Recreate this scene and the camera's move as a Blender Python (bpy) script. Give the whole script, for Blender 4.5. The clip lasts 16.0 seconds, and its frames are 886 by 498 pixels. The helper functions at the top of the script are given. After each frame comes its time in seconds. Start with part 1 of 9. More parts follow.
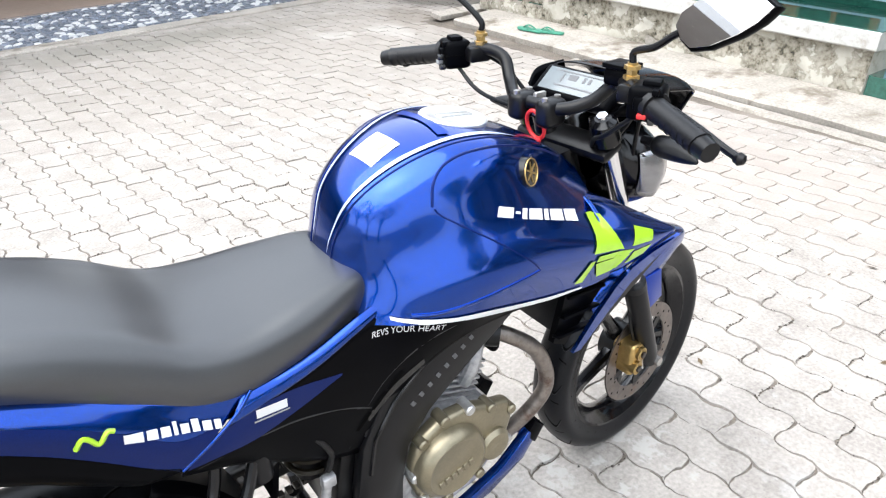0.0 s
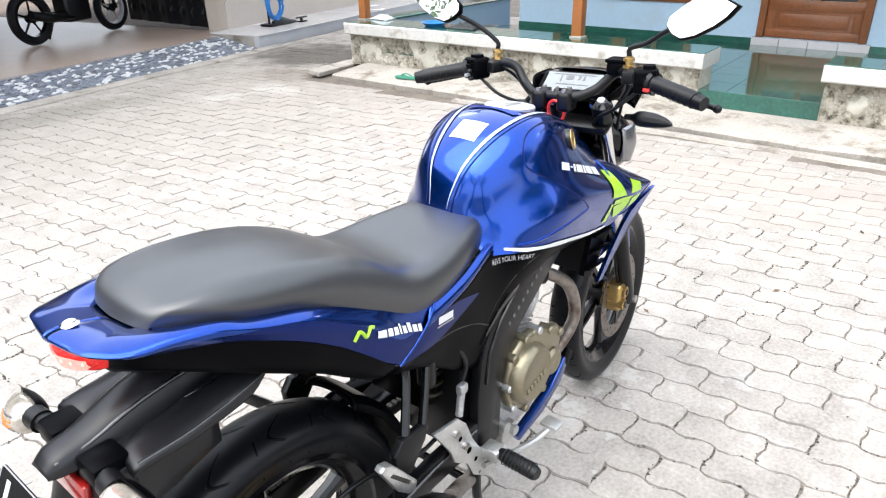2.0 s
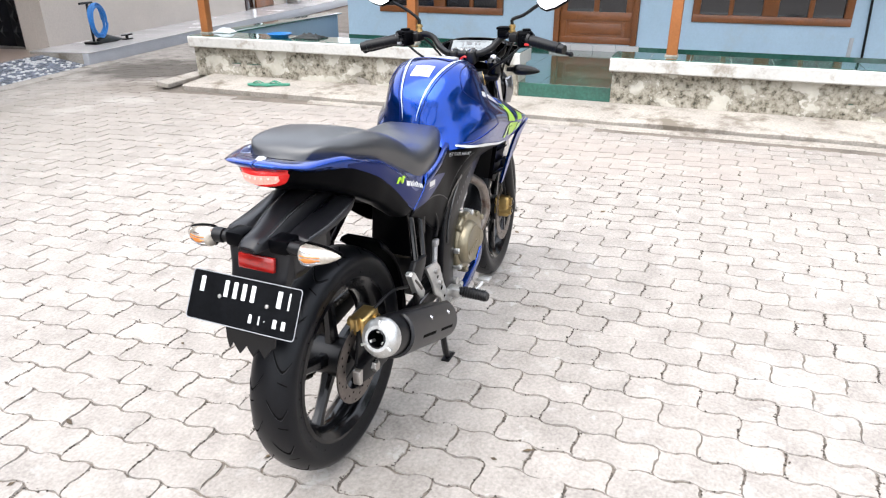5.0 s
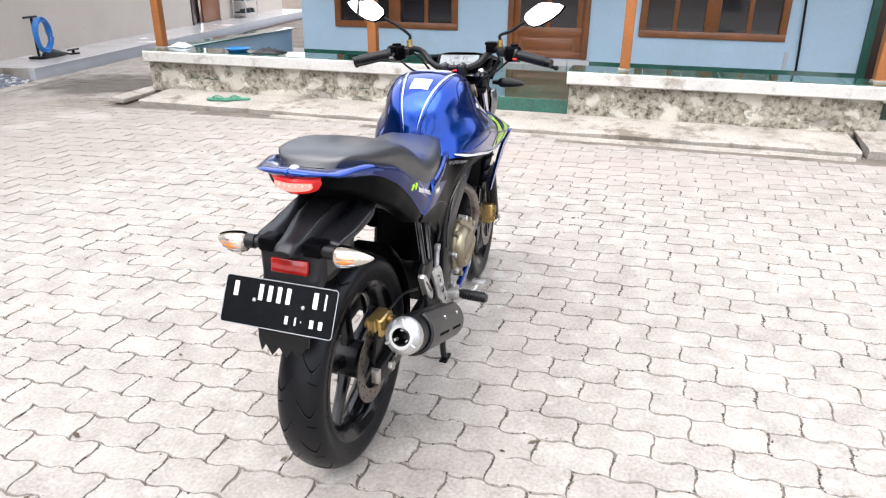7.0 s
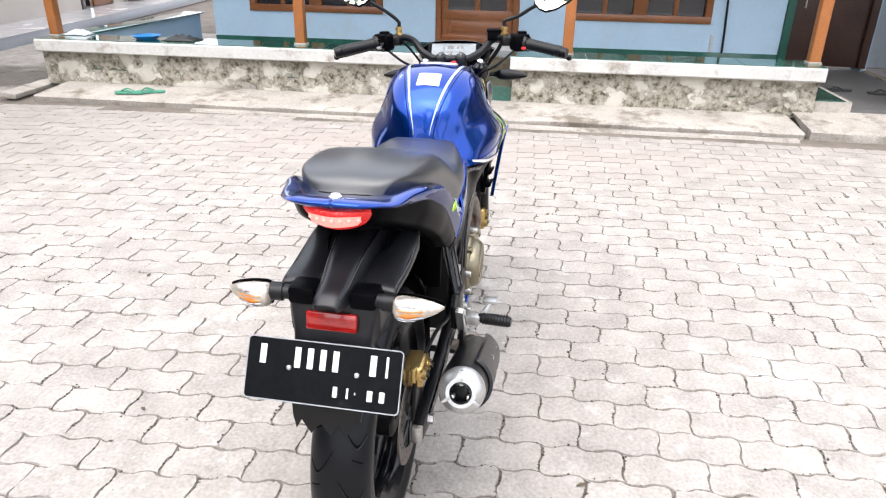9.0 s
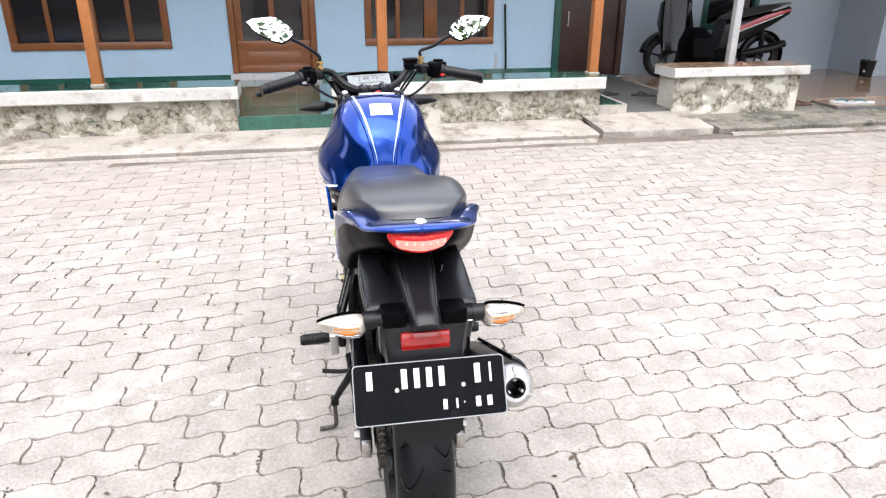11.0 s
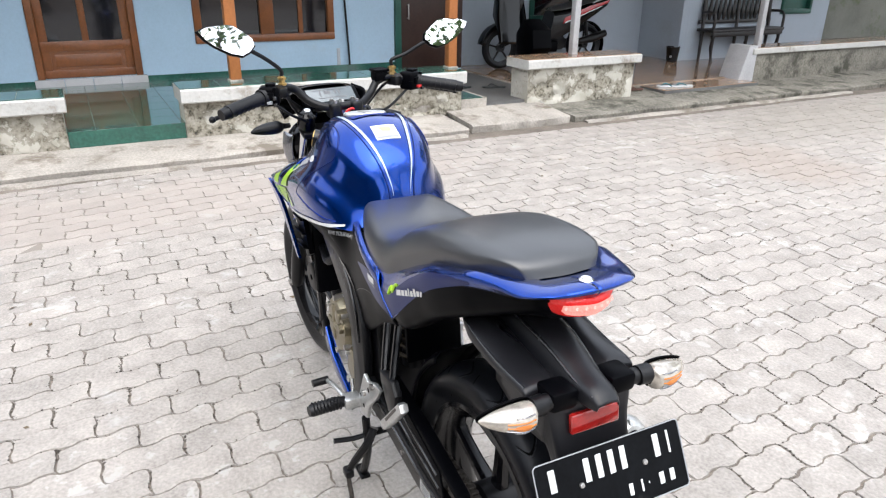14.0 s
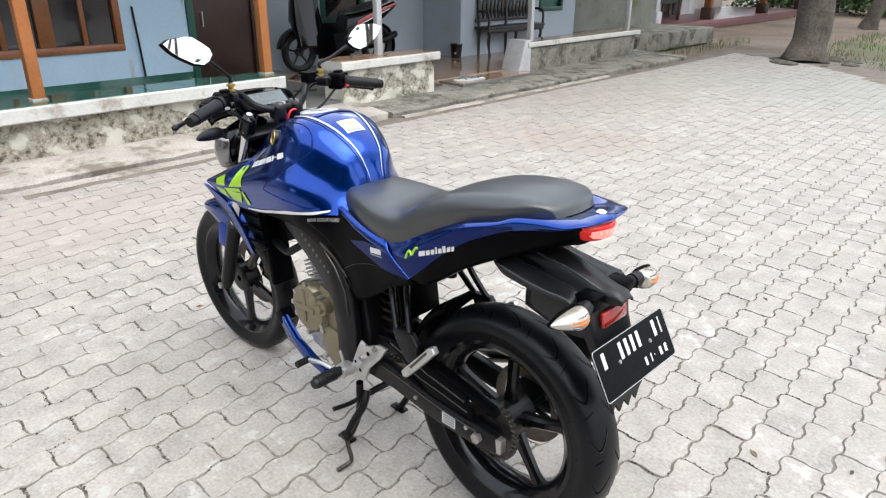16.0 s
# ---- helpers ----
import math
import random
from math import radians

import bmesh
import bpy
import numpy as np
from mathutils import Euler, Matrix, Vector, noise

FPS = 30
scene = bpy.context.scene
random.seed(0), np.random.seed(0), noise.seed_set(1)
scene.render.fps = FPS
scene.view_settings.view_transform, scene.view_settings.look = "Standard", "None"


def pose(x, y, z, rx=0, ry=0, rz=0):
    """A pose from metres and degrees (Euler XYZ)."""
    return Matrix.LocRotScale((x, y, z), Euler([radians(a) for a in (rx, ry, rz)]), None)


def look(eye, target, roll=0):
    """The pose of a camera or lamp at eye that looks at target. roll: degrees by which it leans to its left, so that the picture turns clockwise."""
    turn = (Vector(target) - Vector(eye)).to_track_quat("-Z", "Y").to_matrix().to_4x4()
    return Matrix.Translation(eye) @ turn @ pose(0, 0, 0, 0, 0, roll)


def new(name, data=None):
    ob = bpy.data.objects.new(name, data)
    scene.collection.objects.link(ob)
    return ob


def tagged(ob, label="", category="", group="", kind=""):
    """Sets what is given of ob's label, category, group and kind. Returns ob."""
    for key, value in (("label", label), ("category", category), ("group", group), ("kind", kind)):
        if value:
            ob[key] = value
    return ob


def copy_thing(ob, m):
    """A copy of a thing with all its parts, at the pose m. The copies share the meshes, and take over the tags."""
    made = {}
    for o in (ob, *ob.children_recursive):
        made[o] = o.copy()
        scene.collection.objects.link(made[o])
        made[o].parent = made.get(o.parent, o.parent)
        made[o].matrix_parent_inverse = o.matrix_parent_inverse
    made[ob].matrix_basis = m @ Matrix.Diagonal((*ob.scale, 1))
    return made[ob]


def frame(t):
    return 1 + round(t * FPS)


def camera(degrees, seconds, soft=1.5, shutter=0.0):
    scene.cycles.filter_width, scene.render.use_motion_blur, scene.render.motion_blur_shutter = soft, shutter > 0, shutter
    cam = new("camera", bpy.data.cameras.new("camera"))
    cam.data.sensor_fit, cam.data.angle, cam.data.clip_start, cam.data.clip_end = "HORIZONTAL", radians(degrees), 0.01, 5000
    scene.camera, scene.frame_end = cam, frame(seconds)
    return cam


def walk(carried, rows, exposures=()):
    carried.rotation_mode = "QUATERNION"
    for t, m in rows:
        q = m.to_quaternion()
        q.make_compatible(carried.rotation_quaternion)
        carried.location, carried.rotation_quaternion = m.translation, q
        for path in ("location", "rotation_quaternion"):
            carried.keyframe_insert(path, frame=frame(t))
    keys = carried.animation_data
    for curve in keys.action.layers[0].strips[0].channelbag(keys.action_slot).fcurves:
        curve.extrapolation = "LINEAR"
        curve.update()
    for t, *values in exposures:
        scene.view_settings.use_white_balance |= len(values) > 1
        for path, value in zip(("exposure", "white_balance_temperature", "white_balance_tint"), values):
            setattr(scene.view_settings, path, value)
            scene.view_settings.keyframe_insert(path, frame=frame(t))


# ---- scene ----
cam = camera(66.4, 16.0, soft=1.2)
PATH = [
    (0, (0.137, 0.236, 1.335), (1.219, 1.582, 0.325), 0.4),
    (0.5, (0.013, 0.241, 1.331), (1.208, 1.51, 0.35), 1.5),
    (1, (-0.133, 0.213, 1.318), (1.132, 1.427, 0.357), 0.8),
    (1.5, (-0.277, 0.204, 1.333), (1.043, 1.403, 0.427), 0.7),
    (2, (-0.439, 0.266, 1.333), (0.989, 1.366, 0.465), -1.2),
    (2.5, (-0.598, 0.278, 1.342), (0.899, 1.273, 0.465), -1.3),
    (3, (-0.757, 0.213, 1.322), (0.767, 1.159, 0.438), -1.4),
    (3.5, (-0.906, 0.156, 1.318), (0.645, 1.079, 0.456), -1.5),
    (4, (-1.028, 0.161, 1.313), (0.574, 1.001, 0.46), 0.0),
    (4.5, (-1.184, 0.216, 1.309), (0.485, 0.914, 0.457), -0.8),
    (4.7, (-1.227, 0.221, 1.302), (0.459, 0.899, 0.467), -0.6),
    (6.8, (-1.413, 0.282, 1.311), (0.344, 0.847, 0.539), 1.2),
    (7, (-1.423, 0.35, 1.314), (0.346, 0.864, 0.534), 0.5),
    (7.5, (-1.435, 0.445, 1.317), (0.353, 0.893, 0.542), 0.3),
    (8, (-1.381, 0.5, 1.304), (0.428, 0.937, 0.572), 1.2),
    (8.5, (-1.248, 0.601, 1.291), (0.57, 0.982, 0.55), -0.1),
    (9, (-1.193, 0.724, 1.291), (0.614, 0.977, 0.473), 1.0),
    (9.5, (-1.187, 0.931, 1.309), (0.619, 0.912, 0.449), 0.1),
    (10, (-1.228, 1.032, 1.312), (0.583, 0.906, 0.474), 1.0),
    (10.2, (-1.267, 1.059, 1.311), (0.551, 0.885, 0.496), 0.9),
    (12.3, (-1.288, 1.534, 1.325), (0.451, 0.924, 0.548), 0.2),
    (12.5, (-1.258, 1.547, 1.327), (0.469, 0.922, 0.534), 0.3),
    (13, (-1.088, 1.559, 1.319), (0.639, 0.907, 0.55), 0.9),
    (13.5, (-0.958, 1.587, 1.329), (0.739, 0.884, 0.538), 0.3),
    (14, (-0.863, 1.673, 1.333), (0.763, 0.798, 0.563), 0.7),
    (14.5, (-0.78, 1.804, 1.335), (0.719, 0.745, 0.541), -0.3),
    (15, (-0.783, 1.9, 1.333), (0.655, 0.739, 0.569), 0.3),
    (15.5, (-0.844, 2.062, 1.344), (0.531, 0.822, 0.589), -0.6),
    (16, (-0.798, 2.218, 1.352), (0.454, 0.855, 0.594), 0.2),
]
EXPOSURES = [(0.0, 1.58, 6130, 8), (1.5, 1.57, 6170, 8.5), (3.5, 1.50, 6220, 9.5), (7.0, 1.39, 6300, 12), (10.0, 1.42, 6300, 12), (12.5, 1.40, 6250, 12), (13.5, 1.40, 6200, 12), (14.0, 1.17, 6200, 10), (14.5, 0.94, 6200, 10), (15.0, 1.06, 6220, 9), (15.5, 1.08, 6200, 7), (16.0, 1.10, 6220, 8)]
walk(cam, [(t, look(eye, target, roll)) for t, eye, target, roll in PATH], EXPOSURES)

# ---- daylight: bright overcast sky with a soft sun ----
world = bpy.data.worlds.new("overcast_sky")
scene.world = world
world.use_nodes = True
wn, wl = world.node_tree.nodes, world.node_tree.links
wn.clear()
sky = wn.new("ShaderNodeTexSky")
sky.sky_type, sky.sun_disc = "NISHITA", False
sky.sun_elevation, sky.sun_rotation = radians(62), radians(283)
sky.dust_density, sky.air_density = 6.0, 1.4
veil = wn.new("ShaderNodeMix")
veil.data_type = "RGBA"
veil.inputs[0].default_value = 0.72
veil.inputs[7].default_value = (7.3, 7.5, 7.85, 1)
back = wn.new("ShaderNodeBackground")
back.inputs[1].default_value = 0.15
wout = wn.new("ShaderNodeOutputWorld")
wl.new(sky.outputs[0], veil.inputs[6])
wl.new(veil.outputs[2], back.inputs[0])
wl.new(back.outputs[0], wout.inputs[0])
sun_data = bpy.data.lights.new("sun", "SUN")
sun_data.energy, sun_data.angle, sun_data.color = 1.5, radians(75), (1.0, 0.985, 0.955)
sun = new("sun", sun_data)
sun.matrix_world = look((-8, 3, 18), (0.5, 1, 0))

# ---- materials ----
def principled(name):
    m = bpy.data.materials.new(name)
    m.use_nodes = True
    return m, m.node_tree.nodes, m.node_tree.links, m.node_tree.nodes["Principled BSDF"]


def ramp(nodes, stops):
    r = nodes.new("ShaderNodeValToRGB")
    while len(r.color_ramp.elements) < len(stops):
        r.color_ramp.elements.new(0.5)
    for e, (p, c) in zip(r.color_ramp.elements, stops):
        e.position, e.color = p, (*c, 1) if len(c) == 3 else c
    return r


def noise_node(nodes, links, src, scale, detail=5, rough=0.6):
    n = nodes.new("ShaderNodeTexNoise")
    n.inputs["Scale"].default_value = scale
    n.inputs["Detail"].default_value = detail
    n.inputs["Roughness"].default_value = rough
    links.new(src, n.inputs["Vector"])
    return n


# balances light in the colour: non-metal bases and glow cut so sky reflections gain
BASE_SCALE = 0.75


def surface(name, col, rough=0.5, metal=0.0, var=0.12, scale=6.0, fine=70.0, bump=0.15, coat=0.0, spread=0.08,
            rand=0.0, island=0.0, place="obj", dirt=None, dirt_at=0.62, dirt_scale=3.0, spec=0.5, bump_dist=0.002, ior=1.5, stains_shade=(), blotch=None):
    """A procedural surface: base colour with a coarse and a fine variation, roughness variation, relief and optional
    stain and shade tints.
    """
    m, nd, ln, p = principled(name)
    k = BASE_SCALE if metal < 0.5 else 1.0
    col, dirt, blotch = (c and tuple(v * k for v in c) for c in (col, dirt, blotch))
    stains_shade = [(*st[:4], tuple(v * k for v in st[4]), st[5]) for st in stains_shade]
    src = nd.new("ShaderNodeTexCoord").outputs["Object"] if place == "obj" else nd.new("ShaderNodeNewGeometry").outputs["Position"]
    a = noise_node(nd, ln, src, scale)
    b = noise_node(nd, ln, src, fine, 4)
    mixab = nd.new("ShaderNodeMath")
    mixab.operation = "MULTIPLY_ADD"
    ln.new(b.outputs[0], mixab.inputs[0])
    mixab.inputs[1].default_value = 0.5
    half = nd.new("ShaderNodeMath")
    half.operation = "MULTIPLY"
    ln.new(a.outputs[0], half.inputs[0])
    half.inputs[1].default_value = 0.5
    ln.new(half.outputs[0], mixab.inputs[2])
    lo = [max(0, c * (1 - 2.2 * var)) for c in col]
    hi = [min(1, c * (1 + 2.2 * var)) for c in col]
    r = ramp(nd, [(0.3, lo), (0.7, hi)])
    ln.new(mixab.outputs[0], r.inputs[0])
    colour = r.outputs[0]
    if dirt:
        d = noise_node(nd, ln, src, dirt_scale, 8, 0.68)
        mask = ramp(nd, [(dirt_at - 0.05, (0, 0, 0)), (dirt_at + 0.07, (1, 1, 1))])
        ln.new(d.outputs[0], mask.inputs[0])
        mx = nd.new("ShaderNodeMix")
        mx.data_type = "RGBA"
        ln.new(mask.outputs[0], mx.inputs[0])
        ln.new(colour, mx.inputs[6])
        mx.inputs[7].default_value = (*dirt, 1)
        colour = mx.outputs[2]
    if blotch:
        # crisp pale patches of lime bloom, in loose groups, and small dark pits
        d = noise_node(nd, ln, src, 13.0, 9, 0.6)
        g = noise_node(nd, ln, src, 1.7, 2, 0.5)
        both_n = nd.new("ShaderNodeMath")
        both_n.operation = "MULTIPLY_ADD"
        ln.new(g.outputs[0], both_n.inputs[0])
        both_n.inputs[1].default_value = 0.55
        ln.new(d.outputs[0], both_n.inputs[2])
        pits = noise_node(nd, ln, src, 75.0, 2, 0.5)
        for height, lo_at, hi_at, tint in ((both_n, 0.9, 0.945, blotch), (pits, 0.74, 0.78, (0.1, 0.088, 0.076))):
            mask = ramp(nd, [(lo_at, (0, 0, 0)), (hi_at, (0.8, 0.8, 0.8))])
            ln.new(height.outputs[0], mask.inputs[0])
            mx = nd.new("ShaderNodeMix")
            mx.data_type = "RGBA"
            ln.new(mask.outputs[0], mx.inputs[0])
            ln.new(colour, mx.inputs[6])
            mx.inputs[7].default_value = (*tint, 1)
            colour = mx.outputs[2]
    for cx, cy, rx, ry, tint, amount in stains_shade:
        dist = nd.new("ShaderNodeVectorMath")
        dist.operation = "MULTIPLY_ADD"
        ln.new(src, dist.inputs[0])
        dist.inputs[1].default_value = (1 / rx, 1 / ry, 0)
        dist.inputs[2].default_value = (-cx / rx, -cy / ry, 0)
        far = nd.new("ShaderNodeVectorMath")
        far.operation = "LENGTH"
        ln.new(dist.outputs[0], far.inputs[0])
        wob = noise_node(nd, ln, src, 2.2, 7, 0.65)
        mad = nd.new("ShaderNodeMath")
        mad.operation = "MULTIPLY_ADD"
        ln.new(wob.outputs[0], mad.inputs[0])
        mad.inputs[1].default_value = 1.6
        ln.new(far.outputs["Value"], mad.inputs[2])
        near = ramp(nd, [(0.6, (amount, amount, amount)), (0.84, (0, 0, 0))])
        half2 = nd.new("ShaderNodeMath")
        half2.operation = "MULTIPLY"
        half2.inputs[1].default_value = 0.5
        ln.new(mad.outputs[0], half2.inputs[0])
        ln.new(half2.outputs[0], near.inputs[0])
        mx = nd.new("ShaderNodeMix")
        mx.data_type = "RGBA"
        ln.new(near.outputs[0], mx.inputs[0])
        ln.new(colour, mx.inputs[6])
        mx.inputs[7].default_value = (*tint, 1)
        colour = mx.outputs[2]
    if rand or island:
        hsv = nd.new("ShaderNodeHueSaturation")
        mr = nd.new("ShaderNodeMapRange")
        k = rand or island
        mr.inputs[3].default_value, mr.inputs[4].default_value = 1 - k, 1 + k
        if rand:
            ln.new(nd.new("ShaderNodeObjectInfo").outputs["Random"], mr.inputs[0])
        else:
            ln.new(nd.new("ShaderNodeNewGeometry").outputs["Random Per Island"], mr.inputs[0])
        ln.new(mr.outputs[0], hsv.inputs["Value"])
        ln.new(colour, hsv.inputs["Color"])
        colour = hsv.outputs[0]
    ln.new(colour, p.inputs["Base Color"])
    rr = nd.new("ShaderNodeMapRange")
    rr.inputs[3].default_value, rr.inputs[4].default_value = max(0.02, rough - spread), min(1, rough + spread)
    ln.new(a.outputs[0], rr.inputs[0])
    ln.new(rr.outputs[0], p.inputs["Roughness"])
    p.inputs["Metallic"].default_value = metal
    p.inputs["Specular IOR Level"].default_value = spec
    p.inputs["IOR"].default_value = ior
    p.inputs["Coat Weight"].default_value = coat
    p.inputs["Coat Roughness"].default_value = 0.04
    if bump:
        bp = nd.new("ShaderNodeBump")
        bp.inputs["Strength"].default_value = bump
        bp.inputs["Distance"].default_value = bump_dist
        ln.new(mixab.outputs[0], bp.inputs["Height"])
        ln.new(bp.outputs[0], p.inputs["Normal"])
    return m


def glowing(name, col, strength, base=(0.5, 0.02, 0.02)):
    m, nd, ln, p = principled(name)
    p.inputs["Base Color"].default_value = (*base, 1)
    p.inputs["Emission Color"].default_value = (*col, 1)
    p.inputs["Emission Strength"].default_value = strength * BASE_SCALE
    p.inputs["Roughness"].default_value = 0.15
    cell = nd.new("ShaderNodeTexVoronoi")
    cell.inputs["Scale"].default_value = 220
    ln.new(nd.new("ShaderNodeTexCoord").outputs["Object"], cell.inputs["Vector"])
    bp = nd.new("ShaderNodeBump")
    bp.inputs["Strength"].default_value, bp.inputs["Distance"].default_value = 0.6, 0.002
    ln.new(cell.outputs["Distance"], bp.inputs["Height"])
    ln.new(bp.outputs[0], p.inputs["Normal"])
    return m


def clear(name, col=(1, 1, 1), rough=0.02):
    m, nd, ln, p = principled(name)
    p.inputs["Base Color"].default_value = (*col, 1)
    p.inputs["Roughness"].default_value = rough
    p.inputs["Transmission Weight"].default_value = 1.0
    p.inputs["IOR"].default_value = 1.45
    return m


def mirror_glass():
    m, nd, ln, p = principled("mirror_glass")
    p.inputs["Base Color"].default_value = (0.9, 0.92, 0.93, 1)
    p.inputs["Metallic"].default_value = 1.0
    p.inputs["Roughness"].default_value = 0.015
    return m


def metallic_paint(name, col, flake=0.25, rough=0.28, metal=0.4, coat=0.4):
    m, nd, ln, p = principled(name)
    src = nd.new("ShaderNodeTexCoord").outputs["Object"]
    v = nd.new("ShaderNodeTexVoronoi")
    v.inputs["Scale"].default_value = 1500
    ln.new(src, v.inputs["Vector"])
    a = noise_node(nd, ln, src, 9, 3)
    mx = nd.new("ShaderNodeMix")
    mx.data_type = "RGBA"
    mx.inputs[6].default_value = (*[c * (1 - flake) for c in col], 1)
    mx.inputs[7].default_value = (*[min(1, c * (1 + flake)) for c in col], 1)
    ln.new(v.outputs["Color"], mx.inputs[0])
    ln.new(mx.outputs[2], p.inputs["Base Color"])
    rr = nd.new("ShaderNodeMapRange")
    rr.inputs[3].default_value, rr.inputs[4].default_value = rough - 0.05, rough + 0.06
    ln.new(a.outputs[0], rr.inputs[0])
    ln.new(rr.outputs[0], p.inputs["Roughness"])
    p.inputs["Metallic"].default_value = metal
    p.inputs["Coat Weight"].default_value = coat
    p.inputs["Coat Roughness"].default_value = 0.03
    p.inputs["Coat IOR"].default_value = 1.48
    p.inputs["Specular IOR Level"].default_value = 0.25
    return m


BLUE = metallic_paint("blue_metallic_paint", (0.0, 0.036, 0.26), 0.35, 0.19, 0.92, 0.7)
NAVY = metallic_paint("dark_blue_paint", (0.002, 0.036, 0.33), 0.25, 0.3, 0.8, 0.12)
FLANK_NAVY = metallic_paint("navy_graphic", (0.002, 0.012, 0.1), 0.25, 0.3, 0.6, 0.08)
WHITE_DECAL = surface("white_decal", (0.8, 0.8, 0.8), 0.35, var=0.03, bump=0.0, coat=0.5)
LIME_DECAL = surface("lime_green_decal", (0.42, 0.72, 0.02), 0.35, var=0.04, bump=0.0, coat=0.5)
GREY_DECAL = surface("silver_grey_decal", (0.35, 0.36, 0.38), 0.4, var=0.05, bump=0.0, coat=0.3)
BLACK_PLASTIC = surface("textured_black_plastic", (0.0018, 0.0019, 0.0027), 0.34, var=0.15, fine=600, scale=9, bump=0.12, bump_dist=0.0006, spec=0.035)
GLOSS_BLACK = surface("gloss_black_paint", (0.003, 0.003, 0.004), 0.18, var=0.1, bump=0.02, coat=0.15, spec=0.3)
SATIN_BLACK = surface("satin_black_metal", (0.005, 0.005, 0.006), 0.34, 0.05, var=0.12, scale=14, bump=0.05, spec=0.25)
SEAT_VINYL = surface("black_seat_vinyl", (0.032, 0.0335, 0.037), 0.34, var=0.08, scale=5, fine=420, bump=0.1, bump_dist=0.0005, spread=0.04, spec=0.6, ior=1.6)
RUBBER = surface("tyre_rubber", (0.006, 0.0064, 0.0082), 0.34, var=0.2, scale=12, fine=260, bump=0.12, dirt=(0.014, 0.0138, 0.0136), dirt_at=0.66, dirt_scale=5, spec=0.19)
GROOVE = surface("tyre_groove_black", (0.0015, 0.0015, 0.0015), 0.8, var=0.1, spec=0.05)
GRIP_RUBBER = surface("grip_rubber", (0.005, 0.005, 0.006), 0.42, var=0.15, fine=300, bump=0.4, bump_dist=0.001, spec=0.3)
GOLD_CAST = surface("champagne_cast_metal", (0.235, 0.205, 0.14), 0.34, 0.75, var=0.07, scale=18, fine=160, bump=0.06)
GOLD_BRIGHT = surface("gold_anodised_metal", (0.47, 0.325, 0.125), 0.3, 0.9, var=0.12, scale=25, bump=0.1)
ALU = surface("cast_aluminium", (0.52, 0.52, 0.51), 0.36, 0.85, var=0.12, scale=20, fine=200, bump=0.15)
ALU_DARK = surface("dull_cylinder_alloy", (0.42, 0.42, 0.43), 0.45, 0.7, var=0.2, scale=22, bump=0.2)
CAP_ALLOY = surface("pale_satin_alloy", (0.78, 0.78, 0.78), 0.3, 0.7, var=0.05, scale=20, fine=200, bump=0.05)
CHROME = surface("chrome", (0.75, 0.75, 0.76), 0.12, 1.0, var=0.04, bump=0.0)
STEEL = surface("worn_steel", (0.42, 0.4, 0.38), 0.35, 0.9, var=0.2, scale=30, bump=0.1)
HEADER_STEEL = surface("heat_stained_steel", (0.2, 0.175, 0.155), 0.4, 0.8, var=0.25, scale=14, bump=0.2, dirt=(0.1, 0.06, 0.045), dirt_at=0.58, dirt_scale=12)
DISC_STEEL = surface("brake_disc_steel", (0.17, 0.145, 0.13), 0.38, 0.8, var=0.15, scale=40, bump=0.05, dirt=(0.2, 0.11, 0.06), dirt_at=0.64, dirt_scale=20)
CHAIN_STEEL = surface("oily_chain_steel", (0.065, 0.058, 0.052), 0.4, 0.8, var=0.3, scale=60, bump=0.2)
MIRROR = mirror_glass()
RED_LENS = glowing("lit_red_tail_lens", (1.0, 0.05, 0.04), 0.12, (0.5, 0.012, 0.012))
RED_GLOW = glowing("tail_lamp_diodes", (1.0, 0.4, 0.33), 1.0)
RED_REFLECTOR = surface("red_reflector", (0.33, 0.012, 0.01), 0.15, var=0.12, scale=60, coat=1.0, bump=0.1)
LENS = surface("clear_indicator_lens", (0.46, 0.42, 0.36), 0.12, 0.5, var=0.2, scale=35, fine=90, coat=0.6, bump=0.1)
AMBER = surface("amber_bulb", (0.62, 0.2, 0.035), 0.25, var=0.1, bump=0)
RED_CORE = glowing("lit_lamp_core", (1.0, 0.25, 0.2), 0.34, (0.8, 0.24, 0.2))
GUARD_PLASTIC = surface("satin_black_mudguard_plastic", (0.009, 0.009, 0.011), 0.34, var=0.15, fine=500, scale=9, bump=0.1, bump_dist=0.0006, spec=0.36)
PALE_DECAL = surface("pale_silver_decal", (0.5, 0.58, 0.74), 0.3, 0.2, var=0.05, bump=0.0, coat=0.4)
YELLOW_DECAL = surface("pale_yellow_decal", (0.75, 0.66, 0.25), 0.35, var=0.05, bump=0.0)
LAMP_SILVER = surface("silver_lamp_reflector", (0.27, 0.27, 0.28), 0.2, 0.85, var=0.1, scale=9, bump=0.05)
# gold taken down to near black: the recess's gloom is in the colour
SPRING_GOLD = surface("dull_gold_spring_steel", (0.024, 0.016, 0.006), 0.5, 0.4, var=0.15, scale=25, bump=0.1)
SHEEN_BLACK = surface("polished_black_plastic_edge", (0.008, 0.008, 0.009), 0.25, var=0.1, bump=0.0, spec=0.9)
MOSSY = surface("mossy_cement_wall", (0.23, 0.215, 0.18), 0.9, var=0.3, scale=3, fine=40, bump=0.6, place="pos", dirt=(0.07, 0.068, 0.05), dirt_at=0.54, dirt_scale=4.0, bump_dist=0.006)
PLATE_BLACK = surface("number_plate_black", (0.004, 0.0045, 0.0055), 0.34, var=0.3, scale=18, fine=120, bump=0.2, dirt=(0.02, 0.02, 0.022), dirt_at=0.69, dirt_scale=16, spec=0.07)
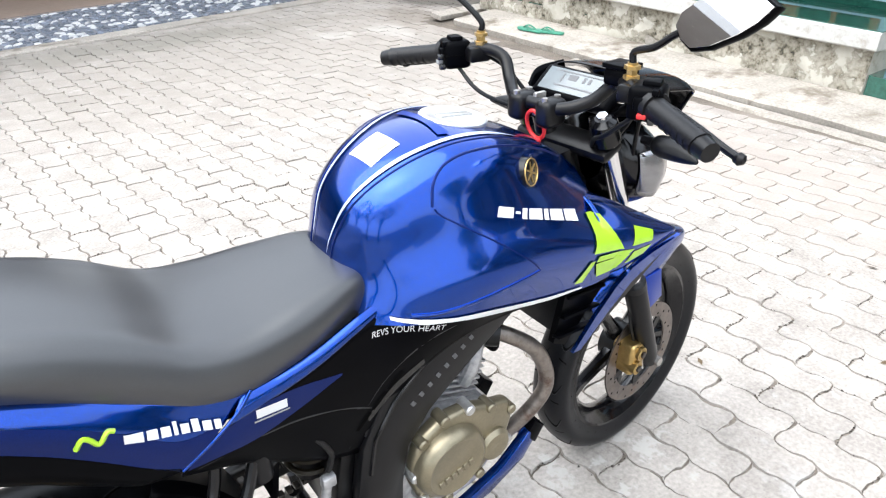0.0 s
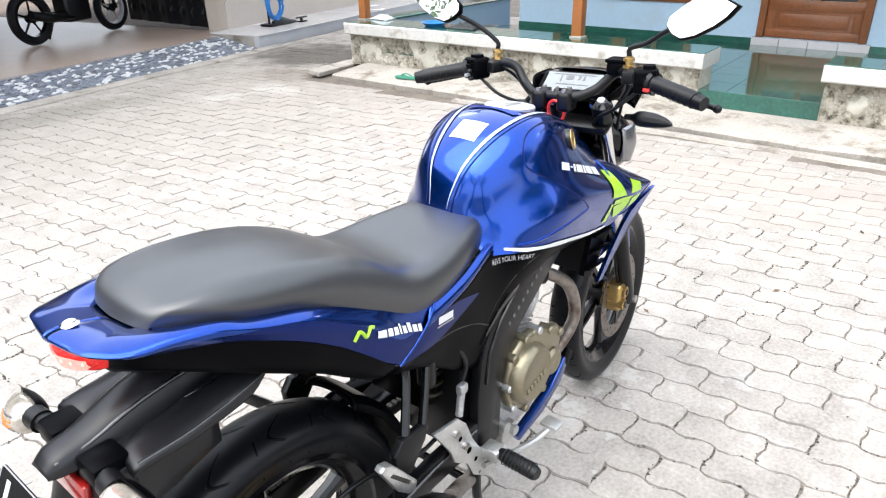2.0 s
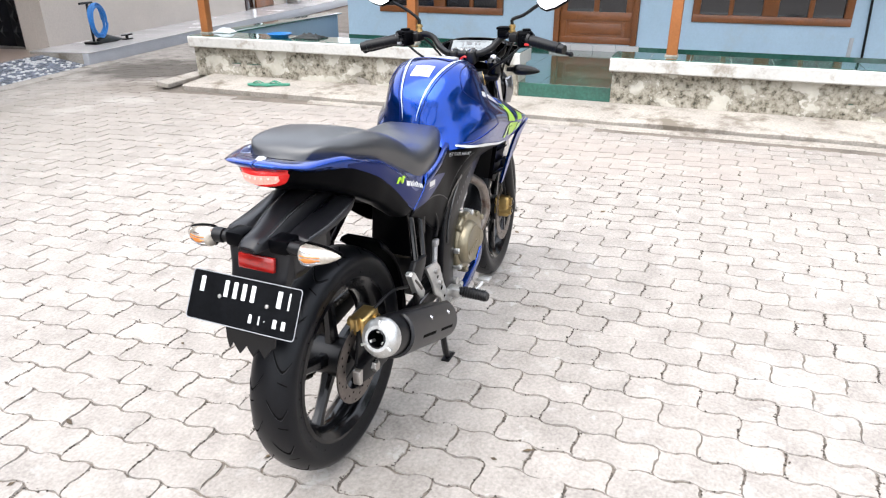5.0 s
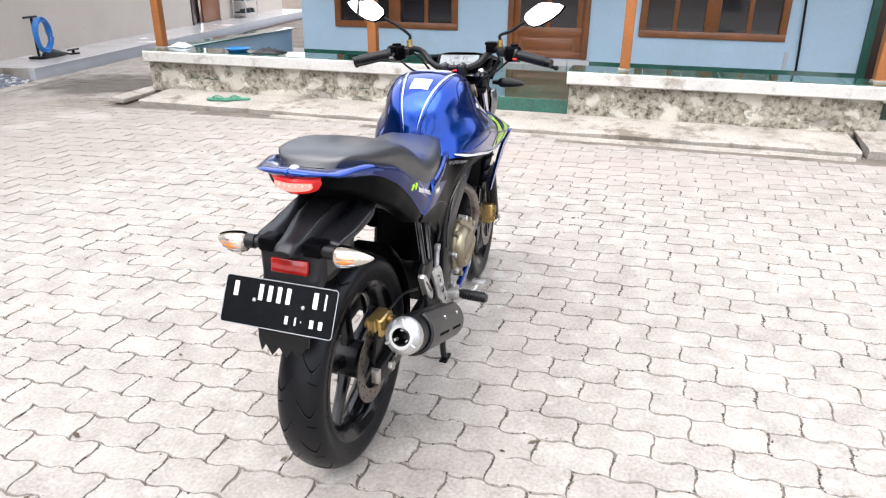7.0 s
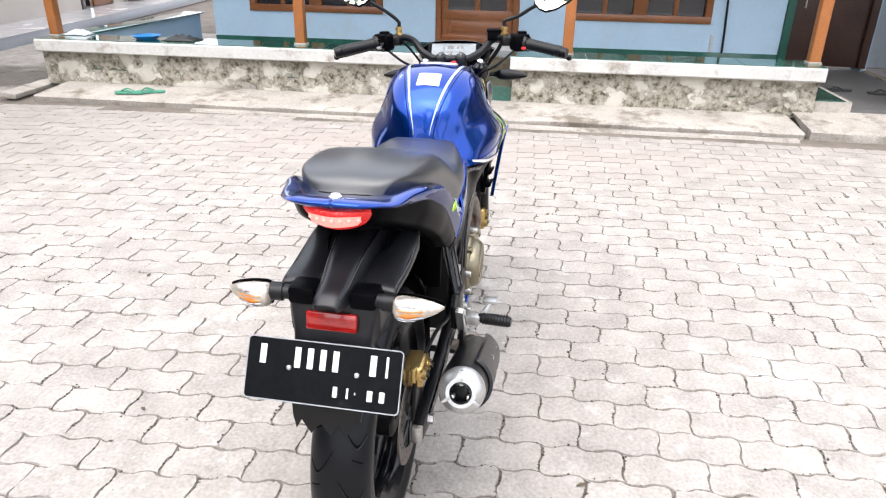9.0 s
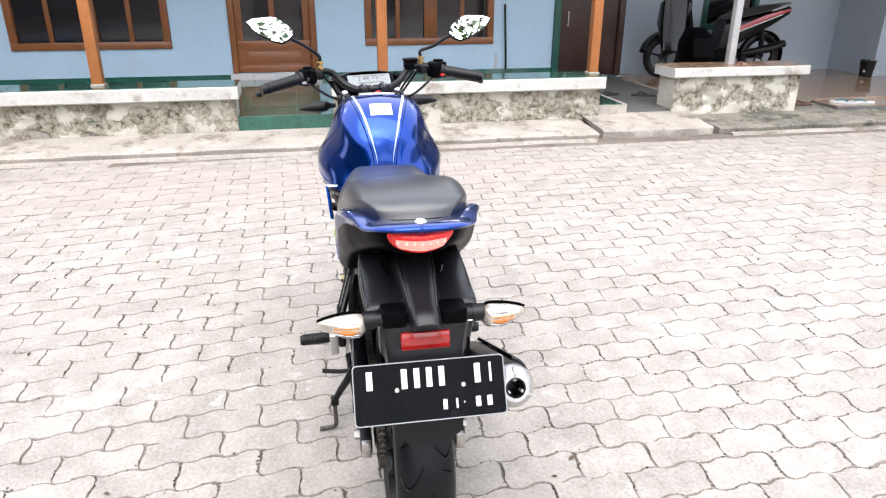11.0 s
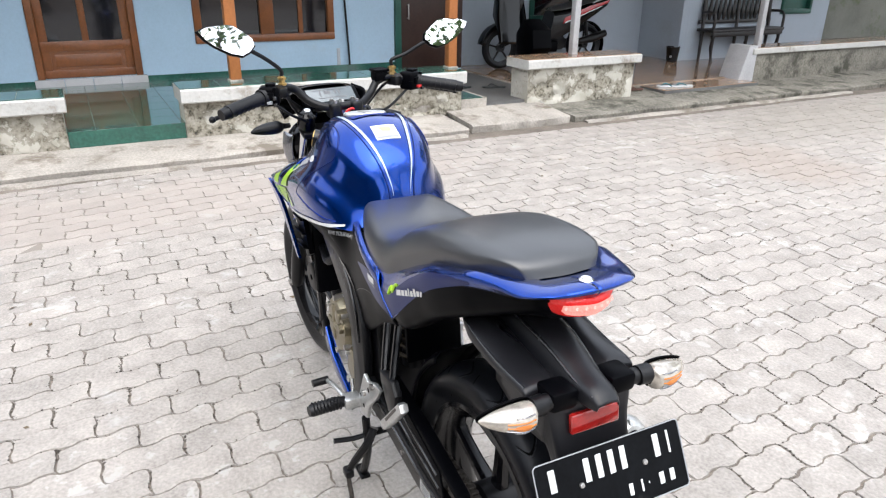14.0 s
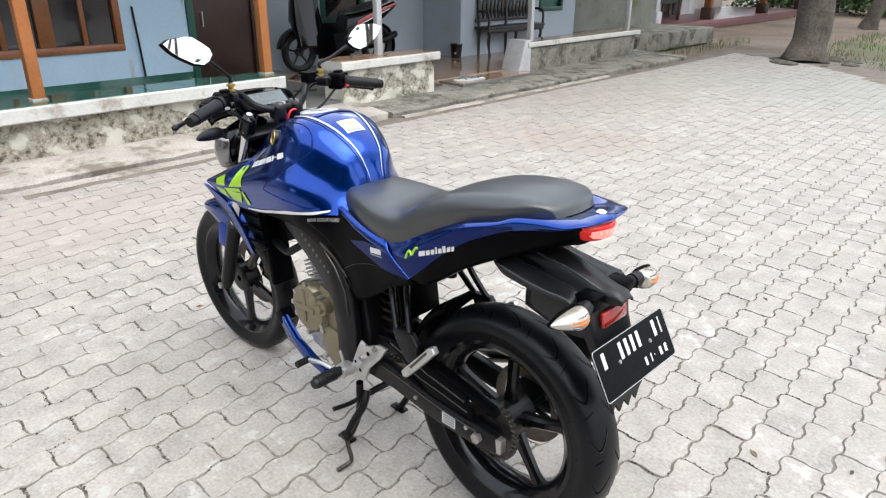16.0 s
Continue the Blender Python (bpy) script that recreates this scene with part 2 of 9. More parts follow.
PLATE_WHITE = surface("number_plate_white", (0.75, 0.76, 0.76), 0.4, var=0.08, scale=30, bump=0.1)
DIM_DECAL = surface("dim_grey_decal", (0.1, 0.1, 0.105), 0.4, var=0.05, bump=0.0)
RED_CORD = surface("red_key_cord", (0.7, 0.03, 0.03), 0.45, var=0.1)
SCREEN = surface("lcd_display_glass", (0.085, 0.105, 0.11), 0.06, var=0.08, scale=30, bump=0, coat=1.0)

# first entry paints the house's shade onto the paving; the others are stains
YARD_STAINS_SHADE = ((2.6, 5.2, 4.5, 2.2, (0.32, 0.29, 0.255), 0.55), (5.05, 6.2, 1.1, 1.2, (0.105, 0.092, 0.078), 0.9), (1.6, 6.0, 2.2, 0.45, (0.2, 0.19, 0.16), 0.5), (4.1, 5.6, 0.5, 0.7, (0.2, 0.17, 0.14), 0.6), (2.4, -2.9, 1.1, 0.7, (0.36, 0.3, 0.255), 0.6),
               (3.3, 1.5, 0.7, 3.2, (0.42, 0.365, 0.325), 0.6), (3.2, -5.0, 1.0, 2.5, (0.33, 0.3, 0.26), 0.55), (1.0, -7.5, 3.5, 2.6, (0.32, 0.325, 0.29), 0.6), (3.05, 5.4, 0.25, 0.22, (0.52, 0.49, 0.455), 0.5), (3.55, 5.2, 0.22, 0.4, (0.52, 0.49, 0.455), 0.5))
PAVER = surface("concrete_paver", (0.386, 0.352, 0.318), 0.85, var=0.18, scale=7.0, fine=90, bump=0.5, rand=0.055, place="pos", dirt=(0.49, 0.466, 0.44), dirt_at=0.64, dirt_scale=5.5, bump_dist=0.003, stains_shade=YARD_STAINS_SHADE, blotch=(0.5, 0.475, 0.445))
PAVER_FAR = surface("concrete_paver_field", (0.386, 0.352, 0.318), 0.85, var=0.18, scale=7.0, fine=90, bump=0.5, island=0.055, place="pos", dirt=(0.49, 0.466, 0.44), dirt_at=0.64, dirt_scale=5.5, bump_dist=0.003, stains_shade=YARD_STAINS_SHADE, blotch=(0.5, 0.475, 0.445))
SAND = surface("joint_sand", (0.18, 0.152, 0.126), 0.95, var=0.3, scale=3, fine=160, bump=0.8, place="pos", bump_dist=0.004, stains_shade=((3.0, 1.0, 1.3, 4.5, (0.3, 0.265, 0.23), 0.85), (2.4, -2.9, 1.1, 0.8, (0.32, 0.27, 0.23), 0.8), (1.6, 6.0, 2.4, 0.6, (0.05, 0.045, 0.038), 0.9), (3.2, -5.0, 1.0, 2.5, (0.3, 0.27, 0.235), 0.7)))
DIRT = surface("bare_dirt", (0.155, 0.11, 0.08), 0.95, var=0.35, scale=0.8, fine=22, bump=0.8, place="pos", dirt=(0.08, 0.085, 0.04), dirt_at=0.6, dirt_scale=0.6, bump_dist=0.02, stains_shade=((0.2, -14.0, 3.6, 3.6, (0.085, 0.13, 0.035), 0.85), (4.2, -13.5, 1.0, 1.2, (0.2, 0.165, 0.135), 0.7)))
CONCRETE = surface("weathered_concrete", (0.42, 0.385, 0.34), 0.85, var=0.18, scale=2.5, fine=60, bump=0.6, place="pos", dirt=(0.2, 0.17, 0.135), dirt_at=0.56, dirt_scale=3.0, bump_dist=0.004)
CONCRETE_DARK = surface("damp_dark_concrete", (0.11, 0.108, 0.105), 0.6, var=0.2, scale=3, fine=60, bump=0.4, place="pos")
CAP_WHITE = surface("dirty_white_cap", (0.6, 0.59, 0.56), 0.6, var=0.08, scale=3, fine=40, bump=0.25, place="pos", dirt=(0.33, 0.29, 0.24), dirt_at=0.6, dirt_scale=4)
GREEN_TILE = surface("dark_green_glazed_tile", (0.025, 0.115, 0.085), 0.12, var=0.2, scale=4, fine=40, bump=0.05, place="pos", coat=0.6)
GREEN_PAINT = surface("dark_green_paint", (0.02, 0.10, 0.075), 0.4, var=0.15, scale=4, bump=0.1, place="pos")
BLUE_WALL = surface("pale_blue_wall_paint", (0.5, 0.665, 0.82), 0.75, var=0.04, scale=1.6, fine=50, bump=0.2, place="pos", dirt=(0.5, 0.6, 0.69), dirt_at=0.62, dirt_scale=1.2)
PORCH_WALL = surface("grey_blue_porch_paint", (0.47, 0.53, 0.6), 0.75, var=0.04, scale=1.6, fine=50, bump=0.2, place="pos", dirt=(0.42, 0.46, 0.5), dirt_at=0.62, dirt_scale=1.2)
BEIGE_WALL = surface("beige_wall_paint", (0.62, 0.545, 0.475), 0.75, var=0.05, scale=1.6, fine=50, bump=0.15, place="pos")
BEIGE_FLOOR = surface("beige_floor_tile", (0.38, 0.29, 0.23), 0.42, var=0.1, scale=1.4, fine=30, bump=0.1, place="pos")
WHITE_TILE = surface("white_floor_tile", (0.66, 0.64, 0.64), 0.25, var=0.05, scale=2, bump=0.05, place="pos", coat=0.3)
GREY_TILE = surface("pale_grey_riser_tile", (0.5, 0.51, 0.54), 0.35, var=0.07, scale=2, bump=0.1, place="pos")
BROWN_TILE = surface("brown_glazed_floor_tile", (0.42, 0.275, 0.175), 0.16, var=0.14, scale=2.5, fine=30, bump=0.05, place="pos", coat=0.5)
WOOD = surface("orange_brown_varnished_wood", (0.265, 0.088, 0.026), 0.35, var=0.16, scale=4, fine=60, bump=0.15, place="pos", coat=0.2)
WOOD_POST = surface("orange_painted_post", (0.42, 0.15, 0.04), 0.5, var=0.12, scale=4, fine=60, bump=0.2, place="pos")
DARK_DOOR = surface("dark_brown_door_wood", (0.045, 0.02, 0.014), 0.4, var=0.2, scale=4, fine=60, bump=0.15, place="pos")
# near-black panes; the same colour stands for the unlit door gap
DARK_GLASS_GAP = surface("dark_window_glass", (0.012, 0.012, 0.016), 0.06, var=0.2, scale=3, bump=0.0, place="pos", coat=0.5)
GREY_POST = surface("grey_white_post", (0.5, 0.5, 0.51), 0.6, var=0.12, scale=5, bump=0.2, place="pos")
GATE_BLACK = surface("black_metal_gate", (0.012, 0.013, 0.018), 0.35, 0.3, var=0.2, bump=0.1, place="pos")
HOSE_BLUE = surface("blue_hose_rubber", (0.03, 0.22, 0.62), 0.35, var=0.1, bump=0.1)
BARK = surface("grey_brown_bark", (0.09, 0.075, 0.06), 0.9, var=0.35, scale=5, fine=24, bump=1.0, bump_dist=0.03)
LEAF = surface("green_leaf", (0.055, 0.115, 0.022), 0.5, var=0.2, bump=0.0, island=0.45)
GRASS = surface("grass_blade", (0.09, 0.15, 0.03), 0.6, var=0.2, bump=0.0, island=0.4)
STONE_DARK = surface("dark_cobble", (0.15, 0.17, 0.21), 0.4, var=0.25, scale=9, bump=0.3, island=0.5, place="pos")
STONE_WHITE = surface("white_cobble", (0.66, 0.66, 0.66), 0.4, var=0.12, scale=9, bump=0.3, place="pos")
GROUT = surface("grey_grout", (0.2, 0.21, 0.235), 0.8, var=0.2, scale=9, bump=0.4, place="pos")

# ---- mesh helpers: each returns (vertices, faces) ----
def joined(*ms):
    v, f = [], []
    for mv, mf in ms:
        o = len(v)
        v += [tuple(p) for p in mv]
        f += [[i + o for i in q] for q in mf]
    return v, f


def moved(m, mat4):
    return [tuple(mat4 @ Vector(p)) for p in m[0]], m[1]


def flip_y(m):
    return [(p[0], -p[1], p[2]) for p in m[0]], [list(reversed(q)) for q in m[1]]


def box(lo, hi, bevel=0.0, segments=2):
    bm = bmesh.new()
    bmesh.ops.create_cube(bm, size=1)
    for v in bm.verts:
        v.co = [(lo[i] + hi[i]) / 2 + v.co[i] * (hi[i] - lo[i]) for i in range(3)]
    if bevel:
        bmesh.ops.bevel(bm, geom=bm.edges[:], offset=bevel, segments=segments, affect="EDGES", profile=0.5)
    bm.verts.index_update()
    out = [tuple(v.co) for v in bm.verts], [[v.index for v in f.verts] for f in bm.faces]
    bm.free()
    return out


def spline(pts, n):
    """Catmull-Rom points through pts, n steps a span."""
    P = np.array(pts, float)
    Q = np.vstack([2 * P[0] - P[1], P, 2 * P[-1] - P[-2]])
    out = []
    for i in range(1, len(Q) - 2):
        for k in range(n):
            t = k / n
            out.append(0.5 * (2 * Q[i] + (Q[i + 1] - Q[i - 1]) * t + (2 * Q[i - 1] - 5 * Q[i] + 4 * Q[i + 1] - Q[i + 2]) * t * t
                              + (3 * Q[i] - Q[i - 1] - 3 * Q[i + 1] + Q[i + 2]) * t ** 3))
    out.append(P[-1])
    return np.array(out)


def tube(pts, r, n=10, smooth=0, ends=True):
    """A tube along pts; r is a radius or one radius a point."""
    P = spline(pts, smooth) if smooth else np.array(pts, float)
    rs = np.full(len(P), r) if np.isscalar(r) else np.interp(np.linspace(0, 1, len(P)), np.linspace(0, 1, len(r)), r)
    v, f = [], []
    up = Vector((0.13, 0.31, 0.94))
    for i, p in enumerate(P):
        d = Vector(P[min(i + 1, len(P) - 1)] - P[max(i - 1, 0)]).normalized()
        a = d.cross(up)
        if a.length < 1e-3:
            a = d.cross(Vector((1, 0, 0)))
        a.normalize()
        b = d.cross(a).normalized()
        up = a.cross(d)
        for k in range(n):
            w = 2 * math.pi * k / n
            v.append(tuple(Vector(p) + (a * math.cos(w) + b * math.sin(w)) * rs[i]))
    for i in range(len(P) - 1):
        for k in range(n):
            f.append([i * n + k, i * n + (k + 1) % n, (i + 1) * n + (k + 1) % n, (i + 1) * n + k])
    if ends:
        f.append(list(range(n))[::-1])
        f.append([(len(P) - 1) * n + k for k in range(n)])
    return v, f


def lathe(profile, n=48, axis="y", centre=(0, 0, 0), closed=False, arc=None):
    """Revolve (along, radius) points round an axis."""
    v, f = [], []
    a0, a1 = arc or (0, 2 * math.pi)
    full = arc is None
    m = n if full else n + 1
    for k in range(m):
        w = a0 + (a1 - a0) * k / n
        for s, r in profile:
            c, d = r * math.cos(w), r * math.sin(w)
            q = {"y": (c, s, d), "x": (s, c, d), "z": (c, d, s)}[axis]
            v.append((q[0] + centre[0], q[1] + centre[1], q[2] + centre[2]))
    p = len(profile)
    for k in range(n):
        k2 = (k + 1) % m
        for i in range(p if closed else p - 1):
            j = (i + 1) % p
            f.append([k * p + i, k * p + j, k2 * p + j, k2 * p + i])
    return v, f


def rod(a, b, r, n=12, r2=None):
    return tube([a, b], [r, r if r2 is None else r2], n)


def prism(outline, y0, y1, bevel=0.0, axis="y", segments=2):
    """A plate with the given outline in the plane across the axis (x,z for y; x,y for z; y,z for x)."""
    place = {"y": lambda p, s: (p[0], s, p[1]), "z": lambda p, s: (p[0], p[1], s), "x": lambda p, s: (s, p[0], p[1])}[axis]
    bm = bmesh.new()
    lo = [bm.verts.new(place(p, y0)) for p in outline]
    hi = [bm.verts.new(place(p, y1)) for p in outline]
    bm.faces.new(lo)
    bm.faces.new(hi[::-1])
    k = len(outline)
    for i in range(k):
        bm.faces.new([lo[i], hi[i], hi[(i + 1) % k], lo[(i + 1) % k]])
    bmesh.ops.recalc_face_normals(bm, faces=bm.faces[:])
    if bevel:
        es = [e for e in bm.edges if (e.verts[0] in lo) == (e.verts[1] in lo)]
        bmesh.ops.bevel(bm, geom=es, offset=bevel, segments=segments, affect="EDGES", profile=0.5)
    bm.verts.index_update()
    out = [tuple(v.co) for v in bm.verts], [[v.index for v in f.verts] for f in bm.faces]
    bm.free()
    return out


def loft(stations, nu=4, nv=4, wrap=False, caps=False):
    """A smooth skin through stations, each a row of points."""
    rows = np.array([spline(s, nv) for s in stations])
    grid = np.array([spline(rows[:, j], nu) for j in range(rows.shape[1])]).transpose(1, 0, 2)
    a, b = grid.shape[:2]
    v = [tuple(p) for p in grid.reshape(-1, 3)]
    f = [[i * b + j, i * b + j + 1, (i + 1) * b + j + 1, (i + 1) * b + j] for i in range(a - 1) for j in range(b - 1)]
    if wrap:
        f += [[i * b + b - 1, i * b, (i + 1) * b, (i + 1) * b + b - 1] for i in range(a - 1)]
    if caps:
        f += [list(range(b))[::-1], [(a - 1) * b + j for j in range(b)]]
    return v, f


def half_loft(stations, **k):
    """Like loft, from half sections (centre outwards) mirrored in y."""
    return loft([[(x, -y, z) for x, y, z in reversed(s) if y > 1e-6] + list(s) for s in stations], **k)


def as_mesh(name, m, material, smooth=35):
    me = bpy.data.meshes.new(name)
    me.from_pydata(m[0], [], m[1])
    me.validate()
    bm = bmesh.new()
    bm.from_mesh(me)
    bmesh.ops.recalc_face_normals(bm, faces=bm.faces[:])
    bm.to_mesh(me)
    bm.free()
    if material:
        me.materials.append(material)
    if smooth:
        me.shade_smooth()
        me.set_sharp_from_angle(angle=radians(smooth))
    return me


def part(name, m, material, parent, label="", smooth=35, shell=0.0, bevel=0.0):
    """One mesh object under a thing or a part."""
    ob = new(name, as_mesh(name, m, material, smooth))
    ob.parent = parent
    if label:
        tagged(ob, label=label)
    if shell:
        s = ob.modifiers.new("thickness", "SOLIDIFY")
        s.thickness, s.offset = min(shell, 0.003), 0
    if bevel:
        b = ob.modifiers.new("edge", "BEVEL")
        b.width, b.segments, b.limit_method = bevel, 2, "ANGLE"
    return ob


def thing(name, label, category, at=None, group="", kind=""):
    ob = new(name)
    ob.empty_display_size = 0.1
    if at is not None:
        ob.matrix_world = at
    return tagged(ob, label, category, group, kind)


def solid(name, m, material, label="", category="", kind="", group="", smooth=35):
    """A thing or a piece of the setting that is one mesh."""
    return tagged(new(name, as_mesh(name, m, material, smooth)), label, category, group, kind)

# ---- the setting ----
def flaked_material():
    """Old white paint on cement render; the worn patches are an attribute of the mesh."""
    m, nd, ln, p = principled("flaking_white_render")
    at = nd.new("ShaderNodeAttribute")
    at.attribute_name = "worn"
    src = nd.new("ShaderNodeNewGeometry").outputs["Position"]
    a = noise_node(nd, ln, src, 26, 6)
    b = noise_node(nd, ln, src, 5, 5)
    paint = ramp(nd, [(0.3, (0.345, 0.326, 0.27)), (0.6, (0.48, 0.457, 0.4))])
    bare = ramp(nd, [(0.33, (0.034, 0.031, 0.022)), (0.42, (0.15, 0.135, 0.1)), (0.5, (0.247, 0.225, 0.18)), (0.66, (0.352, 0.33, 0.277))])
    ln.new(b.outputs[0], paint.inputs[0])
    ln.new(a.outputs[0], bare.inputs[0])
    add = nd.new("ShaderNodeMath")
    add.operation = "MULTIPLY_ADD"
    ln.new(a.outputs[0], add.inputs[0])
    add.inputs[1].default_value = 0.9
    sub = nd.new("ShaderNodeMath")
    sub.operation = "SUBTRACT"
    ln.new(at.outputs["Fac"], sub.inputs[0])
    sub.inputs[1].default_value = 0.45
    ln.new(sub.outputs[0], add.inputs[2])
    edge = ramp(nd, [(0.44, (0, 0, 0)), (0.54, (1, 1, 1))])
    ln.new(add.outputs[0], edge.inputs[0])
    mx = nd.new("ShaderNodeMix")
    mx.data_type = "RGBA"
    ln.new(edge.outputs[0], mx.inputs[0])
    ln.new(paint.outputs[0], mx.inputs[6])
    ln.new(bare.outputs[0], mx.inputs[7])
    ln.new(mx.outputs[2], p.inputs["Base Color"])
    p.inputs["Roughness"].default_value = 0.85
    bp = nd.new("ShaderNodeBump")
    bp.inputs["Strength"].default_value, bp.inputs["Distance"].default_value = 0.6, 0.006
    inv = nd.new("ShaderNodeMath")
    inv.operation = "SUBTRACT"
    inv.inputs[0].default_value = 1.0
    ln.new(edge.outputs[0], inv.inputs[1])
    ln.new(inv.outputs[0], bp.inputs["Height"])
    ln.new(bp.outputs[0], p.inputs["Normal"])
    return m


FLAKED = flaked_material()


def worn_block(name, x0, x1, y0, y1, z0, z1, wear, label, category, kind="structure"):
    """A low masonry wall whose face towards the yard has lost flakes of render."""
    ny, nz = max(2, int((y1 - y0) / 0.022)), max(2, int((z1 - z0) / 0.022))
    v, f, w = [], [], []
    for i in range(ny + 1):
        for k in range(nz + 1):
            y, z = y0 + (y1 - y0) * i / ny, z0 + (z1 - z0) * k / nz
            q = Vector((x0 * 3.7, y * 5.0, z * 7.0))
            h = noise.fractal(q, 1.0, 2.2, 5) * 0.75 + 0.5 + wear
            deep = max(0.0, noise.fractal(q * 0.8 + Vector((3, 1, 8)), 1.0, 2.0, 4) - 0.28)
            dx = 0.012 * max(0, min(1, (h - 0.45) * 4)) + 0.16 * deep * max(0, min(1, h))
            v.append((x0 + min(dx, 0.06) * (0 if i in (0, ny) else 1), y, z))
            w.append(max(0, min(1, h)))
    f = [[i * (nz + 1) + k, (i + 1) * (nz + 1) + k, (i + 1) * (nz + 1) + k + 1, i * (nz + 1) + k + 1] for i in range(ny) for k in range(nz)]
    bx = box((x0 + 0.002, y0, z0), (x1, y1, z1))
    n0 = len(v)
    m = joined((v, f), ([p for p in bx[0]], [q for q in bx[1] if not all(bx[0][i][0] < x0 + 0.01 for i in q)]))
    ob = solid(name, m, FLAKED, label, category, kind, smooth=50)
    at = ob.data.attributes.new("worn", "FLOAT", "POINT")
    for i in range(len(ob.data.vertices)):
        at.data[i].value = w[i] if i < n0 else 0.4
    return ob


# ground sheet to the horizon
solid("ground", ([(-150, -150, -0.03), (150, -150, -0.03), (150, 150, -0.03), (-150, 150, -0.03)], [[0, 1, 2, 3]]), DIRT,
      "bare brown dirt ground with patches of grass", "ground", "structure")


def edge_left(x):
    """Far edge of the paving along the strip before the open garage."""
    return 6.36 + 0.195 * x


# raised concrete apron along the verandas, broken front edge
def apron(name, y0, y1, z, xin, label, seed):
    rng = random.Random(seed)
    n = int((y1 - y0) / 0.06)
    front, lip = [], []
    for i in range(n + 1):
        y = y0 + (y1 - y0) * i / n
        j = 0.035 * noise.fractal(Vector((y * 1.3, seed, 0)), 1.0, 2.0, 3) + rng.uniform(-0.008, 0.008)
        front.append((4.13 + j, y))
    v, f = [], []
    for x, y in front:
        zz = z * 0.62 + 0.006 * noise.noise(Vector((y * 4, seed, 3)))
        v += [(x + 0.012, y, -0.02), (x, y, zz - 0.012), (x + 0.015, y, zz), (xin, y, z)]
    for i in range(n):
        for k in range(3):
            f.append([i * 4 + k, i * 4 + k + 1, (i + 1) * 4 + k + 1, (i + 1) * 4 + k])
    f.append([0, 1, 2, 3])
    f.append([n * 4 + k for k in (3, 2, 1, 0)])
    return solid(name, (v, f), CONCRETE, label, "pavement", "structure", smooth=60)


apron("apron", -1.25, 5.08, 0.085, 4.64, "worn pale concrete apron along the veranda wall", 1)
apron("apron_ramp", -2.35, -1.3, 0.11, 4.68, "worn pale concrete ramp slab before the side door", 2)
apron("apron_porch", -9.2, -2.4, 0.09, 5.0, "grey weathered concrete apron along the porch", 5)
bpy.data.objects["apron_porch"].data.materials[0] = MOSSY


def lip(name, y0, y1, seed):
    """Thin broken mortar lip along the foot of the apron."""
    n = int((y1 - y0) / 0.05)
    v, f = [], []
    for i in range(n + 1):
        y = y0 + (y1 - y0) * i / n
        a = 4.045 + 0.03 * noise.fractal(Vector((y * 2.1, seed, 1)), 1.0, 2.0, 4)
        b = 4.115 + 0.018 * noise.fractal(Vector((y * 2.6, seed, 9)), 1.0, 2.0, 4)
        v += [(a, y, -0.01), (a + 0.01, y, 0.012), (b, y, 0.014), (b + 0.004, y, -0.01)]
    for i in range(n):
        for k in range(3):
            f.append([i * 4 + k, i * 4 + k + 1, (i + 1) * 4 + k + 1, (i + 1) * 4 + k])
    return solid(name, (v, f), CONCRETE, "broken pale mortar strip along the apron", "trim", "structure", smooth=50)


lip("trim_mortar", -1.2, 3.6, 3)
lip("trim_mortar_porch", -6.5, -2.5, 6)

# leaning slab and drain board at the corner of the apron
board = solid("concrete_slab", moved(box((-0.36, -0.07, 0), (0.36, 0.07, 0.045), 0.006), pose(4.46, 5.33, 0.02, 8, 0, 4)), CONCRETE,
              "loose grey concrete slab lying by the veranda corner", "slab")

# ---- veranda of the pale blue house ----
worn_block("wall_parapet_1", 4.62, 4.9, 1.79, 5.28, 0.06, 0.36, 0.1, "low veranda wall, flaking white paint over cement", "wall")
worn_block("wall_parapet_2", 4.62, 4.9, -1.45, 0.975, 0.06, 0.36, 0.2, "low veranda wall, flaking white paint over cement", "wall")


def cap(name, x0, x1, y0, y1, z0, z1, tile, label):
    c = thing(name, label, "wall cap", kind="structure")
    n = int((y1 - y0) / 0.3)
    v, f = [], []
    for i in range(n + 1):
        y = y0 + (y1 - y0) * i / n
        j = 0.006 * noise.noise(Vector((y * 3, z0 * 9, x0)))
        ring = [(x0 + 0.012 + j, z0), (x0 + j, z0 + 0.01), (x0 + j * 0.5, z1 - 0.012), (x0 + 0.012, z1), (x1, z1), (x1, z0)]
        v += [(a, y, b) for a, b in ring]
    for i in range(n):
        for k in range(6):
            f.append([i * 6 + k, i * 6 + (k + 1) % 6, (i + 1) * 6 + (k + 1) % 6, (i + 1) * 6 + k])
    f += [[5, 4, 3, 2, 1, 0], [n * 6 + k for k in range(6)]]
    part("coping", (v, f), CAP_WHITE, c)
    k = max(1, round((y1 - y0) / 0.3))
    st = (y1 - y0) / k
    me = as_mesh("tile", box((x0 + 0.022, 0.0015, z1 + 0.0005), (x1 - 0.004, st - 0.0015, z1 + 0.006), 0.0012, 1), tile)
    for i in range(k):
        o = new("tile", me)
        o.parent = c
        o.location = (0, y0 + i * st, 0)
    return c


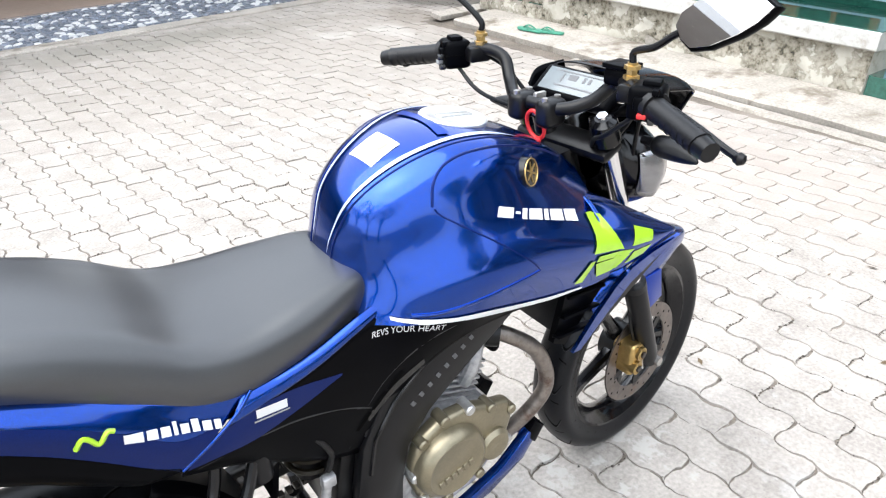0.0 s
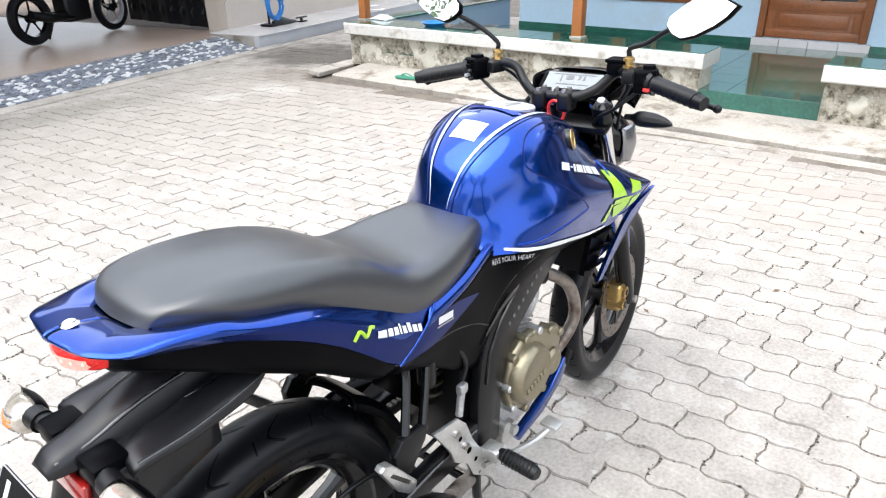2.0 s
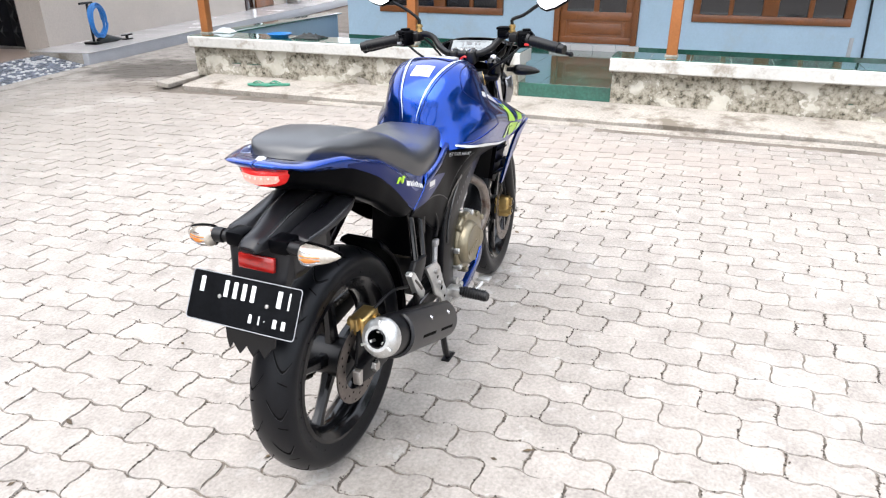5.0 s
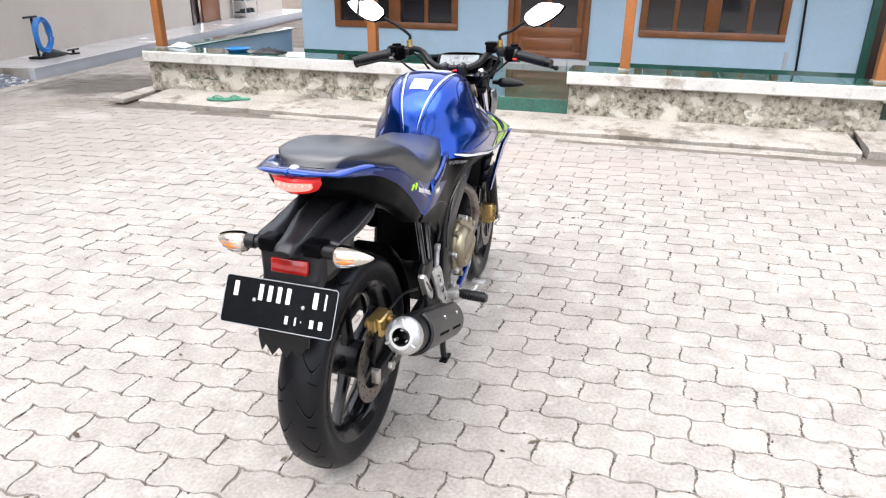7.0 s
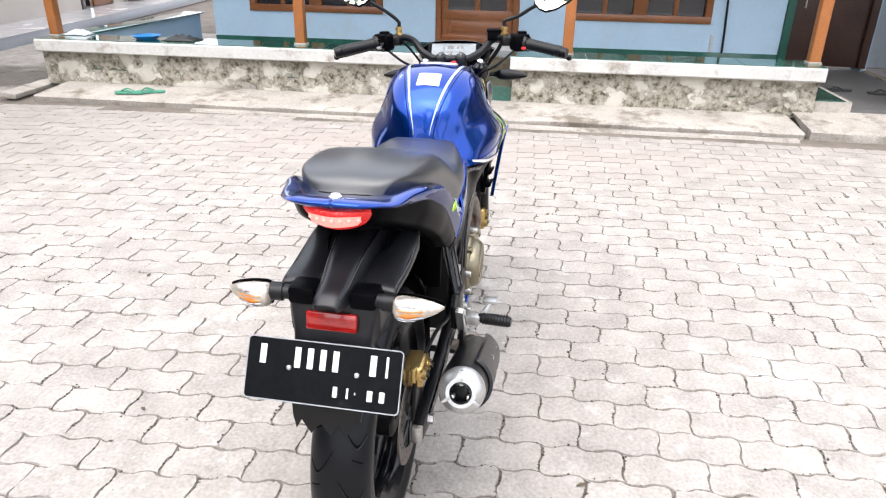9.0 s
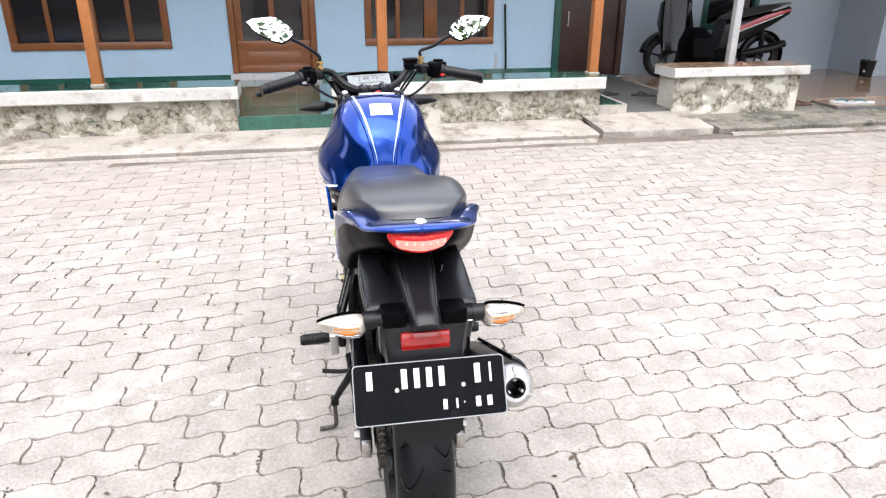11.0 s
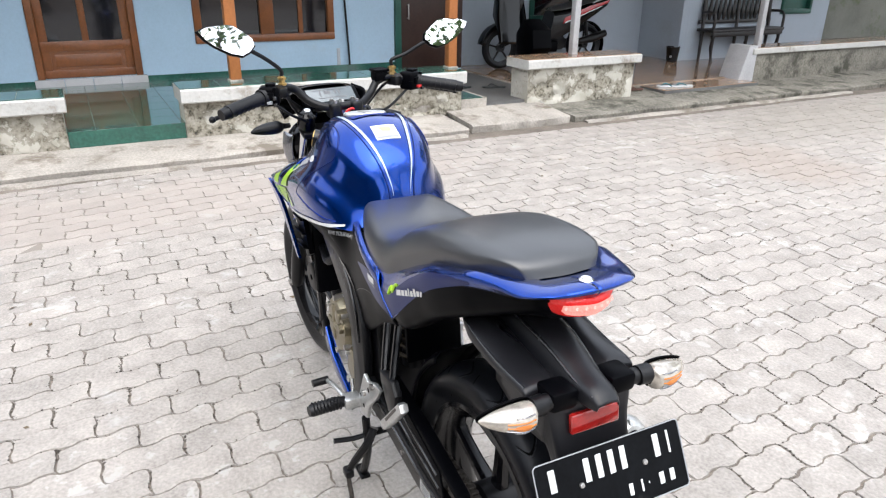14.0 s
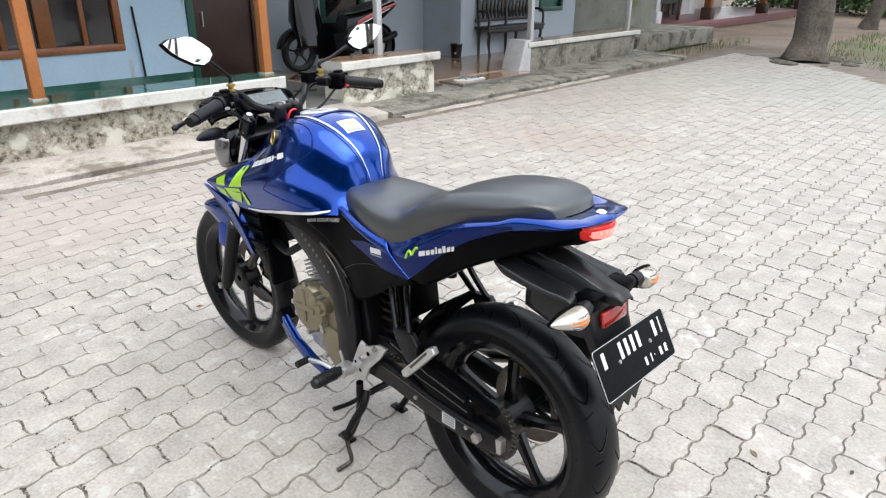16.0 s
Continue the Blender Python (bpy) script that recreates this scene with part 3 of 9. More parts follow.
cap("cap_1", 4.556, 4.95, 1.76, 5.3, 0.355, 0.462, GREEN_TILE, "white wall cap topped with dark green glazed tiles")
cap("cap_2", 4.556, 4.95, -1.47, 0.995, 0.355, 0.462, GREEN_TILE, "white wall cap topped with dark green glazed tiles")
solid("wall_parapet_side", box((4.95, 5.1, 0.0), (7.35, 5.3, 0.45), 0.004), BLUE_WALL, "low pale blue side wall of the veranda", "wall", "structure")
solid("cap_side", box((4.952, 5.06, 0.452), (7.4, 5.33, 0.468), 0.003), GREEN_TILE, "dark green tiled top of the low side wall", "wall cap", "structure")

# veranda floor of green tiles, with a riser at the gap
fl = thing("floor_veranda", "glossy dark green tiled veranda floor", "floor", kind="structure")
part("slab", box((4.66, -1.75, 0.0), (6.87, 5.1, 0.194)), CONCRETE, fl)
tile_me = as_mesh("tile", box((0.001, 0.001, 0), (0.299, 0.299, 0.006), 0.001, 1), GREEN_TILE)
for i in range(7):
    for j in range(22):
        o = new("tile", tile_me)
        o.parent = fl
        o.location = (4.655 + 0.316 * i, -1.7 + 0.3 * j, 0.195)
        o.scale = (1.05, 1, 1)
part("riser", box((4.645, 0.98, 0.07), (4.657, 1.785, 0.2)), GREEN_TILE, fl)
# wooden posts and the veranda roof above them
for i, y in enumerate((5.24, 2.867, 0.532, -1.434)):
    p = thing("post_%d" % (i + 1), "slim orange-brown painted wooden veranda post", "post", kind="structure")
    part("shaft", box((4.765, y - 0.043, 0.48), (4.85, y + 0.043, 2.75), 0.006), WOOD_POST, p)
    part("foot", box((4.755, y - 0.053, 0.464), (4.86, y + 0.053, 0.482), 0.004), CONCRETE, p)
# unseen ceiling and roof; height set so paintwork reflects sky past the eave
solid("ceiling_veranda", box((4.6, -2.6, 2.75), (7.0, 5.9, 2.81)), WHITE_TILE, "pale veranda ceiling", "ceiling", "structure")
solid("roof_veranda", ([(4.5, -2.8, 2.815), (4.5, 6.0, 2.815), (9.5, 6.0, 3.9), (9.5, -2.8, 3.9), (4.5, -2.8, 2.87), (4.5, 6.0, 2.87), (9.5, 6.0, 3.96), (9.5, -2.8, 3.96)],
      [[0, 1, 2, 3], [4, 7, 6, 5], [0, 4, 5, 1], [1, 5, 6, 2], [2, 6, 7, 3], [3, 7, 4, 0]]), WOOD, "brown pitched veranda roof", "roof", "structure")


def wall_with_openings(name, x0, x1, y0, y1, z0, z1, holes, material, label):
    """A wall along y with rectangular openings (y0, y1, z0, z1), in one mesh."""
    ys = sorted({y0, y1, *[h[0] for h in holes], *[h[1] for h in holes]})
    zs = sorted({z0, z1, *[h[2] for h in holes], *[h[3] for h in holes]})
    bits = []
    for a, b in zip(ys, ys[1:]):
        for c, d in zip(zs, zs[1:]):
            if not any(h[0] <= a and b <= h[1] and h[2] <= c and d <= h[3] for h in holes):
                bits.append((a, b, c, d))
    bm = bmesh.new()
    for a, b, c, d in bits:
        m = box((x0, a, c), (x1, b, d))
        vs = [bm.verts.new(p) for p in m[0]]
        for q in m[1]:
            bm.faces.new([vs[i] for i in q])
    bmesh.ops.remove_doubles(bm, verts=bm.verts[:], dist=1e-4)
    seen = {}
    for fc in bm.faces:
        seen.setdefault(tuple(sorted(v.index for v in fc.verts)), []).append(fc)
    bm.verts.index_update()
    seen = {}
    for fc in bm.faces:
        seen.setdefault(tuple(sorted(v.index for v in fc.verts)), []).append(fc)
    bmesh.ops.delete(bm, geom=[x for g in seen.values() if len(g) > 1 for x in g], context="FACES_ONLY")
    bm.verts.index_update()
    m = [tuple(v.co) for v in bm.verts], [[v.index for v in fc.verts] for fc in bm.faces]
    bm.free()
    return solid(name, m, material, label, "wall", "structure", smooth=0)


FX = 6.87
wall_with_openings("wall_house", FX, FX + 0.15, -1.79, 4.67, 0.2, 3.3,
                   [(1.034, 1.985, 0.275, 2.35), (2.597, 4.205, 0.553, 2.0), (-1.043, 0.485, 0.553, 2.0)], BLUE_WALL, "pale blue painted house wall")
solid("wall_house_side", box((7.02, 4.52, 0.0), (12.5, 4.67, 3.3)), BLUE_WALL, "pale blue side wall of the house", "wall", "structure")
solid("skirting_house", box((FX - 0.012, -1.79, 0.2), (FX - 0.001, 1.03, 0.262)), GREEN_TILE, "dark green tiled skirting", "baseboard", "structure")
solid("skirting_house_2", box((FX - 0.012, 1.99, 0.2), (FX - 0.001, 4.67, 0.262)), GREEN_TILE, "dark green tiled skirting", "baseboard", "structure")
sill = thing("door_sill_1", "white tiled sill below the front door", "door sill", kind="structure")
for i in range(4):
    part("tile", box((FX - 0.03, 1.0 + 0.255 * i, 0.2), (FX + 0.05, 1.25 + 0.255 * i, 0.272), 0.002, 1), WHITE_TILE, sill)
# unlit room: its gloom is put into the dark wall and floor colour
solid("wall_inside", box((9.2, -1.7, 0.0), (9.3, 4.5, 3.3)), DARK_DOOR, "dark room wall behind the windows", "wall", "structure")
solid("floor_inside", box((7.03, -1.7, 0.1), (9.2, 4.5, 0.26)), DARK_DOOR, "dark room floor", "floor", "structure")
solid("ceiling_inside", box((7.03, -1.75, 3.3), (9.3, 4.5, 3.36)), WHITE_TILE, "room ceiling", "ceiling", "structure")


def window(name, y0, y1, z0, z1, lights, label):
    """A casement: outer frame, a pair of sashes with one glazing bar each, dark panes."""
    w = thing(name, label, "window", kind="structure")
    x0, x1, t = FX - 0.025, FX + 0.1, 0.075
    for a, b in (((y0, z0), (y1, z0 + t)), ((y0, z1 - t), (y1, z1))):
        part("window_frame", box((x0, a[0], a[1]), (x1, b[0], b[1]), 0.006), WOOD, w)
    for a in (y0, y1 - t):
        part("window_frame", box((x0 + 0.001, a, z0 + t), (x1 - 0.001, a + t, z1 - t), 0.006), WOOD, w)
    mid = (y0 + y1) / 2
    part("mullion", box((x0 + 0.002, mid - 0.075, z0 + t), (x1 - 0.002, mid + 0.075, z1 - t), 0.006), WOOD, w)
    for s0, s1 in ((y0 + t, mid - 0.075), (mid + 0.075, y1 - t)):
        m2 = (s0 + s1) / 2
        part("glazing_bar", box((x0 + 0.03, m2 - 0.024, z0 + t), (x1 - 0.05, m2 + 0.024, z1 - t), 0.003), WOOD, w)
        for g0, g1 in ((s0, m2 - 0.024), (m2 + 0.024, s1)):
            part("pane", box((FX + 0.03, g0, z0 + t), (FX + 0.036, g1, z1 - t)), DARK_GLASS_GAP, w)
    return w


window("window_1", 2.6, 4.202, 0.556, 1.998, 4, "orange-brown wooden window with dark panes")
window("window_2", -1.04, 0.482, 0.556, 1.998, 4, "orange-brown wooden window with dark panes")

d1 = thing("door_1", "closed orange-brown panelled front door with dark panes", "door", kind="structure")
for a in (1.037, 1.982 - 0.065):
    part("door_frame", box((FX - 0.03, a, 0.277), (FX + 0.1, a + 0.065, 2.34), 0.006), WOOD, d1)
leaf = part("leaf", joined(box((FX + 0.004, 1.103, 0.28), (FX + 0.045, 1.916, 0.352), 0.004), box((FX + 0.004, 1.103, 0.53), (FX + 0.045, 1.916, 0.625), 0.004),
                           box((FX + 0.005, 1.103, 0.35), (FX + 0.044, 1.18, 2.3), 0.004), box((FX + 0.005, 1.839, 0.35), (FX + 0.044, 1.916, 2.3), 0.004),
                           box((FX + 0.006, 1.48, 0.62), (FX + 0.043, 1.54, 2.3), 0.004), box((FX + 0.004, 1.103, 2.2), (FX + 0.045, 1.916, 2.33), 0.004)), WOOD, d1)
part("panel", box((FX + 0.018, 1.18, 0.352), (FX + 0.03, 1.839, 0.53)), WOOD, leaf)
part("raised_field", box((FX + 0.006, 1.215, 0.382), (FX + 0.02, 1.805, 0.5), 0.008), WOOD, leaf)
for a, b in ((1.18, 1.48), (1.54, 1.839)):
    part("pane", box((FX + 0.02, a, 0.62), (FX + 0.026, b, 2.2)), DARK_GLASS_GAP, leaf)

# pipes on the wall beside the window
solid("drain_pipe", tube([(6.83, -1.2, 0.262), (6.83, -1.19, 0.5), (6.835, -1.165, 1.0)], 0.012, 10), SATIN_BLACK, "thin dark pipe running up the blue wall", "pipe")
solid("wall_patch", box((FX - 0.008, -1.1, 0.262), (FX - 0.001, -1.06, 0.45), 0.002), GREY_TILE, "grey patch strip on the blue wall", "wall patch", "structure")

# side door in a green frame, and porch walls
d2 = thing("door_2", "dark brown wooden side door in a dark green frame", "door", kind="structure")
part("door_frame", box((FX - 0.04, -1.87, 0.15), (FX + 0.06, -1.793, 2.3), 0.005), GREEN_PAINT, d2)
part("leaf", box((FX - 0.01, -2.62, 0.16), (FX + 0.04, -1.872, 2.28), 0.006), DARK_DOOR, d2)
part("door_frame", box((FX - 0.04, -2.7, 0.15), (FX + 0.06, -2.622, 2.3), 0.005), DARK_DOOR, d2)
part("handle", joined(rod((FX - 0.05, -1.96, 0.75), (FX - 0.05, -1.96, 0.92), 0.009), rod((FX - 0.05, -1.96, 0.76), (FX, -1.96, 0.76), 0.006), rod((FX - 0.05, -1.96, 0.91), (FX, -1.96, 0.91), 0.006)), STEEL, d2)
solid("wall_over_side_door", box((FX, -2.7, 2.31), (FX + 0.15, -1.793, 3.3)), BLUE_WALL, "pale blue wall above the side door", "wall", "structure")
wall_with_openings("wall_porch", 7.2, 7.35, -6.0, -2.7, 0.1, 2.588, [(-4.75, -3.95, 0.66, 1.7)], PORCH_WALL, "pale blue porch wall")
solid("wall_porch_return", box((6.94, -2.76, 0.1), (7.2, -2.703, 3.3)), BLUE_WALL, "pale blue wall return beside the side door", "wall", "structure")
w3 = thing("window_3", "dark green framed porch window", "window", kind="structure")
for a, b in (((-4.75, 0.66), (-3.95, 0.73)), ((-4.75, 1.63), (-3.95, 1.7)), ((-4.75, 0.73), (-4.68, 1.63)), ((-4.02, 0.73), (-3.95, 1.63))):
    part("window_frame", box((7.17, a[0], a[1]), (7.3, b[0], b[1]), 0.005), GREEN_PAINT, w3)
part("pane", box((7.23, -4.68, 0.73), (7.236, -4.02, 1.63)), DARK_GLASS_GAP, w3)
solid("wall_porch_side", box((6.4, -6.12, 0.1), (7.35, -6.002, 2.588)), PORCH_WALL, "pale blue side wall of the porch", "wall", "structure")
wall_with_openings("wall_porch_front", 6.4, 6.52, -9.2, -6.121, 0.1, 2.588, [(-8.75, -8.05, 0.72, 1.8)], PORCH_WALL, "pale blue porch wall behind the bench")
w4 = thing("window_4", "dark green framed window behind the bench", "window", kind="structure")
for a, b in (((-8.75, 0.72), (-8.05, 0.79)), ((-8.75, 1.73), (-8.05, 1.8)), ((-8.75, 0.79), (-8.69, 1.73)), ((-8.11, 0.79), (-8.05, 1.73))):
    part("window_frame", box((6.37, a[0], a[1]), (6.5, b[0], b[1]), 0.005), GREEN_PAINT, w4)
part("pane", box((6.44, -8.69, 0.79), (6.446, -8.11, 1.73)), GREEN_PAINT, w4)
# unseen; eaves drawn low and far out to dim the porch walls
solid("ceiling_porch", box((3.9, -9.4, 2.5), (7.4, -2.62, 2.58)), WHITE_TILE, "pale porch ceiling", "ceiling", "structure")
solid("roof_porch", box((3.7, -9.5, 2.59), (9.0, -2.82, 2.75)), WOOD, "brown porch roof", "roof", "structure")

pf = thing("floor_porch", "glossy brown glazed porch floor tiles", "floor", kind="structure")
part("slab", box((5.0, -9.1, 0.0), (7.2, -2.72, 0.115)), CONCRETE, pf)
tile_b = as_mesh("tile", box((0.001, 0.001, 0), (0.298, 0.298, 0.006), 0.001, 1), BROWN_TILE)
for i in range(7):
    for j in range(21):
        o = new("tile", tile_b)
        o.parent = pf
        o.location = (5.0 + 0.3 * i, -9.05 + 0.3 * j, 0.116)
stp = thing("step_porch", "brown tiled porch step with a damp worn front edge", "step", kind="structure")
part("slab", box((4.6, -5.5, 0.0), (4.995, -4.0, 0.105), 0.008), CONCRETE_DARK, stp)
for j in range(5):
    part("tile", box((4.61, -5.48 + 0.295 * j, 0.106), (4.99, -5.187 + 0.295 * j, 0.112), 0.001, 1), BROWN_TILE, stp)
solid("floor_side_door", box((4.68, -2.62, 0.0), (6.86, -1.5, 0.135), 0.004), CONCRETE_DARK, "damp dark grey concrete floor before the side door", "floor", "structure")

worn_block("wall_porch_block", 4.64, 4.93, -3.54, -2.2, 0.06, 0.43, 0.1, "low porch wall, mossy flaking white paint", "wall")
cap("cap_block", 4.585, 4.97, -3.59, -2.16, 0.43, 0.518, BROWN_TILE, "chipped white wall cap topped with brown tiles")
solid("wall_porch_low", box((4.83, -8.62, 0.05), (5.08, -5.62, 0.4), 0.01), MOSSY, "low grey weathered porch wall", "wall", "structure")
cap("cap_porch_low", 4.78, 5.12, -8.7, -5.56, 0.4, 0.47, BROWN_TILE, "chipped pale wall cap topped with tiles")
solid("pillar_porch_low", prism([(-5.38, 0.09), (-5.64, 0.09), (-5.64, 0.5), (-5.5, 0.5)], 4.8, 5.1, 0.006, "x"), GREY_POST, "white painted sloping end of the low porch wall", "pillar", "structure")
for i, (x, y, z) in enumerate(((4.83, -2.87, 0.52), (4.93, -5.78, 0.47), (4.93, -8.5, 0.47))):
    solid("post_%d" % (i + 5), box((x - 0.035, y - 0.035, z), (x + 0.035, y + 0.035, 2.72), 0.008), GREY_POST, "slim grey-white painted porch post", "post", "structure")

# ---- beige house with the open garage, turned about ten degrees ----
UL = pose(4.95, 7.15, 0, 0, 0, 9.8)


def in_left(m):
    return moved(m, UL)


led = thing("walkway_left", "white tiled walkway with pale grey tiled riser", "walkway", kind="structure")
part("riser", in_left(box((0, 0.0, -0.02), (11, 0.08, 0.138), 0.004)), GREY_TILE, led)
part("slab", in_left(box((0.001, 0.08, -0.02), (11, 0.8, 0.137))), CONCRETE, led)
for i in range(18):
    part("tile", in_left(box((0.002 + 0.6 * i, -0.012, 0.139), (0.598 + 0.6 * i, 0.8, 0.15), 0.002, 1)), WHITE_TILE, led)
solid("wall_left", in_left(joined(box((0.35, 0.8, 0), (5.75, 0.95, 3.2)), box((7.1, 0.8, 0), (11, 0.95, 3.2)), box((5.75, 0.8, 2.25), (7.1, 0.95, 3.2)))), BEIGE_WALL,
      "beige painted house wall", "wall", "structure", smooth=0)
solid("wall_left_return", in_left(box((0.35, 0.951, 0), (0.5, 1.15, 3.2))), BEIGE_WALL, "beige garage wall end", "wall", "structure")
d3 = thing("door_3", "brown wooden door of the beige house, half open", "door", kind="structure")
part("door_frame", in_left(box((5.75, 0.78, 0.15), (5.83, 0.93, 2.24), 0.004)), DARK_DOOR, d3)
part("leaf", in_left(box((6.3, 0.82, 0.16), (7.1, 0.86, 2.22), 0.004)), WOOD, d3)
# dark sheet across the gap, standing for the unlit interior
part("opening", in_left(box((5.83, 0.9, 0.16), (6.3, 0.92, 2.22))), DARK_GLASS_GAP, d3)
solid("floor_garage", in_left(box((-14, 0.62, -0.02), (0.34, 7.5, 0.115))), BEIGE_FLOOR, "beige tiled garage floor", "floor", "structure")
solid("wall_garage_back", in_left(box((-14, 7.5, 0), (1.2, 7.65, 3.2))), BEIGE_WALL, "beige garage back wall", "wall", "structure")
solid("wall_garage_side", in_left(box((-14.2, 0.62, 0), (-14, 7.65, 3.2))), BEIGE_WALL, "beige garage side wall", "wall", "structure")
solid("ceiling_garage", in_left(box((-14.2, 0.3, 3.2), (11, 7.65, 3.3))), WHITE_TILE, "pale garage ceiling", "ceiling", "structure")

# cobble strip sloping up to the garage
RAMP = pose(4.95, 7.15, 0, 0, 0, 9.8) @ pose(0, 0, 0.0, 10.0, 0, 0)
solid("ramp_bed", moved(box((-11, -0.02, -0.06), (0.0, 0.66, 0.002)), RAMP), GROUT, "grey grout bed of the cobble ramp", "ramp", "structure")
kerb_v = []
solid("kerb_garage", in_left(box((-11, -0.2, -0.03), (0.3, -0.015, 0.016), 0.01)), CONCRETE, "pale worn concrete strip along the cobble ramp", "kerb", "structure")


def cobbles(name, material, label, share_lo, share_hi):
    rng = random.Random(11)
    ms = []
    x = -7.2
    while x < -0.02:
        y = 0.03
        while y < 0.62:
            pick = rng.random()
            w, h, turn, jx, jy = rng.uniform(0.05, 0.095), rng.uniform(0.028, 0.045), rng.uniform(-25, 35), rng.uniform(-0.012, 0.012), rng.uniform(-0.01, 0.01)
            if share_lo <= pick < share_hi:
                k, a0 = 7, rng.random() * 6
                wob = [rng.uniform(0.8, 1.1) for _ in range(k)]
                ring = [(w / 2 * wob[i] * math.cos(a0 + 2 * math.pi * i / k), h / 2 * wob[i] * math.sin(a0 + 2 * math.pi * i / k)) for i in range(k)]
                v = [(a, b, 0.0) for a, b in ring] + [(a * 0.72, b * 0.72, 0.010) for a, b in ring]
                f = [[i, (i + 1) % k, k + (i + 1) % k, k + i] for i in range(k)] + [[k + i for i in range(k)]]
                ms.append(moved((v, f), RAMP @ pose(x + jx, y + jy, 0.002, 0, 0, turn)))
            else:
                [rng.random() for _ in range(8)]
            y += 0.043
        x += 0.072
    return tagged(solid(name, joined(*ms), material, label, "cobbles", "stuff"))


cobbles("cobbles_dark", STONE_DARK, "small dark grey-blue cobbles set in the ramp", 0.0, 0.66)
cobbles("cobbles_white", STONE_WHITE, "small white cobbles set in the ramp", 0.66, 1.0)

# ---- the blue motorcycle, upright on its centre stand; x forward, y left, from the ground below the rear of the wheel ----
from mathutils.bvhtree import BVHTree

bike = thing("motorcycle", "blue and black naked sport motorcycle on its stand", "motorcycle", pose(0.062, 1.045, 0, 0, 0, -1.8))
RX, RZ, FXL, FZ = -0.016, 0.308, 1.262, 0.289
HEADANG = Vector((-0.43, 0, 1)).normalized()
# the front end is steered a little to the left, round the steering axis
STEER = Matrix.Translation((0.985, 0, 0.93)) @ Matrix.Rotation(radians(4.2), 4, HEADANG) @ Matrix.Translation((-0.985, 0, -0.93))


def both(name, m, material, label="", **k):
    part(name, m, material, bike, label, **k)
    return part(name, flip_y(m), material, bike, label, **k)


class Skin:
    """Lays flat outlines on a skin, along y from one side or along z from above."""

    def __init__(self, *ms):
        v, f = joined(*ms)
        self.tree = BVHTree.FromPolygons([Vector(p) for p in v], f)

    def side(self, x, z, s=1, lift=0.0024):
        hit = self.tree.ray_cast(Vector((x, 0.6 * s, z)), Vector((0, -s, 0)))
        if hit[0] is None or hit[0].y * s < 0.005:
            near = self.tree.find_nearest(Vector((x, 0.15 * s, z)))
            p, n = near[0], near[1]
        else:
            p, n = hit[0], hit[1]
        if n.y * s < 0:
            n = -n
        return tuple(p + n * lift)

    def top(self, x, y, lift=0.0024):
        hit = self.tree.ray_cast(Vector((x, y, 1.5)), Vector((0, 0, -1)))
        p, n = (hit[0], hit[1]) if hit[0] else self.tree.find_nearest(Vector((x, y, 0.95)))[:2]
        if n.z < 0:
            n = -n
        return tuple(p + n * lift)

    def strip(self, a, b, s=1, n=24, m=4, lift=0.0024, above=False):
        """A band between two lines."""
        A, B = spline(a, 8), spline(b, 8)
        A = np.array([A[int(round(i * (len(A) - 1) / n))] for i in range(n + 1)])
        B = np.array([B[int(round(i * (len(B) - 1) / n))] for i in range(n + 1)])
        v = []
        for i in range(n + 1):
            for k in range(m + 1):
                q = A[i] + (B[i] - A[i]) * k / m
                v.append(self.top(q[0], q[1], lift) if above else self.side(q[0], q[1], s, lift))
        f = [[i * (m + 1) + k, i * (m + 1) + k + 1, (i + 1) * (m + 1) + k + 1, (i + 1) * (m + 1) + k] for i in range(n) for k in range(m)]
        return v, f

    def quad(self, corners, s=1, n=8, lift=0.0025, above=False):
        """A patch with four corners."""
        c = [np.array(q, float) for q in corners]
        return self.strip([c[0], c[1]], [c[3], c[2]], s, n, n, lift, above)

    def line(self, pts, s=1, r=0.0014, above=False, lift=0.0):
        P = spline(pts, 8)
        Q = np.array([self.top(p[0], p[1], lift) if above else self.side(p[0], p[1], s, lift) for p in P])
        for _ in range(6):
            Q[1:-1] = 0.25 * Q[:-2] + 0.5 * Q[1:-1] + 0.25 * Q[2:]
        return tube(Q, r, 6)


# -- fuel tank: half sections from the crown outwards --
TANK = []
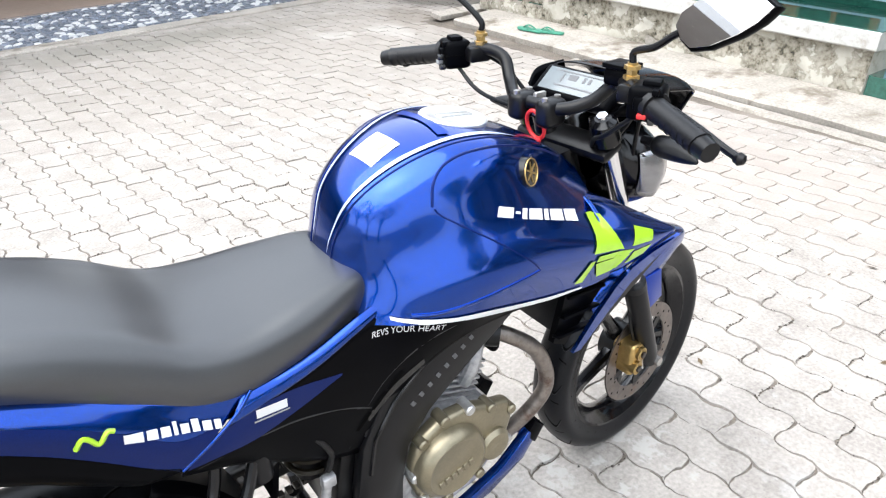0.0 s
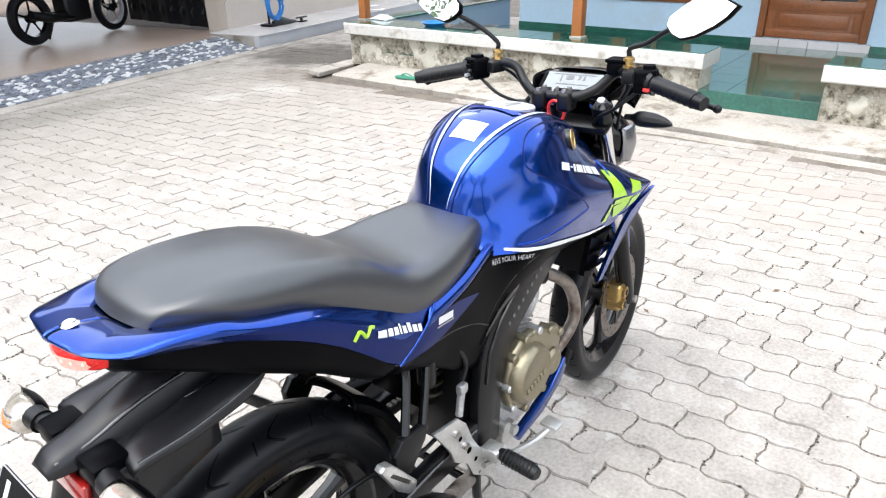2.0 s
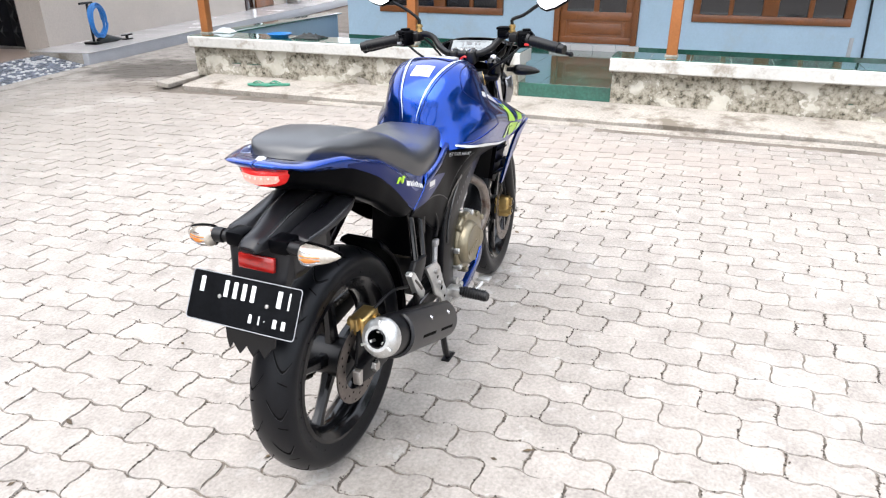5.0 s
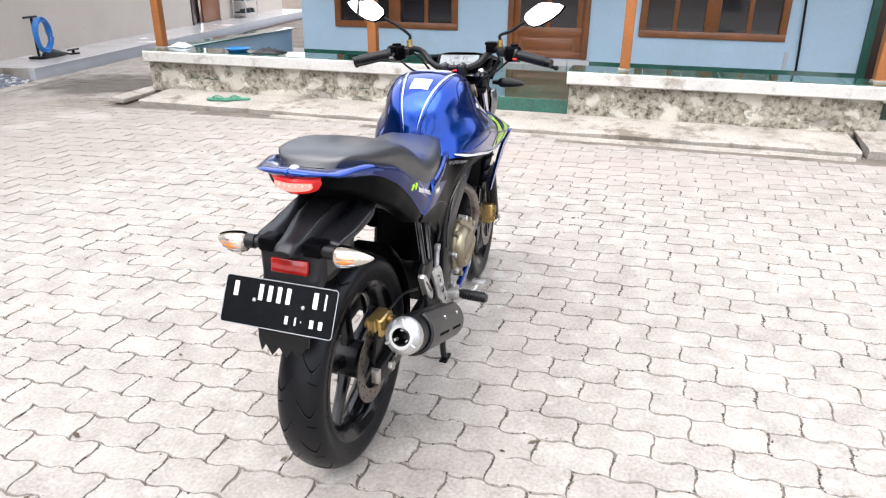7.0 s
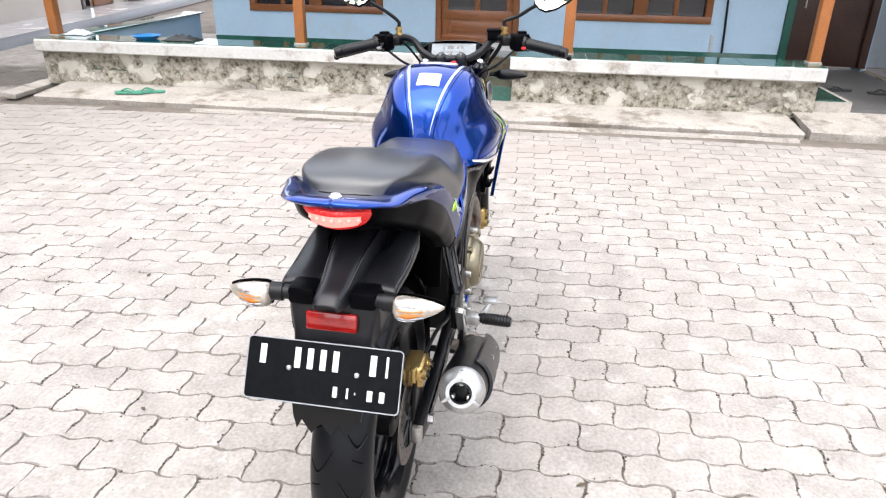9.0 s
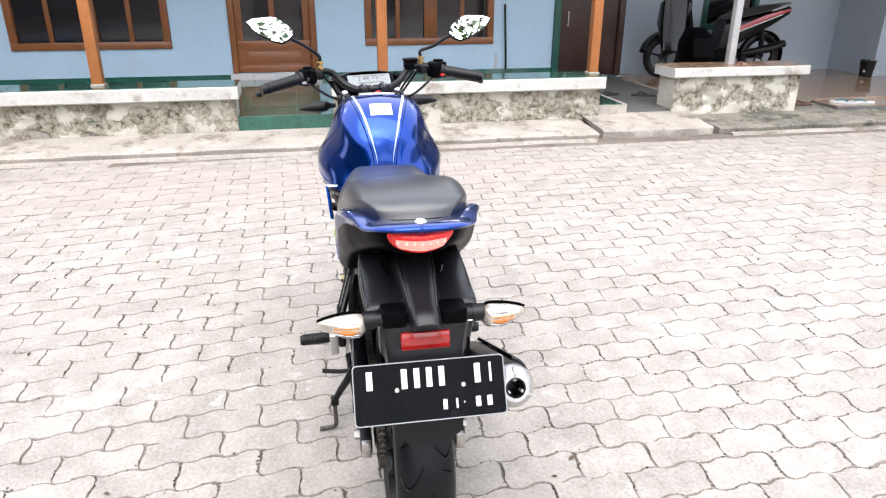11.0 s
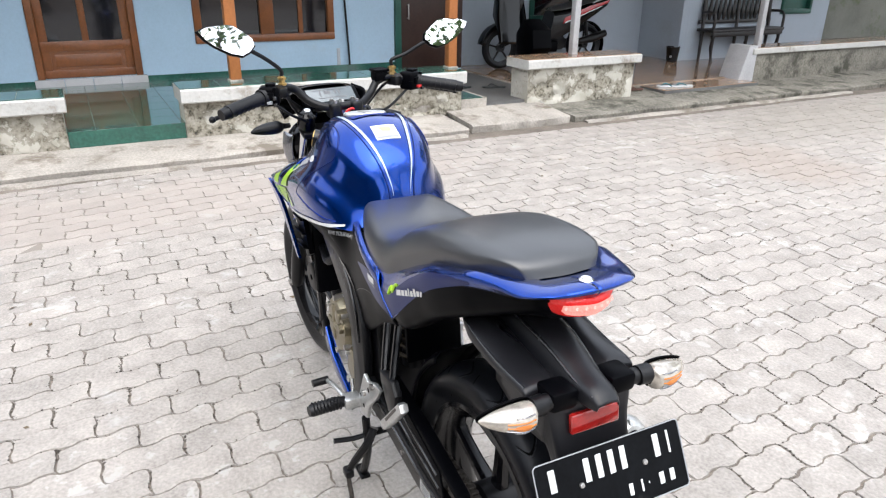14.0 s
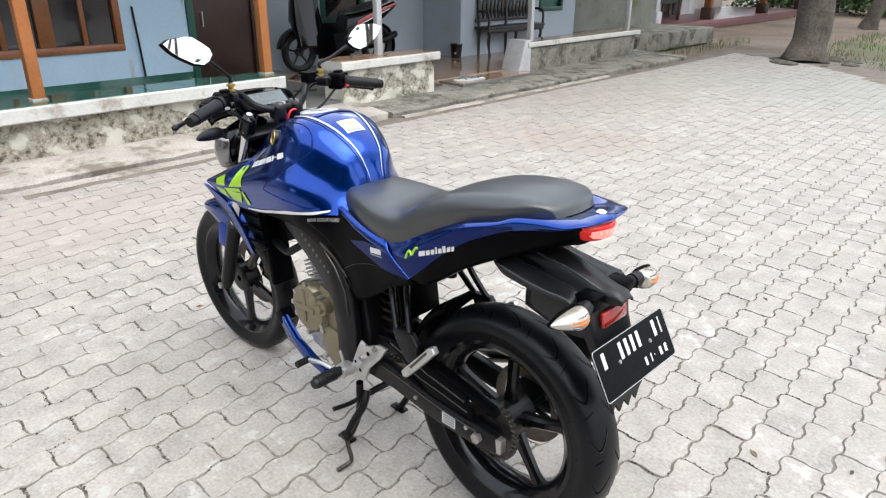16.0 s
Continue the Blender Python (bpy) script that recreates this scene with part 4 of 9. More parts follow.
# each station: x at the crown, rake, crown z, stripe (y, drop), shoulder (y, drop), crest (y, z), widest (y, z), lower edge (y, z)
for x, rake, z0, sy, sd, hy, hd, cy, cz, wy, wz, ly, lz in (
        (0.474, 0.022, 0.806, 0.024, 0.003, 0.042, 0.011, 0.054, 0.788, 0.098, 0.762, 0.115, 0.750),
        (0.486, 0.024, 0.858, 0.027, 0.003, 0.048, 0.013, 0.063, 0.830, 0.114, 0.774, 0.134, 0.750),
        (0.512, 0.026, 0.914, 0.043, 0.005, 0.071, 0.018, 0.090, 0.874, 0.140, 0.786, 0.152, 0.747),
        (0.572, 0.022, 0.958, 0.060, 0.006, 0.094, 0.021, 0.115, 0.910, 0.168, 0.796, 0.166, 0.738),
        (0.648, 0.002, 0.983, 0.072, 0.007, 0.104, 0.020, 0.126, 0.936, 0.184, 0.802, 0.172, 0.727),
        (0.72, 0.0, 0.982, 0.078, 0.008, 0.102, 0.020, 0.125, 0.934, 0.187, 0.798, 0.172, 0.713),
        (0.79, 0.0, 0.960, 0.068, 0.007, 0.090, 0.018, 0.113, 0.914, 0.183, 0.790, 0.170, 0.698),
        (0.855, 0.0, 0.932, 0.055, 0.006, 0.076, 0.016, 0.098, 0.888, 0.179, 0.777, 0.168, 0.687),
        (0.915, 0.0, 0.898, 0.044, 0.005, 0.064, 0.015, 0.087, 0.858, 0.175, 0.763, 0.167, 0.680),
        (0.955, 0.0, 0.866, 0.038, 0.004, 0.058, 0.012, 0.088, 0.830, 0.173, 0.753, 0.167, 0.682)):
    ky, kz = cy + 0.46 * (wy - cy) - 0.002, cz + 0.5 * (wz - cz)
    back = [(0.0, z0), (sy, z0 - sd), (hy, z0 - hd), (cy, cz), (ky, kz), (wy, wz), (ly, lz)]
    TANK.append([(x + rake * min(1.0, (z0 - z) / 0.12), y, z) for y, z in back])
tank_m = half_loft(TANK, nu=7, nv=7)
part("fuel_tank", tank_m, BLUE, bike, "glossy metallic blue fuel tank", smooth=60)
# side wings running forward from the tank to a point
WING = [
    [(0.93, 0.085, 0.832), (0.93, 0.124, 0.812), (0.93, 0.153, 0.785), (0.93, 0.1675, 0.755), (0.93, 0.165, 0.72), (0.93, 0.16, 0.686)],
    [(0.985, 0.112, 0.806), (0.985, 0.14, 0.793), (0.985, 0.164, 0.772), (0.985, 0.177, 0.746), (0.985, 0.175, 0.717), (0.985, 0.168, 0.688)],
    [(1.04, 0.13, 0.776), (1.04, 0.148, 0.768), (1.04, 0.166, 0.755), (1.04, 0.1765, 0.737), (1.04, 0.175, 0.716), (1.04, 0.169, 0.697)],
    [(1.09, 0.15, 0.748), (1.09, 0.159, 0.744), (1.09, 0.168, 0.737), (1.09, 0.174, 0.729), (1.09, 0.173, 0.719), (1.09, 0.169, 0.71)],
    [(1.128, 0.165, 0.727), (1.128, 0.167, 0.726), (1.128, 0.169, 0.725), (1.128, 0.17, 0.723), (1.128, 0.17, 0.721), (1.128, 0.169, 0.72)],
]
wing_m = loft(WING, nu=6, nv=5)
both("side_wing", wing_m, BLUE, "blue side wing of the tank with green graphics", shell=0.004, smooth=60)
SIDE = Skin(tank_m, wing_m, flip_y(wing_m))
for s in (1, -1):
    # seam of the knee recess: a groove from the tank front round its upper corner, down to a point, and a soft lower edge
    groove = [(0.9, 0.064, 0.89), (0.855, 0.075, 0.917), (0.79, 0.089, 0.943), (0.72, 0.1, 0.961), (0.66, 0.101, 0.962), (0.627, 0.102, 0.952), (0.607, 0.107, 0.932), (0.599, 0.115, 0.906)]
    G = [tuple(SIDE.tree.find_nearest(Vector((x, y * s, z)))[0]) for x, y, z in spline(groove, 6)]
    part("panel_seam", tube(G, 0.0022, 8), FLANK_NAVY, bike, "dark groove round the knee recess")
    part("panel_seam", SIDE.line([(0.599, 0.905), (0.606, 0.895), (0.64, 0.872), (0.69, 0.838), (0.735, 0.802), (0.757, 0.7785), (0.748, 0.777)], s, 0.0015), FLANK_NAVY, bike)
    part("panel_seam", SIDE.line([(0.757, 0.7785), (0.71, 0.7755), (0.66, 0.7705), (0.62, 0.7645), (0.58, 0.7605), (0.54, 0.764)], s, 0.0014), NAVY, bike)
    part("panel_ridge", SIDE.line([(0.752, 0.7745), (0.71, 0.7715), (0.66, 0.7665), (0.62, 0.7605), (0.58, 0.7565), (0.54, 0.76)], s, 0.004, lift=-0.0022), BLUE, bike, smooth=60)
    part("white_stripe", SIDE.strip([(0.514, 0.7625), (0.6, 0.7445), (0.655, 0.7365), (0.72, 0.722), (0.8, 0.704), (0.88, 0.691)], [(0.514, 0.7575), (0.6, 0.7325), (0.655, 0.7245), (0.72, 0.712), (0.8, 0.696), (0.88, 0.687)], s, 30, 2), WHITE_DECAL, bike, "white stripe decal")
    # lime graphics on the wing
    for q in ([(0.89, 0.756), (0.91, 0.808), (0.938, 0.8), (0.972, 0.738)], [(0.9, 0.736), (0.905, 0.746), (1.0, 0.73), (0.985, 0.722)], [(0.912, 0.7), (0.9, 0.733), (0.99, 0.722), (0.965, 0.698)],
              [(0.992, 0.738), (1.004, 0.768), (1.055, 0.746), (1.048, 0.73)], [(0.985, 0.702), (1.0, 0.724), (1.05, 0.722), (1.035, 0.706)],
              [(0.856, 0.706), (0.885, 0.742), (0.897, 0.74), (0.876, 0.702)]):
        part("lime_graphic", SIDE.quad(q, s), LIME_DECAL, bike, "lime green graphic decal")
    # plain slanted bars stand in for the model lettering
    x = 0.692
    for wd in (0.03, 0.01, 0.011, 0.031, 0.011, 0.033, 0.033):
        z0 = 0.874 - 0.36 * (x - 0.695)
        z1 = 0.874 - 0.36 * (x + wd - 0.695)
        lo, hi = (0.006, 0.009) if wd == 0.01 else (0.0, 0.0135)
        part("decal_bar", SIDE.quad([(x + lo * 0.5, z0 + lo), (x + hi * 0.5, z0 + hi), (x + wd + hi * 0.5, z1 + hi), (x + wd + lo * 0.5, z1 + lo)], s, 5, 0.0028), WHITE_DECAL, bike)
        x += wd + 0.004
    # round gold badge in a dark recess
    badge_at = Matrix.Translation(SIDE.side(0.782, 0.911, s, 0.003)) @ pose(0, 0, 0, 14 * s, 0, -22 * s) @ pose(0, 0, 0, 0, 0, 0 if s > 0 else 180)
    badge = part("badge", moved(lathe([(-0.012, 0.0), (-0.012, 0.0245), (0.002, 0.0235), (0.003, 0.0215), (0.0015, 0.0)], 28, "y"), badge_at), GLOSS_BLACK, bike, "round black badge with gold marks")
    part("badge_ring", moved(lathe([(0.002, 0.0198), (0.0042, 0.0205), (0.0042, 0.0218), (0.002, 0.0225)], 28, "y"), badge_at), GOLD_BRIGHT, badge, "thin gold ring")
    for k in range(3):
        part("badge_bar", moved(box((-0.0165, 0.0012, -0.0013), (0.0165, 0.0036, 0.0013)), badge_at @ pose(0, 0, 0, 0, 60 * k + 30, 0)), GOLD_BRIGHT, badge)
TOP = SIDE
for s in (1, -1):
    def on_top(pts, lift):
        return [tuple(q[0] + (q[1] if q[1].z > 0 else -q[1]) * lift) for q in (TOP.tree.find_nearest(Vector((x, y * s, z))) for x, y, z in spline(pts, 6))]
    inner = [(0.8, 0.067, 0.95), (0.72, 0.071, 0.976), (0.648, 0.066, 0.977), (0.578, 0.051, 0.954), (0.518, 0.036, 0.91), (0.492, 0.0235, 0.856), (0.484, 0.021, 0.828)]
    outer = [(0.8, 0.0675, 0.95), (0.72, 0.08, 0.973), (0.648, 0.075, 0.975), (0.578, 0.0595, 0.951), (0.518, 0.042, 0.909), (0.493, 0.0265, 0.856), (0.484, 0.0215, 0.828)]
    outer = [(a[0], a[1] + 0.8 * (b[1] - a[1]), b[2]) for a, b in zip(inner, outer)]
    A, B = on_top(inner, 0.002), on_top(outer, 0.002)
    part("white_stripe", (A + B, [[i, i + 1, len(A) + i + 1, len(A) + i] for i in range(len(A) - 1)]), PALE_DECAL, bike, "tapering white stripe on the tank top")
    seam = [(0.86, 0.06, 0.925), (0.8, 0.0725, 0.948), (0.72, 0.0855, 0.971), (0.648, 0.081, 0.973), (0.578, 0.066, 0.949), (0.518, 0.048, 0.907), (0.494, 0.033, 0.854), (0.482, 0.03, 0.81)]
    part("panel_seam", tube(on_top(seam, 0.0), 0.0017, 8), FLANK_NAVY, bike, "dark seam beside the stripe")
part("tank_sticker", TOP.quad([(0.555, -0.031), (0.605, -0.031), (0.605, 0.031), (0.555, 0.031)], 1, 8, 0.0008, True), WHITE_DECAL, bike, "white square sticker with a yellow mark")
part("sticker_mark", TOP.quad([(0.578, -0.014), (0.594, -0.018), (0.596, 0.016), (0.58, 0.008)], 1, 6, 0.0018, True), YELLOW_DECAL, bike)
part("sticker_bar", TOP.quad([(0.558, -0.028), (0.565, -0.028), (0.565, 0.028), (0.558, 0.028)], 1, 6, 0.0018, True), GREY_DECAL, bike)
lid_at = Matrix.Translation((0.725, 0, 0.978)) @ pose(0, 0, 0, 0, 7, 0)
lidp = part("fuel_cap", moved(lathe([(-0.01, 0.054), (0.002, 0.055), (0.0045, 0.052), (0.005, 0.044), (0.0035, 0.04), (0.0035, 0.0)], 40, "z"), lid_at), CAP_ALLOY, bike, "round brushed metal fuel cap")
part("hinge_bar", moved(box((-0.03, -0.008, 0.003), (0.034, 0.008, 0.006), 0.001), lid_at), ALU, lidp)
part("fuel_cap_surround", TOP.strip([(0.655, -0.055), (0.66, -0.02), (0.66, 0.02), (0.655, 0.055)], [(0.672, -0.062), (0.674, -0.02), (0.674, 0.02), (0.672, 0.062)], 1, 20, 2, above=True), NAVY, bike)

# -- lower fins, grilles and belly --
fin = [(1.132, 0.716), (1.1, 0.7), (1.04, 0.69), (0.985, 0.676), (0.93, 0.6), (0.897, 0.528), (0.915, 0.535), (0.97, 0.59), (1.03, 0.64)]


def fin_skin(outline, y_of, t):
    """A bent plate with an outline in x,z and its depth from y_of."""
    m = prism(outline, 0, 1)
    return [(p[0], y_of(p[0], p[2]) + (t if p[1] > 0.5 else 0), p[2]) for p in m[0]], m[1]


def fin_y(x, z):
    return 0.148 + 0.02 * min(1, max(0, (z - 0.53) / 0.19))


both("lower_fin", fin_skin([(1.134, 0.712), (1.085, 0.702), (1.03, 0.69), (0.99, 0.664), (0.945, 0.604), (0.898, 0.527), (0.93, 0.536), (0.985, 0.585), (1.045, 0.636)], fin_y, 0.007), SATIN_BLACK, "dark grey air fin below the tank wing")
both("fin_edge", fin_skin([(1.137, 0.714), (1.06, 0.7), (1.01, 0.684), (0.975, 0.655), (0.935, 0.6), (0.893, 0.53), (0.914, 0.53), (0.97, 0.598), (1.018, 0.648), (1.064, 0.674)], lambda x, z: fin_y(x, z) + 0.004, 0.008), BLUE, "blue edge of the air fin")
both("fin_stripe", fin_skin([(1.075, 0.692), (1.035, 0.682), (1.02, 0.672), (1.06, 0.682)], lambda x, z: fin_y(x, z) + 0.008, 0.002), WHITE_DECAL)
both("grille_body", fin_skin([(0.99, 0.672), (0.87, 0.684), (0.865, 0.55), (0.9, 0.53)], lambda x, z: fin_y(x, z) - 0.03, 0.014), BLACK_PLASTIC, "black louvred air grille")
for i in range(3):
    z = 0.646 - 0.04 * i
    both("louvre", moved(box((-0.05, 0, -0.003), (0.045, 0.02, 0.003), 0.002), pose(0.925 - 0.008 * i, 0.133, z, 18, 4, 0)), BLACK_PLASTIC)
part("radiator", box((0.9, -0.12, 0.535), (0.935, 0.12, 0.69), 0.006), SATIN_BLACK, bike, "black radiator")
part("front_shield", moved(box((-0.012, 0.035, -0.12), (0.012, 0.115, 0.12), 0.01), pose(0.895, 0, 0.53, 0, 8, 0)), BLACK_PLASTIC, bike, "black shroud beside the radiator")
belly = [(0.872, 0.318), (0.89, 0.29), (0.845, 0.238), (0.75, 0.198), (0.64, 0.178), (0.628, 0.2), (0.7, 0.222), (0.78, 0.252), (0.832, 0.288)]
belly_m = prism(belly, 0.088, 0.11, 0.005)
both("belly_cowl", ([(x, y - 0.1 * max(0, x - 0.8), z) for x, y, z in belly_m[0]], belly_m[1]), BLUE, "slim blue belly cowl")
both("belly_bracket", prism([(0.872, 0.326), (0.9, 0.3), (0.878, 0.262), (0.845, 0.292)], 0.06, 0.104, 0.004), BLACK_PLASTIC)

# -- seat --
SEAT = [
    [(0.528, 0, 0.812), (0.528, 0.035, 0.81), (0.527, 0.062, 0.8), (0.524, 0.077, 0.783), (0.522, 0.08, 0.764)],
    [(0.49, 0, 0.824), (0.488, 0.045, 0.822), (0.485, 0.078, 0.81), (0.48, 0.096, 0.788), (0.478, 0.098, 0.758)],
    [(0.41, 0, 0.819), (0.408, 0.06, 0.817), (0.404, 0.1, 0.803), (0.4, 0.122, 0.777), (0.398, 0.122, 0.745)],
    [(0.32, 0, 0.811), (0.318, 0.07, 0.809), (0.314, 0.117, 0.796), (0.31, 0.136, 0.767), (0.308, 0.134, 0.735)],
    [(0.25, 0, 0.824), (0.248, 0.07, 0.822), (0.244, 0.116, 0.808), (0.24, 0.137, 0.775), (0.238, 0.134, 0.742)],
    [(0.18, 0, 0.866), (0.18, 0.066, 0.863), (0.178, 0.108, 0.85), (0.172, 0.132, 0.816), (0.166, 0.13, 0.782)],
    [(0.11, 0, 0.897), (0.11, 0.066, 0.894), (0.108, 0.106, 0.881), (0.104, 0.128, 0.85), (0.1, 0.127, 0.82)],
    [(0.03, 0, 0.917), (0.03, 0.064, 0.914), (0.03, 0.102, 0.903), (0.028, 0.124, 0.876), (0.026, 0.123, 0.852)],
    [(-0.06, 0, 0.928), (-0.06, 0.06, 0.925), (-0.06, 0.094, 0.915), (-0.06, 0.114, 0.893), (-0.06, 0.114, 0.87)],
    [(-0.125, 0, 0.926), (-0.124, 0.056, 0.923), (-0.122, 0.083, 0.917), (-0.118, 0.096, 0.903), (-0.118, 0.095, 0.88)],
    [(-0.158, 0, 0.915), (-0.157, 0.048, 0.913), (-0.152, 0.068, 0.909), (-0.146, 0.078, 0.9), (-0.146, 0.076, 0.884)],
    [(-0.174, 0, 0.893), (-0.17, 0.042, 0.893), (-0.164, 0.058, 0.89), (-0.158, 0.066, 0.888), (-0.158, 0.066, 0.884)],
]
SEAT = [[a, b, (c[0], c[1] + 0.005, c[2] + 0.5 * (b[2] - c[2])), (d[0], d[1] + 0.003, d[2] + 0.006), e] for a, b, c, d, e in SEAT]
seat_m = half_loft(SEAT, nu=6, nv=6)
part("seat", seat_m, SEAT_VINYL, bike, "black stepped vinyl seat", smooth=70)

# -- tail: blue upper, black lower --
TAIL = [
    [(0.298, 0.134, 0.74), (0.276, 0.142, 0.722), (0.24, 0.146, 0.698), (0.196, 0.142, 0.668)],
    [(0.24, 0.133, 0.751), (0.222, 0.144, 0.735), (0.2, 0.1475, 0.715), (0.168, 0.142, 0.69)],
    [(0.17, 0.129, 0.785), (0.16, 0.143, 0.775), (0.145, 0.1475, 0.757), (0.125, 0.142, 0.728)],
    [(0.1, 0.125, 0.822), (0.095, 0.141, 0.816), (0.085, 0.1475, 0.798), (0.075, 0.142, 0.77)],
    [(0.03, 0.121, 0.852), (0.028, 0.139, 0.85), (0.022, 0.1475, 0.836), (0.018, 0.142, 0.81)],
    [(-0.05, 0.112, 0.872), (-0.055, 0.127, 0.876), (-0.058, 0.141, 0.869), (-0.058, 0.134, 0.85)],
    [(-0.085, 0.11, 0.88), (-0.096, 0.12, 0.891), (-0.102, 0.134, 0.885), (-0.098, 0.126, 0.864)],
    [(-0.12, 0.089, 0.886), (-0.14, 0.1, 0.896), (-0.152, 0.118, 0.891), (-0.143, 0.11, 0.872)],
    [(-0.15, 0.067, 0.889), (-0.182, 0.08, 0.897), (-0.203, 0.104, 0.892), (-0.186, 0.094, 0.878)],
    [(-0.166, 0.05, 0.891), (-0.208, 0.062, 0.9), (-0.234, 0.081, 0.898), (-0.216, 0.066, 0.886)],
    [(-0.172, 0.043, 0.891), (-0.215, 0.046, 0.901), (-0.244, 0.05, 0.899), (-0.232, 0.044, 0.887)],
    [(-0.178, 0.0, 0.892), (-0.226, 0.0, 0.904), (-0.252, 0.0, 0.902), (-0.244, 0.0, 0.888)],
]
TAIL = [[a, (b[0], b[1] - 0.006, b[2] + 0.002), (c[0], c[1], c[2] + 0.004), d] for a, b, c, d in TAIL[:5]] + TAIL[5:]
STRIP = [
    [(0.53, 0.1, 0.775), (0.53, 0.108, 0.772), (0.53, 0.11, 0.764)],
    [(0.47, 0.112, 0.768), (0.47, 0.122, 0.764), (0.47, 0.125, 0.755)],
    [(0.4, 0.124, 0.752), (0.4, 0.134, 0.747), (0.4, 0.137, 0.736)],
    [(0.34, 0.131, 0.742), (0.34, 0.14, 0.736), (0.338, 0.143, 0.723)],
    [(0.285, 0.135, 0.737), (0.272, 0.143, 0.722), (0.262, 0.145, 0.708)],
]
both("seat_strip", loft(STRIP, nu=5, nv=4), BLUE, "thin blue strip below the seat edge", shell=0.004, smooth=60)
tail_m = loft(TAIL, nu=7, nv=5)
both("tail_cover", tail_m, BLUE, "glossy blue tail cover", shell=0.004, smooth=60)
UNDER = [
    [(0.21, 0.139, 0.69), (0.205, 0.137, 0.668), (0.2, 0.125, 0.652), (0.2, 0.1, 0.65)],
    [(0.165, 0.1425, 0.698), (0.155, 0.14, 0.675), (0.15, 0.127, 0.664), (0.15, 0.1, 0.662)],
    [(0.122, 0.1425, 0.736), (0.11, 0.14, 0.71), (0.1, 0.127, 0.696), (0.1, 0.1, 0.694)],
    [(0.07, 0.1425, 0.777), (0.06, 0.14, 0.75), (0.05, 0.127, 0.732), (0.05, 0.09, 0.73)],
    [(0.015, 0.142, 0.816), (0.005, 0.14, 0.785), (-0.005, 0.126, 0.764), (-0.005, 0.085, 0.76)],
    [(-0.058, 0.134, 0.856), (-0.068, 0.131, 0.828), (-0.075, 0.117, 0.802), (-0.075, 0.08, 0.795)],
    [(-0.098, 0.126, 0.868), (-0.105, 0.12, 0.845), (-0.11, 0.104, 0.818), (-0.11, 0.06, 0.808)],
    [(-0.143, 0.11, 0.879), (-0.148, 0.103, 0.858), (-0.15, 0.09, 0.836), (-0.15, 0.05, 0.824)],
    [(-0.183, 0.094, 0.887), (-0.186, 0.086, 0.87), (-0.186, 0.074, 0.85), (-0.182, 0.04, 0.834)],
    [(-0.216, 0.066, 0.891), (-0.212, 0.062, 0.88), (-0.208, 0.052, 0.858), (-0.2, 0.03, 0.838)],
    [(-0.238, 0.0, 0.892), (-0.223, 0.0, 0.88), (-0.213, 0.0, 0.858), (-0.203, 0.0, 0.838)],
]
under_m = loft(UNDER, nu=6, nv=5)
both("tail_underside", under_m, BLACK_PLASTIC, "matt black lower tail cover", shell=0.004, smooth=60)
TAILSKIN = Skin(tail_m, flip_y(tail_m), under_m, flip_y(under_m))
for s in (1, -1):
    part("flank_panel", TAILSKIN.strip([(0.262, 0.714), (0.2, 0.721), (0.148, 0.764), (0.09, 0.805), (0.025, 0.842), (-0.04, 0.864), (-0.1, 0.8765)], [(0.2, 0.672), (0.168, 0.692), (0.125, 0.73), (0.075, 0.772), (0.018, 0.812), (-0.04, 0.843), (-0.1, 0.871)], s, 42, 6, 0.002), FLANK_NAVY, bike, "dark navy flank graphic below the seat", smooth=60)
    # lime wave mark and white bars stand in for the sponsor's mark; read from the rear on one side, from the front on the other
    def at(u, v):
        x = 0.098 + u if s < 0 else 0.202 - u
        return (x, 0.716 + 0.4 * (0.238 - x) + v + (0.0 if s < 0 else -0.008))
    part("lime_graphic", TAILSKIN.line([at(0.0, 0.0), at(0.008, 0.015), at(0.016, 0.012), at(0.023, 0.005), at(0.032, 0.019), at(0.04, 0.019)], s, 0.0032, lift=0.0028), LIME_DECAL, bike, "lime wave mark")
    u = 0.046
    for wd, lo, hi in ((0.02, 0.0, 0.012), (0.012, 0.0, 0.012), (0.011, 0.0, 0.012), (0.005, 0.0, 0.0165), (0.01, 0.0, 0.012), (0.009, 0.0, 0.0165), (0.011, 0.0, 0.012), (0.008, 0.0, 0.012)):
        part("decal_bar", TAILSKIN.quad([at(u, lo), at(u + 0.001, hi), at(u + wd + 0.001, hi), at(u + wd, lo)], s, 3, 0.0036), WHITE_DECAL, bike)
        u += wd + 0.0032
part("tail_badge", moved(lathe([(0, 0.0), (0.0025, 0.008), (0.0, 0.0115)], 20, "z"), pose(-0.222, 0, 0.9062, 0, -2, 0)), CHROME, bike, "small round chrome badge")
# tail lamp
LAMP = []
for y, k in ((-0.06, 0.0), (-0.055, 0.4), (-0.034, 0.84), (0, 1.0), (0.034, 0.84), (0.055, 0.4), (0.06, 0.0)):
    b = 0.036 * (abs(y) / 0.068) ** 2
    LAMP.append([(-0.205 + b * 0.5, y, 0.888), (-0.24 + b, y, 0.887), (-0.246 + b, y, 0.88 - 0.004 * k), (-0.238 + b, y, 0.874 - 0.015 * k), (-0.228 + b, y, 0.87 - 0.023 * k), (-0.2 + b * 0.5, y, 0.868 - 0.024 * k)])
tl = part("tail_lamp", loft(LAMP, nu=4, nv=4), RED_LENS, bike, "lit red tail lamp", smooth=60)
CORE = []
